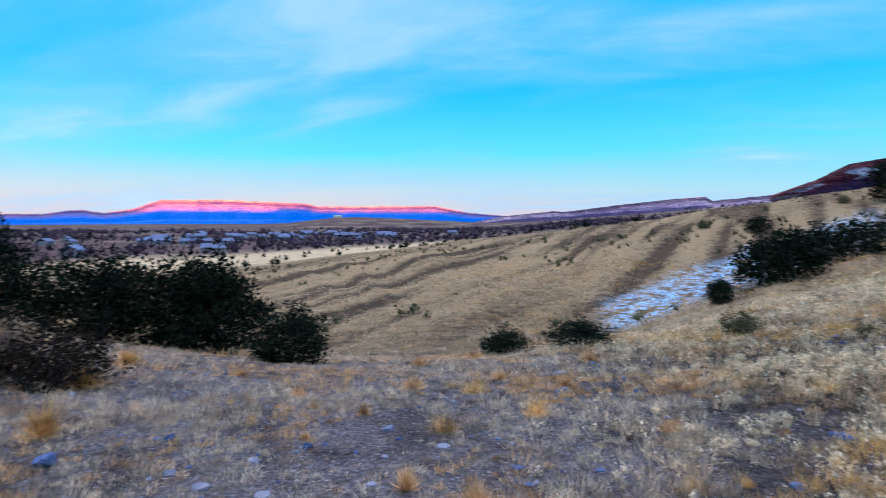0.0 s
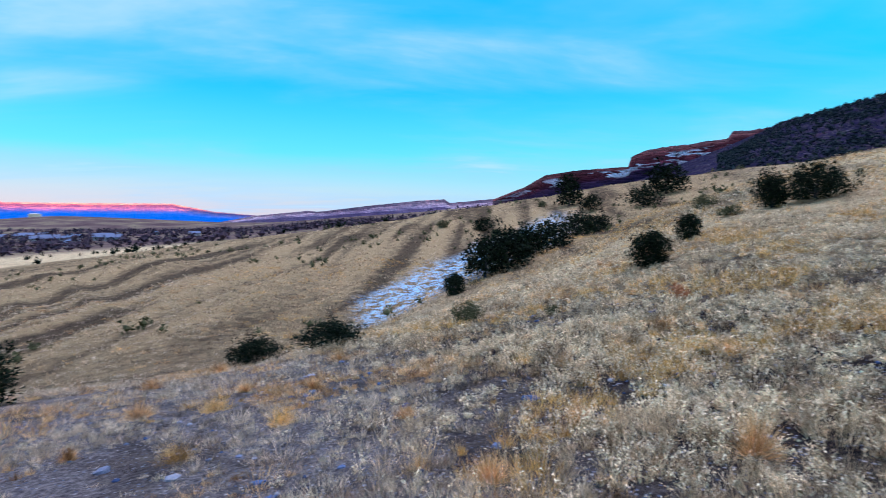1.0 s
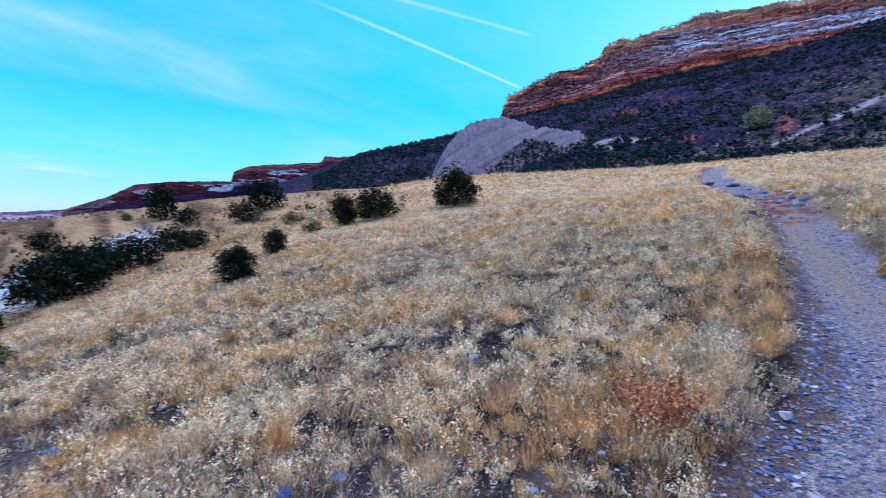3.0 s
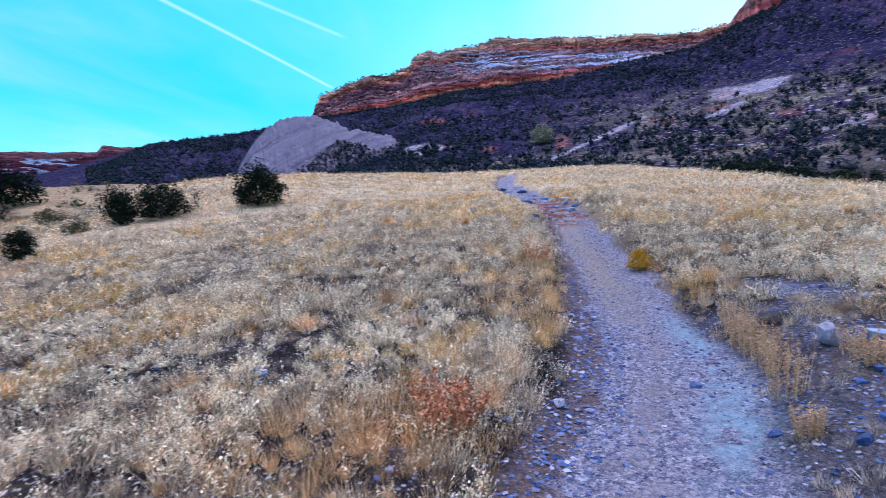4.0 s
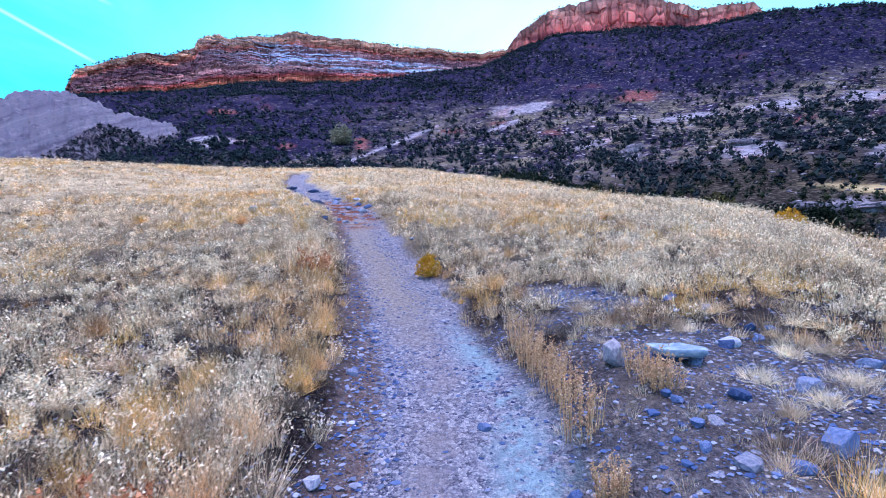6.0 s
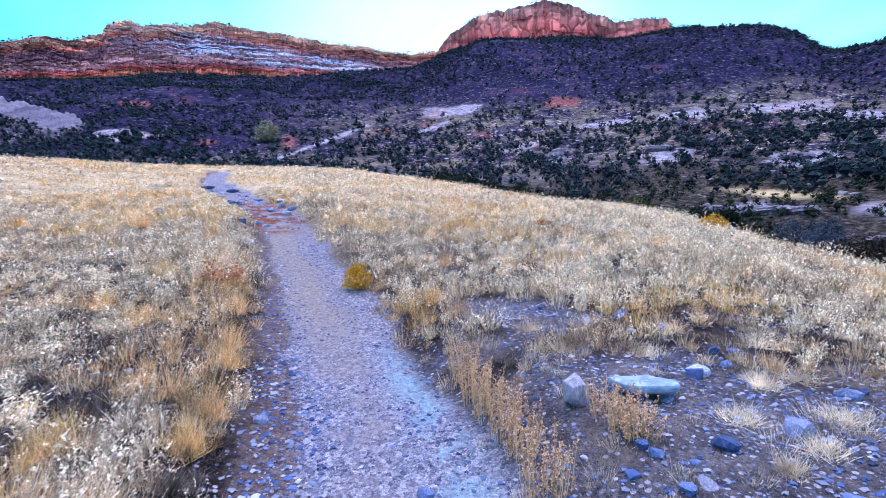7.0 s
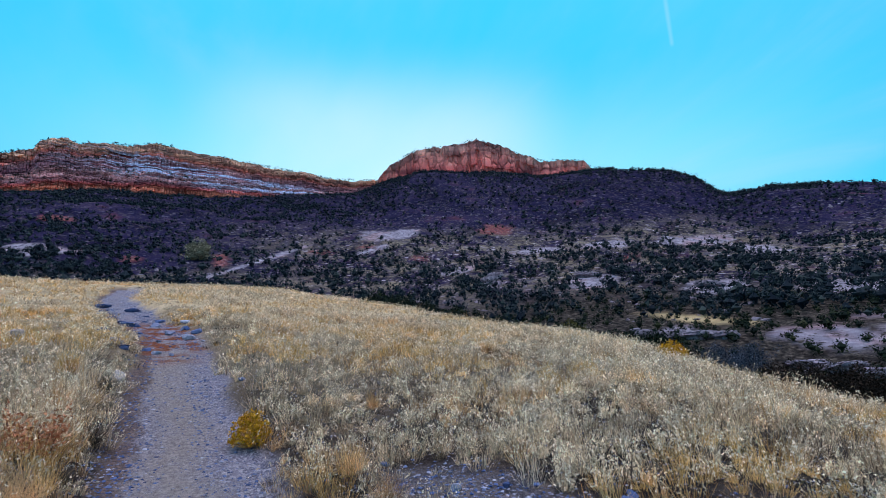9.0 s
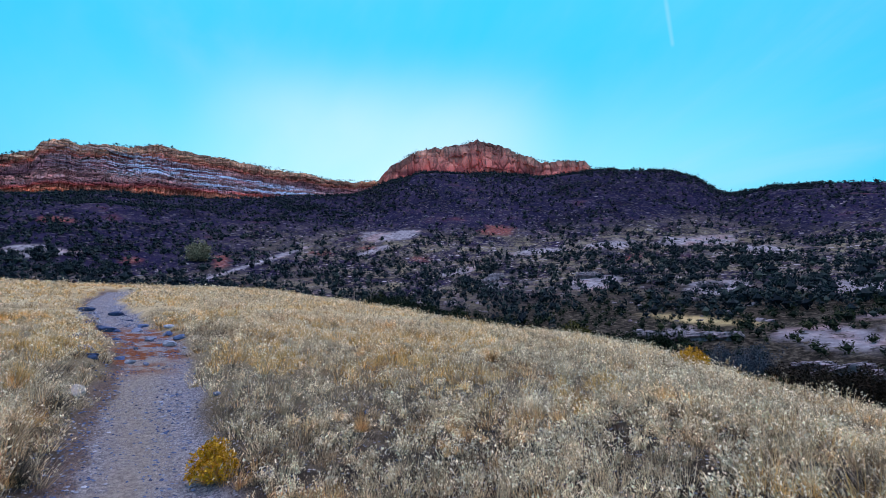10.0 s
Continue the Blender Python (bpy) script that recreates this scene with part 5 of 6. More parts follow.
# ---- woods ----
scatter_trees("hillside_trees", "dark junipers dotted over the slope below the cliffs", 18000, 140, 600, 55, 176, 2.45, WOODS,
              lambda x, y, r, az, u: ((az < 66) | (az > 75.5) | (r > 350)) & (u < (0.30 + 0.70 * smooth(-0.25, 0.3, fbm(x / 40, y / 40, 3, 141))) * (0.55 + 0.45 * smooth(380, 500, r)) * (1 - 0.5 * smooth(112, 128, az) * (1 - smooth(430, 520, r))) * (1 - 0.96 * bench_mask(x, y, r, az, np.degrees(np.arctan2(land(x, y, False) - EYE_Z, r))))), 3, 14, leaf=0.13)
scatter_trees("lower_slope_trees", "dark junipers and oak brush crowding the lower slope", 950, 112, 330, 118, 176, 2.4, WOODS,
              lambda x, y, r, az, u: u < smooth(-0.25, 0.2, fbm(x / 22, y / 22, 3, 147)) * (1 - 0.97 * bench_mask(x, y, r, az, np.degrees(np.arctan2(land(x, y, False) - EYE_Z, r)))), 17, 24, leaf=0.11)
scatter_trees("skyline_trees", "small junipers along the skyline of the slope", 420, 600, 640, 76, 176, 1.8, WOODS, lambda x, y, r, az, u: az > 143.5, 8)
scatter_trees("valley_trees", "bare brown winter trees across the valley", 3200, 300, 1500, -60, 32, 6.0, TWIGS,
              lambda x, y, r, az, u: u < smooth(-0.3, 0.25, fbm(x / 130, y / 130, 3, 151)), 5)
scatter_trees("meadow_brush", "dark brush in rows across the pale meadow", 130, 95, 260, -60, 30, 1.5, JUNIPER,
              lambda x, y, r, az, u: u < smooth(0.05, 0.3, fbm(x / 60, y / 14, 3, 161)), 6, 40, leaf=0.09)
scatter_trees("spur_brush", "small dark brush on the grassy spur", 420, 24, 95, -30, 62, 0.42, SAGE,
              lambda x, y, r, az, u: u < smooth(0.0, 0.3, fbm(x / 12, y / 6, 3, 171)), 9, 20)
scatter_trees("draw_brush", "dark brush and low trees filling the draw", 900, 58, 150, 114, 176, 1.5, GROVE,
              lambda x, y, r, az, u: (r > 1.3 * np.interp(az, BRINK[0], BRINK[1])) & (u < 0.2 + 0.8 * smooth(-0.1, 0.35, fbm(x / 11, y / 11, 3, 191))), 12, 60, leaf=0.075)


def rim_trees():
    """Junipers along the rims of the two near cliffs."""
    local = np.random.default_rng(77)
    x, y, z = [], [], []
    for az, r, top in RIMS[:2]:
        a = local.uniform(az[2], az[-2], 620 if len(az) > 350 else 320)
        d = r + local.uniform(-4, 6, len(a))
        x.append(d * np.sin(np.radians(a)))
        y.append(d * np.cos(np.radians(a)))
        z.append(np.interp(a, az, top) - 0.3)
    joined_trees("cliff_top_trees", "small junipers along the cliff rims", *(np.concatenate(v) for v in (x, y, z)), 1.5, JUNIPER, local)


rim_trees()
spot = np.array(DOME_SPOTS)
joined_trees("talus_scrub", "dark scrub on the scree beside the slickrock dome", spot[:, 0], spot[:, 1], spot[:, 2], 1.9, WOODS, np.random.default_rng(99), 16)
scatter_trees("foot_trees", "dark junipers crowding the foot of the slope", 900, 130, 235, 70, 176, 3.0, WOODS,
              lambda x, y, r, az, u: (az > 76) & (u < 0.3 + 0.7 * smooth(-0.2, 0.25, fbm(x / 30, y / 30, 3, 143))), 14, 60, leaf=0.075)


def boulders():
    """Pale blocks fallen over the slope."""
    local = np.random.default_rng(83)
    n = 9000
    az, r = local.uniform(62, 176, n), np.sqrt(local.uniform(60 ** 2, 560 ** 2, n))
    x, y = r * np.sin(np.radians(az)), r * np.cos(np.radians(az))
    ok = (local.random(n) < smooth(-0.1, 0.4, fbm(x / 35, y / 35, 3, 201)) * (0.25 + 0.75 * smooth(100, 130, az))) & ((r > 150) | (az > 142))
    x, y, k = x[ok], y[ok], int(ok.sum())
    v0, f0 = lump()
    size = 0.45 * np.clip(local.lognormal(0, 0.5, k), 0.4, 3)
    v = v0[None] * local.uniform(0.55, 1.25, (k, len(v0), 1)) * (size[:, None] * np.stack([local.uniform(1, 1.8, k), local.uniform(0.8, 1.2, k), local.uniform(0.45, 0.9, k)], -1))[:, None] + np.stack([x, y, land(x, y)], -1)[:, None]
    f = f0[None] + (np.arange(k) * len(v0))[:, None, None]
    tagged(new("fallen_boulders", mesh_of("fallen_boulders", v.reshape(-1, 3), f.reshape(-1, 3), ROCKFALL)), "pale boulders fallen over the slope", "boulder", kind="stuff")


boulders()


def ledge_trees():
    """Rows of scrub on the ledges between the beds of the long cliff."""
    local = np.random.default_rng(79)
    gx, gy, gz = WALLS[0]
    rows, cols = gx.shape
    spots = []
    for k in range(2, 20):
        row = 5 * k + 4
        want = 150 if k in (5, 8, 11, 13, 14, 17) else 60
        j = local.integers(2, cols - 2, want * 3)
        j = j[local.random(len(j)) < smooth(-0.1, 0.35, vnoise(j / 16.0, 0 * j + k * 3.7, 203))][:want]
        u = local.uniform(0.2, 1.0, len(j))
        spots.append(np.stack([g[row, j] * (1 - u) + g[row + 1, j] * u for g in (gx, gy, gz)], -1))
    p = np.concatenate(spots)
    joined_trees("ledge_scrub", "dark scrub in rows on the cliff ledges", p[:, 0], p[:, 1], p[:, 2] - 0.2, 1.9, JUNIPER, local, 12)


ledge_trees()
scatter_trees("dome_brush", "brush and low junipers at the foot of the slickrock", 260, 225, 292, 64, 94, 2.6, WOODS,
              lambda x, y, r, az, u: (az > 75.5 + (r - 225) * 0.01) & (u < 0.25 + 0.75 * smooth(-0.2, 0.25, fbm(x / 18, y / 18, 3, 145))), 15, 30, leaf=0.11)
scatter_trees("crest_brush", "dark brown and green brush just behind the grassy crest", 260, 44, 85, 124, 160, 2.0, GROVE,
              lambda x, y, r, az, u: (r > 1.35 * np.interp(az, BRINK[0], BRINK[1])) & (r < 2.6 * np.interp(az, BRINK[0], BRINK[1])) & (u < 0.25 + 0.75 * smooth(-0.2, 0.2, fbm(x / 7, y / 7, 3, 193))), 16, 60, leaf=0.07)


# ---- stones ----
def stone_mesh(seed, flat=0.6, blocky=0.5):
    """A broken stone: a sphere cut by random planes, edges worn."""
    local = np.random.default_rng(seed)
    bm = bmesh.new()
    bmesh.ops.create_icosphere(bm, subdivisions=2, radius=1.0)
    for k in range(14):
        d = local.normal(size=3)
        d[2] *= 0.8
        d /= np.linalg.norm(d)
        cut = local.uniform(0.38, 0.75)
        for v in bm.verts:
            over = v.co.dot(Vector(d)) - cut
            if over > 0:
                v.co -= Vector(d) * over * (0.75 + 0.25 * blocky)
    for v in bm.verts:
        v.co += Vector(local.normal(size=3)) * 0.03
        v.co.z *= flat
    me = bpy.data.meshes.new("stone")
    bm.to_mesh(me)
    bm.free()
    me.materials.append(PEBBLE)
    return me


STONE_MESHES = [stone_mesh(s, f) for s, f in ((1, 0.6), (2, 0.5), (3, 0.7), (4, 0.45), (5, 0.62), (6, 0.55))]
# place, width and height of the stones beside and on the trail
STONES_NEAR = ((4.42, -4.35, 0.18, 0.08), (3.26, -3.66, 0.22, 0.15), (3.37, -3.22, 0.16, 0.07), (3.23, -3.37, 0.14, 0.07), (3.73, -3.31, 0.11, 0.06), (3.72, -3.42, 0.11, 0.05), (3.34, -2.77, 0.10, 0.07), (3.78, -2.6, 0.09, 0.06),
               (4.66, -2.54, 0.11, 0.07), (4.49, -1.46, 0.12, 0.07), (3.07, -2.9, 0.06, 0.05), (2.98, -3.05, 0.1, 0.06), (3.99, -3.44, 0.09, 0.06), (4.05, -1.92, 0.09, 0.06), (3.54, -3.16, 0.08, 0.06), (5.6, -4.62, 0.15, 0.09),
               (5.52, -4.25, 0.11, 0.08), (4.43, -4.4, 0.21, 0.1), (3.72, -4.14, 0.24, 0.1), (4.58, -4.8, 0.15, 0.08), (5.85, -1.97, 0.11, 0.08), (3.82, -3.76, 0.15, 0.08))
STONES_FAR = ((4.75, -3.24, 0.11, 0.08), (4.07, -3.44, 0.1, 0.06), (5.61, -5.01, 0.13, 0.07), (5.06, -4.92, 0.12, 0.08), (4.39, -4.65, 0.11, 0.07), (3.77, -4.79, 0.14, 0.08), (20.14, -3.12, 0.48, 0.18),
              (19.0, -3.46, 0.51, 0.21), (15.44, -3.03, 0.34, 0.13), (17.41, -4.24, 0.31, 0.15), (17.99, -4.7, 0.29, 0.13), (17.23, -4.84, 0.4, 0.15), (19.72, -4.31, 0.36, 0.14), (24.0, -3.14, 0.91, 0.18), (22.62, -3.92, 0.64, 0.17))
STONES_GRASS = ((10.03, -5.74, 0.11, 0.07), (11.79, -4.44, 0.12, 0.07), (6.68, -4.55, 0.1, 0.07), (6.42, -4.78, 0.08, 0.06), (5.64, -5.1, 0.1, 0.07), (7.68, -4.85, 0.08, 0.05), (2.81, 1.34, 0.15, 0.13), (3.12, 1.19, 0.16, 0.06),
                (12.04, 2.74, 0.16, 0.11), (-3.09, 3.88, 0.24, 0.14), (-2.52, 4.6, 0.15, 0.06), (-0.54, 5.01, 0.15, 0.07), (-2.03, 3.7, 0.13, 0.06), (3.21, 4.03, 0.2, 0.08), (2.26, 3.2, 0.1, 0.06))


def lay_stone(k, x, y, w, h, label, sink=0.3):
    ob = new("stone", STONE_MESHES[k % len(STONE_MESHES)])
    flat = max(v.co.z for v in ob.data.vertices)
    ob.matrix_basis = Matrix.LocRotScale((x, y, float(land(x, y)) + h * (0.42 - sink)), Euler((0.1 * math.sin(k), 0.1 * math.cos(k * 2), k * 2.4)), (w * 0.62, w * 0.48, h * 0.5 / flat))
    return tagged(ob, label, "stone", "loose stones")


for k, row in enumerate(STONES_NEAR):
    lay_stone(k, *row, "grey stone on bare ground beside the trail")
for k, row in enumerate(STONES_FAR):
    lay_stone(k + 3, *row, "rough grey rock in the trail bed" if row[0] > 14 else "grey stone on bare ground beside the trail")
for k, row in enumerate(((16.2, -1.5, 0.42, 0.26), (12.6, -2.9, 0.3, 0.2))):
    stone = lay_stone(k + 4, *row, "pale buff stone lying in dry grass")
    stone.material_slots[0].link = "OBJECT"
    stone.material_slots[0].material = BUFF
for k, row in enumerate(STONES_GRASS):
    lay_stone(k + 1, *row, "pale stone lying in dry grass")
rocks = random.Random(9)
for k in range(18):
    x = rocks.uniform(14.6, 22)
    w = rocks.uniform(0.14, 0.42)
    lay_stone(k, x, rocks.uniform(-4.9, -2.9), w, w * rocks.uniform(0.3, 0.5), "rough grey rock in the trail bed")
block = lay_stone(2, 4.60, -3.52, 0.19, 0.22, "upright pale grey stone beside the trail", 0.15)
block.material_slots[0].link = "OBJECT"
block.material_slots[0].material = LILAC


def build_slab():
    """Flat grey slab that rests on smaller stones."""
    local = np.random.default_rng(6)
    n = 12
    a = np.sort(np.linspace(0, 2 * np.pi, n, endpoint=False) + local.uniform(-0.2, 0.2, n))
    rad = 1 + 0.13 * local.normal(size=n)
    x, y = 0.182 * rad * np.cos(a), 0.112 * rad * np.sin(a)
    rings = [(0.0, -0.012), (0.90, -0.010), (0.985, 0.004), (1.0, 0.020), (0.995, 0.032), (0.965, 0.040), (0.55, 0.043), (0.0, 0.041)]
    v = np.concatenate([np.stack([x * s, y * s, z + 0.004 * local.normal(size=n) * (s > 0)], -1) for s, z in rings])
    me = mesh_of("stone_slab", v, grid_faces(len(rings), n, wrap=True), SLATE)
    ob = tagged(new("stone_slab", me), "flat grey stone slab propped on the ground", "stone")
    ob.matrix_basis = Matrix.LocRotScale((4.42, -3.86, float(land(4.42, -3.86)) + 0.062), Euler((-0.03, 0.02, 0.66)), None)
    for k, (dx, dy) in enumerate(((-0.12, -0.12), (0.13, 0.1), (0.0, 0.04))):
        lay_stone(k, 4.42 + dx * 0.8, -3.86 + dy * 0.8, 0.15, 0.10, "small stone under a flat slab", 0.15)


build_slab()


def build_gravel():
    """Loose gravel on and beside the trail."""
    local = np.random.default_rng(31)
    v0 = np.array([(1, 0, 0), (-1, 0, 0), (0, 1, 0), (0, -1, 0), (0.2, 0.1, 1), (0, 0, -1), (0.7, 0.6, 0.5), (-0.6, 0.5, 0.6)], float)
    f0 = np.array([(0, 6, 4), (6, 2, 4), (2, 7, 4), (7, 1, 4), (1, 3, 4), (3, 0, 4), (0, 5, 6), (6, 5, 2), (2, 5, 7), (7, 5, 1), (1, 5, 3), (3, 5, 0)])
    n = 300000
    x, y = local.uniform(0.3, 26, n), local.uniform(-6, 0.6, n)
    off = trail_offset(x, y)
    w = 2.6 * np.exp(-((off - 0.54) / 0.24) ** 2) * (1 - 0.75 * smooth(6, 10, x)) + 0.34 * (np.abs(off) < 0.62) * (1 - 0.75 * smooth(5, 8, x) * (off > -0.12)) + 0.4 * np.exp(-((off + 0.28) / 0.2) ** 2) * (x > 7) + 0.75 * bare_mask(x, y)
    near = 1 - smooth(6, 16, x)
    ok = local.random(n) < w * (0.3 + 0.7 * near) * (0.4 + 0.9 * smooth(-0.3, 0.3, fbm(x * 1.2, y * 1.2, 2, 181)))
    x, y = x[ok][:24000], y[ok][:24000]
    k = len(x)
    size = np.clip(0.0050 * local.lognormal(0, 0.74, k), 0.0024, 0.020) * (1 + 0.05 * np.maximum(0, x - 9)) * (1 + 0.4 * np.exp(-((trail_offset(x, y) - 0.52) / 0.22) ** 2) * (1 - smooth(6, 10, x)))
    z = land(x, y) + size * 0.1
    v = v0[None] * local.uniform(0.78, 1.22, (k, len(v0), 1)) * (size[:, None] * np.stack([local.uniform(0.9, 1.5, k), local.uniform(0.7, 1.1, k), local.uniform(0.35, 0.8, k)], -1))[:, None]
    t = local.uniform(0, 6.28, k)[:, None]
    v = np.stack([v[..., 0] * np.cos(t) - v[..., 1] * np.sin(t), v[..., 0] * np.sin(t) + v[..., 1] * np.cos(t), v[..., 2]], -1) + np.stack([x, y, z], -1)[:, None]
    f = f0[None] + (np.arange(k) * len(v0))[:, None, None]
    tagged(new("gravel", mesh_of("gravel", v.reshape(-1, 3), f.reshape(-1, 3), PEBBLE)), "loose grey and buff gravel along the trail", "gravel", kind="stuff")


build_gravel()


def build_field_stones():
    """Small stones strewn through the grass on the shoulder."""
    local = np.random.default_rng(33)
    v0, f0 = lump()
    n = 2600
    x, y = local.uniform(-6, 8, n), local.uniform(-6, 9, n)
    ok = (local.random(n) < 0.12 + 0.6 * smooth(0.0, 0.35, fbm(x * 0.8, y * 0.8, 3, 183))) & (np.abs(trail_offset(x, y)) > 0.8)
    x, y, k = x[ok], y[ok], int(ok.sum())
    size = np.clip(0.022 * local.lognormal(0, 0.45, k), 0.01, 0.06)
    v = v0[None] * local.uniform(0.75, 1.2, (k, len(v0), 1)) * (size[:, None] * np.stack([local.uniform(0.9, 1.5, k), local.uniform(0.8, 1.1, k), local.uniform(0.5, 0.8, k)], -1))[:, None] + np.stack([x, y, land(x, y) + size * 0.2], -1)[:, None]
    f = f0[None] + (np.arange(k) * len(v0))[:, None, None]
    tagged(new("field_stones", mesh_of("field_stones", v.reshape(-1, 3), f.reshape(-1, 3), PEBBLE)), "small blue-grey stones strewn through dry grass", "stones", kind="stuff")


build_field_stones()


# ---- single plants beside the trail ----
def fan(local, n, height, spread, wide, bend=0.3, root=0.25, low=0.35):
    """Thin stems that rise from one foot. Returns geometry and tips."""
    a, out = local.uniform(0, 6.28, n), np.sqrt(local.random(n)) * spread
    h = height * local.uniform(low, 1.0, n)
    tip = np.stack([np.cos(a) * out, np.sin(a) * out, h], -1)
    foot = tip * np.array([root, root, 0]) - np.array([0, 0, 0.03])
    mid = foot * 0.5 + tip * 0.5 + np.array([0, 0, bend]) * (h * 0.15)[:, None]
    b = local.uniform(0, 3.14, n)
    w = np.stack([np.cos(b), np.sin(b), 0 * b], -1) * wide
    v = np.stack([foot - w, foot + w, mid - w * 0.7, mid + w * 0.7, tip], 1)
    k = np.arange(n)[:, None] * 5
    f = np.concatenate([k + np.array([0, 1, 3]), k + np.array([0, 3, 2]), k + np.array([2, 3, 4])])
    return v.reshape(-1, 3), f, foot, tip


def build_weed(name, label, category, x, y, wide, tall, stem_mat, head_mat, seed, stems, heads, head_size, along=(0.45, 1.0), group="", root=0.55, low=0.35):
    """A dead weed: stems, and heads or leaves strung along them."""
    local = np.random.default_rng(seed)
    weed = tagged(new(name), label, category, group)
    v, f, foot, tip = fan(local, stems, tall, wide * 0.5, 0.0025, root=root, low=low)
    part("stalk", mesh_of("stalk", v, f, stem_mat), weed)
    u = local.uniform(along[0], along[1], (stems, heads, 1))
    p = foot[:, None] * (1 - u) + tip[:, None] * u + np.array([0, 0, tall * 0.05]) * np.sin(u * np.pi)
    p = p.reshape(-1, 3) + local.normal(size=(stems * heads, 3)) * head_size * 0.6
    g = leaves(p, np.full(len(p), head_size * 0.5), 3, head_size, local, 1.0, 0.3)
    part("seed_spike" if head_mat is not REDWEED else "foliage", mesh_of("foliage", *g, head_mat), weed)
    weed.matrix_basis = Matrix.LocRotScale((x, y, float(land(x, y))), Euler((0, 0, seed)), None)
    return weed


build_weed("dock_weed", "rust-red dead weed with curled leaves", "weed", 3.88, -0.66, 0.52, 0.36, RUST, REDWEED, 3, 46, 36, 0.021, (0.1, 1.0))
build_weed("dock_weed", "small rust-red dead weed", "weed", 8.28, 6.26, 0.42, 0.30, RUST, REDWEED, 4, 26, 10, 0.032, (0.2, 1.0))
build_weed("dock_weed", "rust-red dead weed beside the trail", "weed", 8.88, -2.05, 0.55, 0.42, RUST, REDWEED, 5, 30, 10, 0.03, (0.2, 1.0))
for k, (x, y, w, h) in enumerate(((4.19, -2.92, 0.34, 0.40), (5.07, -3.21, 0.30, 0.36), (5.72, -3.44, 0.3, 0.32), (4.16, -3.5, 0.30, 0.2), (3.62, -2.68, 0.2, 0.2), (4.55, -3.08, 0.26, 0.3), (4.34, -3.54, 0.34, 0.22), (5.35, -3.3, 0.26, 0.32), (4.8, -3.16, 0.26, 0.34))):
    build_weed("spike_weed", "tan dead weed with upright seed spikes at the trail's edge", "weed", x, y, w, h, SPIKE, SPIKE, 20 + k, 36, 22, 0.0095, (0.15, 1.0), "spike weeds along the trail", 0.72, 0.5)


def build_puff(name, label, category, x, y, wide, tall, mat, seed, stems, group="", twig=None, loose=False):
    """A rounded cushion of fine twigs."""
    local = np.random.default_rng(seed)
    bush = tagged(new(name), label, category, group)
    d = local.normal(size=(stems, 3))
    d[:, 2] = np.abs(d[:, 2]) + 0.15
    d /= np.linalg.norm(d, axis=1)[:, None]
    tip = d * np.array([wide / 2, wide / 2, tall]) * local.uniform(0.65, 1.05, (stems, 1))
    foot = tip * local.uniform(0.05, 0.35, (stems, 1))
    if loose:
        foot = np.column_stack([tip[:, :2] * 0.35 + local.normal(size=(stems, 2)) * 0.13 * wide, np.zeros(stems)])
        tip[:, :2] += local.normal(size=(stems, 2)) * 0.2 * wide
    b = np.cross(d, local.normal(size=(stems, 3)))
    b /= np.linalg.norm(b, axis=1)[:, None]
    w = b * (0.0016 + (0.002 if loose else 0.006) * wide)
    v = np.stack([foot - w * 0.6, foot + w * 0.6, tip], 1).reshape(-1, 3)
    part("twig_cushion", mesh_of("twig_cushion", v, np.arange(stems * 3).reshape(-1, 3), twig or mat), bush)
    if twig:
        top = tip[tip[:, 2] > tall * 0.15]
        part("bloom", mesh_of("bloom", *leaves(top, np.full(len(top), wide * 0.035), 8, wide * 0.05, local, 1.0), mat), bush)
    bush.matrix_basis = Matrix.LocRotScale((x, y, float(land(x, y)) - 0.02), Euler((0, 0, seed)), None)
    return bush


for k, (x, y, w, h) in enumerate(((0.43, 6.82, 0.48, 0.32), (1.0, 5.35, 0.40, 0.36), (0.01, 4.9, 0.36, 0.26))):
    build_puff("rabbitbrush", "olive-tan rabbitbrush gone to seed", "shrub", x, y, w, h, GOLD, 41 + k, 460, "rabbitbrush", None, True)
for k, (x, y, w, h) in enumerate(((9.15, -3.82, 0.42, 0.36), (9.6, -12.6, 0.7, 0.4))):
    build_puff("rabbitbrush", "round rabbitbrush with mustard yellow bloom", "shrub", x, y, w, h, RABBIT, 40 + k, 420 if k == 0 else 200, "rabbitbrush", GOLD)
PUFFS = ((-1.9, 6.6, 0.34, 0.24), (-3.3, 8.2, 0.42, 0.24), (0.9, 7.9, 0.5, 0.26), (1.7, 7.0, 0.44, 0.24), (0.2, 3.1, 0.34, 0.26), (0.75, 2.6, 0.3, 0.24), (-0.25, 3.4, 0.3, 0.24), (-1.5, 2.9, 0.34, 0.24), (-0.6, 2.5, 0.3, 0.26), (2.1, 4.6, 0.34, 0.24), (3.1, 3.2, 0.36, 0.26), (6.58, 0.93, 0.5, 0.28), (7.47, 0.13, 0.5, 0.3), (14.23, -1.2, 0.6, 0.35), (3.36, 1.84, 0.46, 0.42), (2.64, 9.1, 0.66, 0.33), (0.76, 12.2, 0.8, 0.33), (-0.48, 10.33, 0.6, 0.29), (8.73, 3.21, 0.41, 0.22), (-0.87, 5.52, 0.26, 0.2),
         (-0.44, 7.28, 0.6, 0.3), (-1.29, 4.67, 0.16, 0.14), (10.24, -2.2, 0.52, 0.5), (9.4, -5.35, 0.3, 0.34), (13.6, -7.6, 0.8, 0.37), (11.4, -9.0, 0.7, 0.3), (1.9, 2.7, 0.4, 0.3), (5.6, 3.6, 0.4, 0.26), (6.4, 5.1, 0.5, 0.26), (4.4, 4.9, 0.4, 0.24))
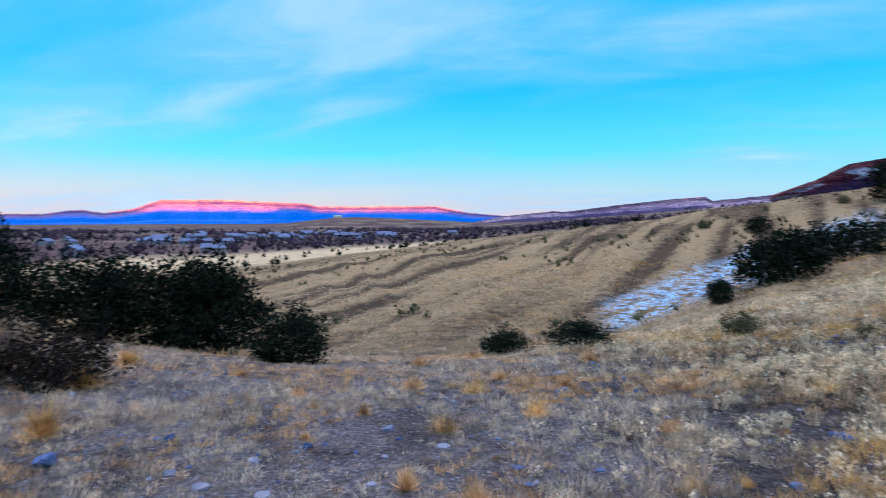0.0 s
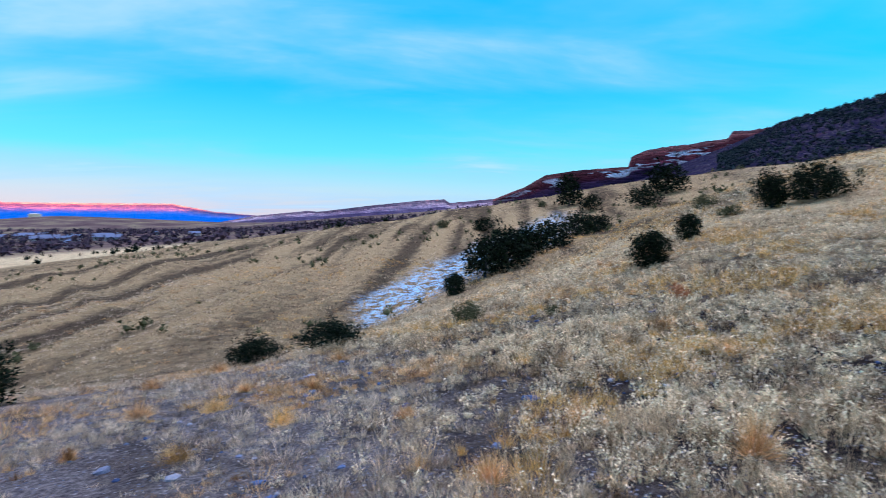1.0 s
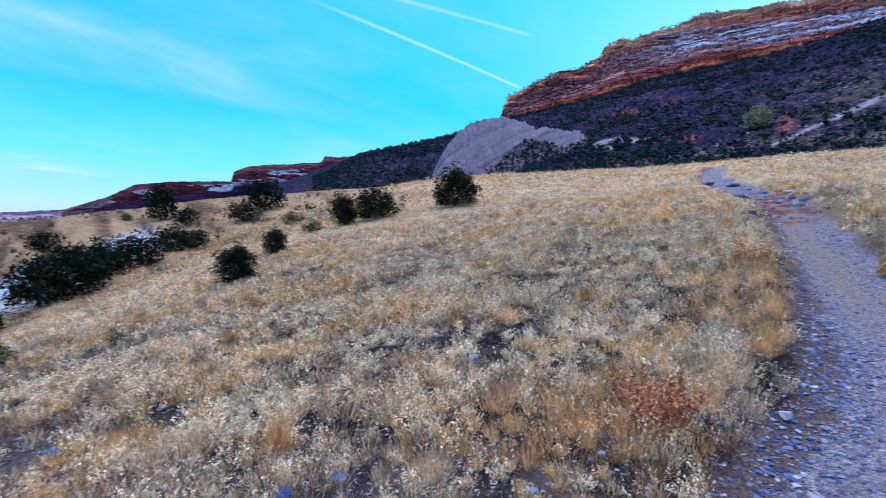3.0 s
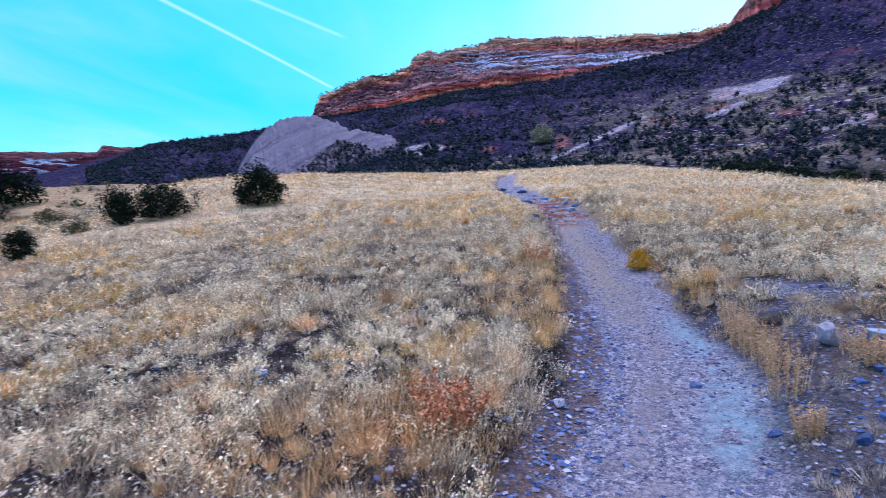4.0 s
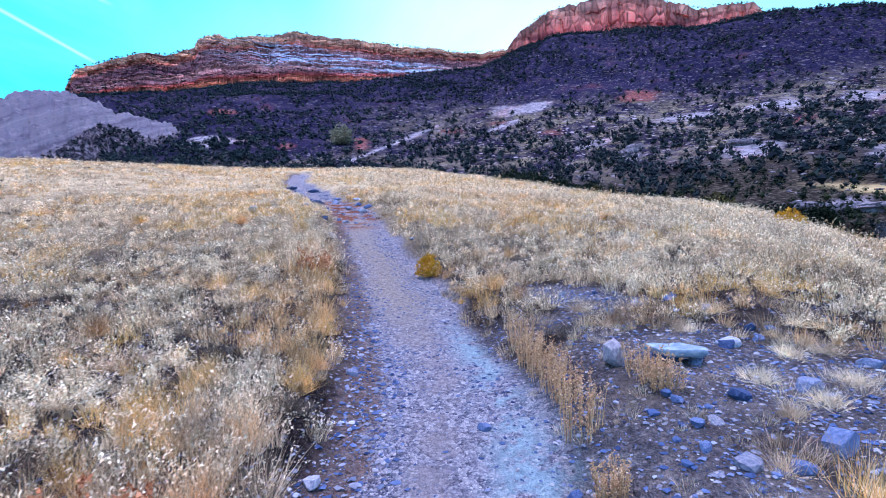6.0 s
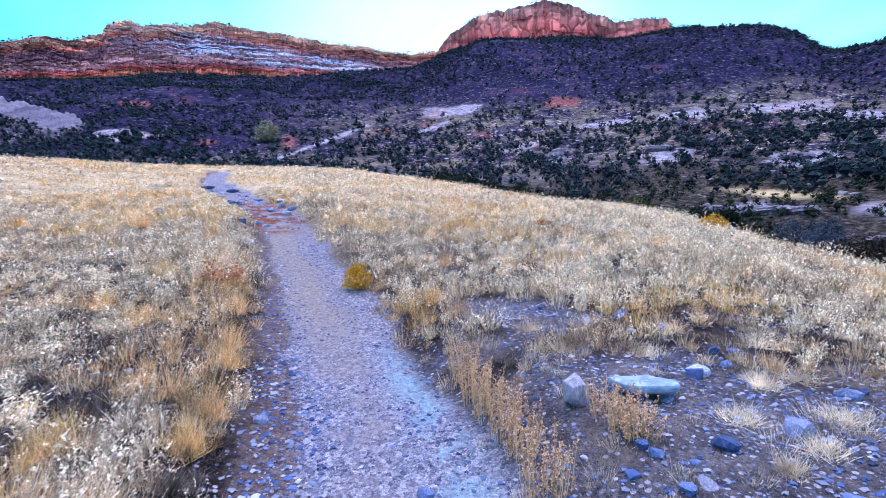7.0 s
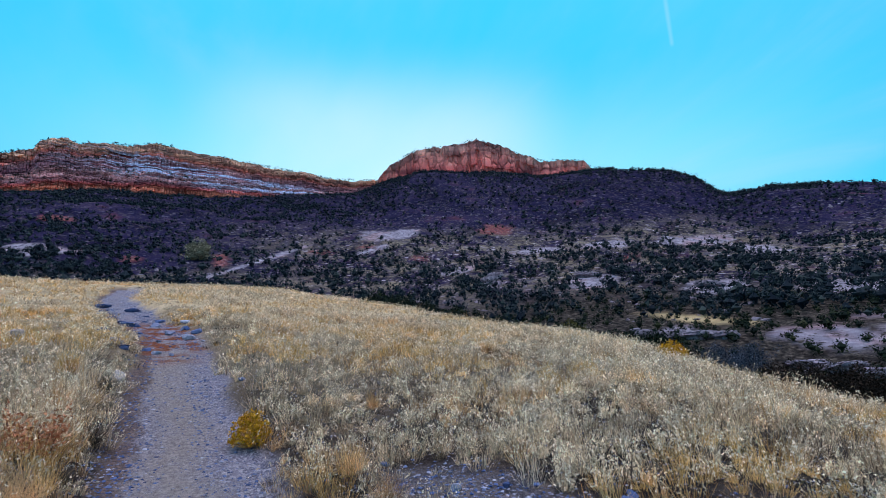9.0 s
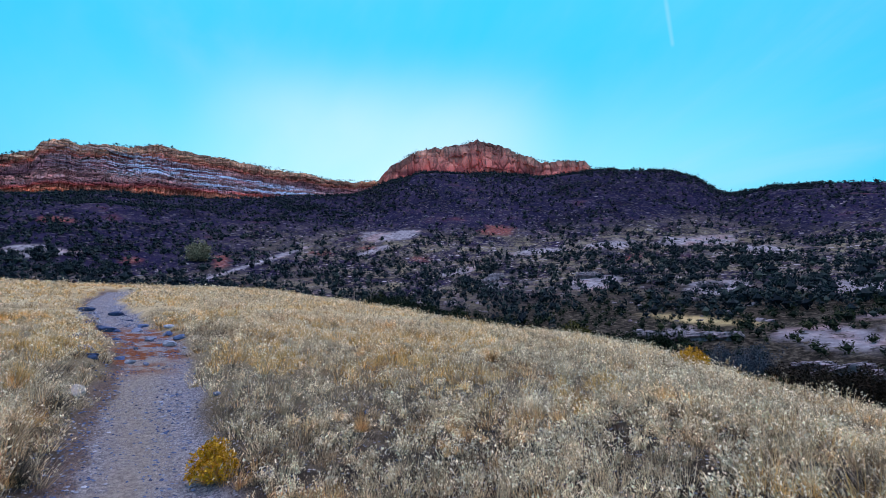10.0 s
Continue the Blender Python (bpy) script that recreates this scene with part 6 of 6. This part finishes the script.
for k, (x, y, w, h) in enumerate(PUFFS):
    build_puff("tumbleweed", "rounded cushion of dry orange-tan twigs", "weed", x, y, w, h, RUST, 60 + k, 420, "dry orange weeds")
VERGE = ((4.75, -1.15, 0.32, 0.30), (5.85, -1.68, 0.30, 0.34), (7.1, -1.92, 0.36, 0.36), (8.1, -2.08, 0.34, 0.34), (9.3, -2.3, 0.36, 0.36), (4.25, -0.95, 0.3, 0.26), (3.7, -0.2, 0.34, 0.28), (6.9, -4.1, 0.3, 0.3), (7.6, -4.2, 0.34, 0.3))
for k, (x, y, w, h) in enumerate(VERGE):
    build_puff("tumbleweed", "orange-tan dead weed at the grassy edge of the trail", "weed", x, y, w, h, RUST, 160 + k, 420, "dry orange weeds", None, True)
for k, (x, y, w, h) in enumerate(((5.45, -1.5, 0.34, 0.34), (6.7, -1.85, 0.34, 0.32), (10.9, -2.5, 0.4, 0.36), (5.2, -0.6, 0.44, 0.36), (5.7, -0.9, 0.40, 0.34), (7.9, -1.2, 0.44, 0.34), (8.8, -0.9, 0.44, 0.34), (9.9, -1.5, 0.5, 0.36))):
    build_puff("bunch_grass", "tall clump of golden bunch grass", "grass", x, y, w, h, GOLD, 190 + k, 460, "golden bunch grass", None, True)
for k, (x, y, w, h) in enumerate(((-4.65, 6.53, 0.64, 0.5), (-5.38, 8.59, 0.69, 0.4), (-3.58, 4.46, 0.53, 0.47), (12.5, -2.3, 0.6, 0.45), (15.5, 1.0, 0.6, 0.35))):
    build_puff("bunch_grass", "tall clump of golden bunch grass", "grass", x, y, w, h, GOLD, 90 + k, 420, "golden bunch grass")
for k, (x, y, w, h) in enumerate(((3.94, -4.05, 0.26, 0.16), (4.09, -4.54, 0.28, 0.17), (3.57, -3.8, 0.2, 0.14), (4.03, -4.82, 0.3, 0.16), (3.56, -4.06, 0.24, 0.15), (3.26, -3.29, 0.18, 0.12), (3.65, -4.45, 0.3, 0.16), (4.9, -4.43, 0.26, 0.16), (2.99, -3.44, 0.2, 0.13),
                                   (3.09, -2.95, 0.18, 0.13), (5.3, -4.05, 0.3, 0.17), (5.0, -4.9, 0.3, 0.18), (4.5, -5.2, 0.34, 0.18), (5.9, -4.2, 0.3, 0.17), (3.3, -4.7, 0.26, 0.16))):
    build_puff("grass_tuft", "single pale tuft of dry grass on stony ground", "grass", x, y, w, h, SEED, 130 + k, 420, "pale tufts on bare ground", None, True)
for k, (x, y, w, h) in enumerate(((11.14, 0.43, 0.28, 0.26), (6.93, 1.27, 0.16, 0.12), (6.27, -1.75, 0.34, 0.24), (7.55, -2.02, 0.36, 0.26), (5.1, -1.42, 0.3, 0.2), (11.6, -2.7, 0.4, 0.3), (8.55, -2.3, 0.3, 0.22), (9.6, -2.5, 0.4, 0.4), (-5.6, 6.2, 1.0, 0.8), (-6.2, 7.2, 1.1, 0.9))):
    build_puff("dead_bush", "dark grey dead bush", "shrub", x, y, w, h, GREY, 100 + k, 500, "dead grey bushes")


# ---- town in the valley ----
def build_house():
    house = new("house")
    L, W, H, R = 14.0, 9.0, 3.2, 2.6
    box = np.array([(x, y, z) for z in (-1.5, H) for x, y in ((-L / 2, -W / 2), (L / 2, -W / 2), (L / 2, W / 2), (-L / 2, W / 2))])
    part("wall", mesh_of("wall", box, [(0, 1, 5, 4), (1, 2, 6, 5), (2, 3, 7, 6), (3, 0, 4, 7), (4, 5, 6, 7)], HOUSE_WALL), house)
    e, x = 0.5, L / 2 + 0.4
    y = W / 2 + e
    drop = R * e / (W / 2)
    v = [(-x, -y, H - drop), (x, -y, H - drop), (x, 0, H + R), (-x, 0, H + R), (x, y, H - drop), (-x, y, H - drop)]
    v += [(a, b, c - 0.25) for a, b, c in v]
    f = [(0, 1, 2, 3), (3, 2, 4, 5), (6, 9, 8, 7), (9, 11, 10, 8), (0, 6, 7, 1), (5, 4, 10, 11), (1, 7, 8, 2), (2, 8, 10, 4), (0, 3, 9, 6), (3, 5, 11, 9)]
    part("roof", mesh_of("roof", v, f, HOUSE_ROOF), house)
    for k in (-4.5, -1.2, 3.4):
        w = np.array([(k + a, -W / 2 - 0.09 + d, b) for d in (0, 0.08) for a, b in ((-0.8, 0.9), (0.8, 0.9), (0.8, 2.3), (-0.8, 2.3), (-0.65, 1.05), (0.65, 1.05), (0.65, 2.15), (-0.65, 2.15))])
        ring = [(i, (i + 1) % 4, 4 + (i + 1) % 4, 4 + i) for i in range(4)]
        window = part("window", mesh_of("window", w, ring + [tuple(8 + q for q in f) for f in ring] + [(i, (i + 1) % 4, 8 + (i + 1) % 4, 8 + i) for i in range(4)], HOUSE_WALL), house)
        pane = np.array([(k + a, -W / 2 - 0.05, b) for a, b in ((-0.7, 1.0), (0.7, 1.0), (0.7, 2.2), (-0.7, 2.2))] + [(k + a, -W / 2 - 0.03, b) for a, b in ((-0.7, 1.0), (0.7, 1.0), (0.7, 2.2), (-0.7, 2.2))])
        part("pane", mesh_of("pane", pane, [(0, 1, 2, 3), (4, 5, 6, 7)], GLASS), window)
    return tagged(house, "low gabled house among bare trees in the valley", "house", "houses in the valley")


first = build_house()
town = np.random.default_rng(51)
for k in range(64):
    if k < 46:
        az, r = town.uniform(-31, -5), town.uniform(560, 820)
    else:
        az, r = town.uniform(-42, 4), town.uniform(330, 1100)
    x, y = at(az, r)
    s = town.uniform(0.8, 1.25)
    m = Matrix.LocRotScale((x, y, float(land(x, y)) + 0.8), Euler((0, 0, town.choice((0.2, 1.77)) + town.normal() * 0.1)), (s, s, s))
    if k:
        copy_thing(first, Matrix()).matrix_basis = m
    else:
        first.matrix_basis = m


def build_tank():
    """Cream water tank on the far bare hill."""
    tank = tagged(new("water_tank"), "cream round water tank on a bare hill", "tank")
    a = np.linspace(0, 2 * np.pi, 28, endpoint=False)
    rows = [(17, -8), (17, 9), (16.4, 9.6), (8, 11), (0.1, 11.4)]
    v = np.concatenate([np.stack([r * np.cos(a), r * np.sin(a), 0 * a + z], -1) for r, z in rows])
    part("shell", mesh_of("shell", v, grid_faces(5, 28, wrap=True), TANK), tank)
    x, y = at(-11.6, 2100)
    tank.location = (x, y, float(land(x, y)))


build_tank()


# ---- rock ledges beyond the draw ----
def build_ledge(az, r, length, deep, thick, seed):
    """A broken sandstone slab that juts from the slope, undercut, with a ragged edge."""
    local = np.random.default_rng(seed)
    n = 56
    a = np.linspace(0, 2 * np.pi, n, endpoint=False)
    out = 1 + 0.22 * vnoise(a * 3.2 + seed, 0 * a, seed) + 0.10 * vnoise(a * 9 + seed, 0 * a, seed + 1)
    x, y = np.cos(a) * length / 2 * out, np.sin(a) * deep / 2 * out
    rings = [(0.0, -0.9), (0.70, -0.9), (0.74, -0.2), (0.93, 0.05), (1.0, 0.2), (0.97, 0.5), (0.90, 0.56), (0.92, 0.8), (0.84, 1.0), (0.4, 1.12), (0.0, 1.1)]
    v = []
    for k, (s, z) in enumerate(rings):
        chip = 1 + 0.10 * vnoise(a * 7, 0 * a + k * 1.7, seed + 2)
        v.append(np.stack([x * s * chip, y * s * chip, z * thick + 0.12 * thick * vnoise(a * 4, 0 * a + k * 0.8, seed + 3) * (s > 0)], -1))
    px, py = at(az, r)
    ob = tagged(new("rock_ledge", mesh_of("rock_ledge", np.concatenate(v), grid_faces(len(rings), n, wrap=True), ROCKFALL)), "weathered grey sandstone ledge jutting from the slope", "rock ledge", "rock ledges on the slope")
    ob.matrix_basis = Matrix.LocRotScale((px, py, float(land(px, py)) + 0.1), Euler((local.normal() * 0.08, local.normal() * 0.08, -radians(az) + local.normal() * 0.3)), None)


for k, row in enumerate(((147.4, 106, 5.5, 4, 1.0), (149.3, 104, 4.5, 4, 1.3), (151.6, 104, 6, 4, 0.9), (153.8, 103, 4, 3, 0.9), (159.4, 90, 5, 4, 0.6), (161.4, 88, 7, 4, 0.7), (164.2, 87, 6, 4, 0.7), (131.3, 200, 5, 4, 1.6), (132.4, 205, 5, 3, 1.8), (131.9, 203, 4, 3, 2.4), (142.0, 190, 9, 6, 1.2), (153.5, 170, 8, 6, 1.2))):
    build_ledge(*row, 120 + k)


# ---- grass ----
def tussocks(xy, tall, wide, stems, width, local, heads=0, head_size=None, flakes=3, flare=0.5):
    """Domed clumps of dry stems at the given places; returns (vertices, triangles) of stems and of seed heads."""
    n = len(xy)
    N = n * stems
    foot = np.repeat(np.column_stack([xy, land(xy[:, 0], xy[:, 1]) - 0.02]), stems, 0)
    t, w = np.repeat(tall, stems), np.repeat(wide, stems)
    a = local.uniform(0, 2 * np.pi, N)
    q = np.sqrt(local.random(N))
    way = np.stack([np.cos(a), np.sin(a), 0 * a], -1)
    # long stems in the middle, shorter ones that lean out round them
    h = t * (1 - 0.5 * q ** 2) * local.uniform(0.45, 1.12, N)
    tip = foot + way * (w * q * (0.55 + flare * local.random(N)))[:, None]
    tip[:, :2] += local.normal(size=(N, 2)) * (h * 0.26)[:, None]
    tip[:, 2] += h
    foot = foot + way * (w * q * 0.42)[:, None]
    b = local.uniform(0, np.pi, N)
    side = np.stack([np.cos(b), np.sin(b), 0 * b], -1) * (np.repeat(width, stems) * local.uniform(0.6, 1.3, N))[:, None]
    v = np.stack([foot - side, foot + side, tip], 1).reshape(-1, 3)
    f = np.arange(N * 3).reshape(-1, 3)
    if not heads:
        return (v, f), None
    pick = (np.arange(N) % stems) < heads
    p, hs = tip[pick], np.repeat(head_size, stems)[pick]
    up = (tip - foot)[pick]
    up /= np.linalg.norm(up, axis=1)[:, None]
    m = len(p)
    up = up + np.array([0, 0, -0.1]) + local.normal(size=(m, 3)) * 0.35
    s = (hs * local.uniform(0.55, 1.5, m))[:, None]
    tris = []
    # each head is a short ragged plume of flakes
    for k in range(flakes):
        c = p + up * s * (1.2 * k - 2.2) + local.normal(size=(m, 3)) * s * 0.7
        turn = local.normal(size=(m, 3)) * 0.55
        tris.append(np.stack([c - up * s * 0.7 - turn * s, c - up * s * 0.4 + turn * s, c + up * s * 1.0 + turn * s * 0.2], 1))
    d = np.concatenate(tris)
    return (v, f), (d.reshape(-1, 3), np.arange(len(d) * 3).reshape(-1, 3))


def jitter_sow(gap, near, far, a0, a1, local, centre=(2.0, -1.2)):
    """Places about gap apart in a sector, none too close together."""
    n = int(far / gap) + 1
    i, j = np.meshgrid(np.arange(-n, n + 1), np.arange(-n, n + 1))
    xy = np.column_stack([i.ravel(), j.ravel()]) * gap + local.uniform(-0.42, 0.42, (i.size, 2)) * gap
    r, a = np.hypot(*xy.T), np.degrees(np.arctan2(*xy.T))
    ok = (r >= near) & (r < far) & ((a - a0) % 360 < (a1 - a0))
    return xy[ok] + np.array(centre), r[ok]


def sow(count, near, far, a0, a1, local, centre=(2.6, -1.6)):
    r = near * (far / near) ** (local.random(count) ** 0.8)
    a = np.radians(local.uniform(a0, a1, count))
    return np.column_stack([centre[0] + r * np.sin(a), centre[1] + r * np.cos(a)]), r


def cover(x, y, seed=101):
    """Where the grass stands thick (1) and where the stony ground shows (0)."""
    big = fbm(x * 0.45, y * 0.45, 3, seed)
    small = fbm(x * 2.7, y * 2.7, 2, seed + 7)
    # thin on the trodden shoulder, thick on the knoll
    return smooth(-0.38, -0.06, 0.42 * big + 0.6 * small + 0.30 * smooth(2, 7, x) + 0.15 * (1 - smooth(1.2, 3.0, np.abs(trail_offset(x, y)))) + 0.30 * (1 - smooth(1, 4, x)))


def open_ground(xy, local, sparse=0.05):
    x, y = xy[:, 0], xy[:, 1]
    off = trail_offset(x, y)
    d = np.abs(off + 0.16 * vnoise(x * 1.1, y * 1.1, 6)) - 0.2 * (off > 0) * (1 - smooth(6, 10, x))
    keep = smooth(0.55, 0.85, d) * (1 - 0.74 * bare_mask(x, y))
    return local.random(len(x)) < np.maximum(keep * cover(x, y), sparse * (d > 0.6))


def add_stuff(name, label, geo, mat):
    tagged(new(name, mesh_of(name, geo[0], geo[1], mat)), label, "grass", kind="stuff")


def build_grass():
    local = np.random.default_rng(21)
    straw, seed, gold, rust, grey, tan = [], [], [], [], [], []

    def put(xy, kindlist, tall, wide, stems, width, heads=0, hs=None, flakes=3, flare=0.5):
        if len(xy):
            g, s = tussocks(xy, tall, wide, stems, width, local, heads, hs, flakes, flare)
            kindlist.append(g)
            if s:
                seed.append(s)

    # gap between clumps, from, to, stems, heads, flakes a head
    for gap, near, far, stems, heads, flakes in ((0.155, 0.5, 4.5, 110, 60, 4), (0.18, 4.5, 9, 74, 50, 3), (0.25, 9, 19, 42, 38, 2), (0.46, 19, 48, 20, 18, 2)):
        xy, r = jitter_sow(gap, near, far, -52, 174, local)
        x, y = xy.T
        ok = open_ground(xy, local, 0.06)
        brink = np.interp(np.degrees(np.arctan2(x, y)), BRINK[0], BRINK[1])
        past = np.hypot(x, y) > brink
        ok &= ~past | (local.random(len(xy)) < 0.7)
        xy, r, past = xy[ok], r[ok], past[ok]
        x, y = xy.T
        k = len(xy)
        u = np.clip((x * 4.3 - y * 2.7) / (4.3 ** 2 + 2.7 ** 2), 0, 1)
        close = np.maximum(np.hypot(x - 4.3 * u, y + 2.7 * u), 0.9)
        off = trail_offset(x, y)
        # the trodden shoulder where the walk begins bears low thin tufts
        shoulder = 1 - smooth(-0.5, 3.8, x + 0.35 * np.maximum(0, -y) - 0.24 * np.clip(y, 0, 4) + 0.8 * vnoise(x * 0.5, y * 0.5, 118))
        beyond = smooth(0.7, 2.2, -off) * smooth(4, 8, x)
        size = np.clip(local.lognormal(0, 0.46, k), 0.45, 2.3)
        lush = smooth(-0.35, 0.4, fbm(x * 0.7, y * 0.7, 3, 111))
        bank = smooth(0.7, 1.0, off) * (1 - smooth(1.4, 2.3, off)) * smooth(3, 4.5, x) * (1 - smooth(14, 18, x))
        tall = (1 + 0.65 * bank) * (0.140 + 0.085 * lush + 0.03 * beyond) * (1 - 0.28 * shoulder) * (0.5 + 0.5 * size)
        wide = gap * (0.64 + 0.2 * lush) * size * (1 + 0.35 * bank)
        verge = smooth(0.6, 1.0, off) * (1 - smooth(1.2, 2.2, off)) * smooth(3, 5, x)
        golden = fbm(x * 0.55, y * 0.55, 3, 121) + 0.24 * verge + (0.22 + 0.2 * (1 - smooth(0, 5, y))) * smooth(9, 20, x) * (1 - 0.6 * beyond) - 0.4 * shoulder + 0.1 * local.normal(size=k)
        rusty = fbm(x * 0.6, y * 0.6, 3, 131) + 0.20 * verge * (1 - smooth(10, 14, x)) + 0.10 * shoulder + 0.14 * local.normal(size=k)
        greyish = fbm(x * 1.1, y * 1.1, 3, 137) + 0.22 * local.normal(size=k)
        barren = bare_mask(x, y)
        tall = tall * (1 - 0.5 * barren)
        golden, rusty = golden - 0.5 * barren, rusty - 0.4 * barren
        kind = np.where(golden > 0.25, 1, np.where(rusty > 0.31, 2, np.where(greyish > 0.42, 3, np.where(shoulder + barren > local.uniform(0.3, 0.8, k), 4, 0))))
        fluffy = (local.random(k) < (0.82 + 0.18 * beyond - 0.80 * shoulder) * (0.55 + 0.45 * smooth(-0.3, 0.2, fbm(x * 0.8, y * 0.8, 2, 139)))) & ~past & (bare_mask(x, y) < 0.15)
        for code, kindlist, up in ((0, straw, 1.0), (1, gold, 1.12), (2, rust, 1.0), (3, grey, 0.72), (4, tan, 1.0)):
            for fl in (True, False):
                pick = (kind == code) & (fluffy == fl)
                rr = close[pick]
                n_heads = int(heads * (1, 0.75, 0.45, 0, 0.3)[code]) if fl else 0
                put(xy[pick], kindlist, tall[pick] * up, wide[pick], stems, 0.0011 + 0.00032 * rr, n_heads, (0.0045 + 0.00076 * rr) * (1 + 0.1 * beyond[pick]), flakes)
    # low litter between the clumps
    for count, near, far, stems in ((2200, 0.5, 2.6, 9), (9000, 2.2, 8, 9), (7000, 7, 26, 7)):
        xy, r = sow(count, near, far, -50, 172, local)
        d = np.abs(trail_offset(xy[:, 0], xy[:, 1]))
        ok = local.random(len(xy)) < smooth(0.7, 1.0, d) * (1 - 0.85 * bare_mask(xy[:, 0], xy[:, 1]))
        xy, r = xy[ok], r[ok]
        pale = local.random(len(xy)) < np.where(xy[:, 0] < 3.5, 0.6, 0.35)
        for pick, kindlist in ((pale, tan), (~pale, grey)):
            put(xy[pick], kindlist, 0.05 * local.uniform(0.5, 1.5, int(pick.sum())), 0.08 + 0.0025 * r[pick], stems, 0.0014 + 0.0004 * r[pick], flare=1.0)
    # the slope behind the walk
    xy, r = sow(2600, 0.8, 14, 172, 310, local)
    xy = xy[open_ground(xy, local)]
    put(xy, straw, 0.15 * local.uniform(0.6, 1.4, len(xy)), 0.1 + 0 * xy[:, 0], 18, 0.003 + 0 * xy[:, 0])
    # coarser tussocks over the spur across the gully
    xy, r = sow(15000, 22, 95, -38, 64, local)
    n = streaks(xy[:, 0], xy[:, 1]) + 0.25 * local.normal(size=len(xy))
    for pick, kindlist, up in ((n > -0.02, straw, 0.22), (n <= -0.02, grey, 0.16)):
        rr = r[pick]
        put(xy[pick], kindlist, up * local.uniform(0.6, 1.4, len(rr)), 0.16 + 0.003 * rr, 6, 0.004 + 0.00034 * rr)
    add_stuff("straw_grass", "bleached dry bunch grass covering the hillside", merge(straw), STRAW)
    add_stuff("seed_heads", "pale fluffy seed heads on dry grass", merge(seed), SEED)
    add_stuff("golden_grass", "patches of golden dry grass", merge(gold), GOLD)
    add_stuff("rusty_grass", "patches of rust-coloured dry weeds", merge(rust), RUST)
    add_stuff("dead_stalks", "grey dead stalks among the grass", merge(grey), GREY)
    add_stuff("short_tan_grass", "low tan tufts on the trodden shoulder", merge(tan), TAN)


build_grass()
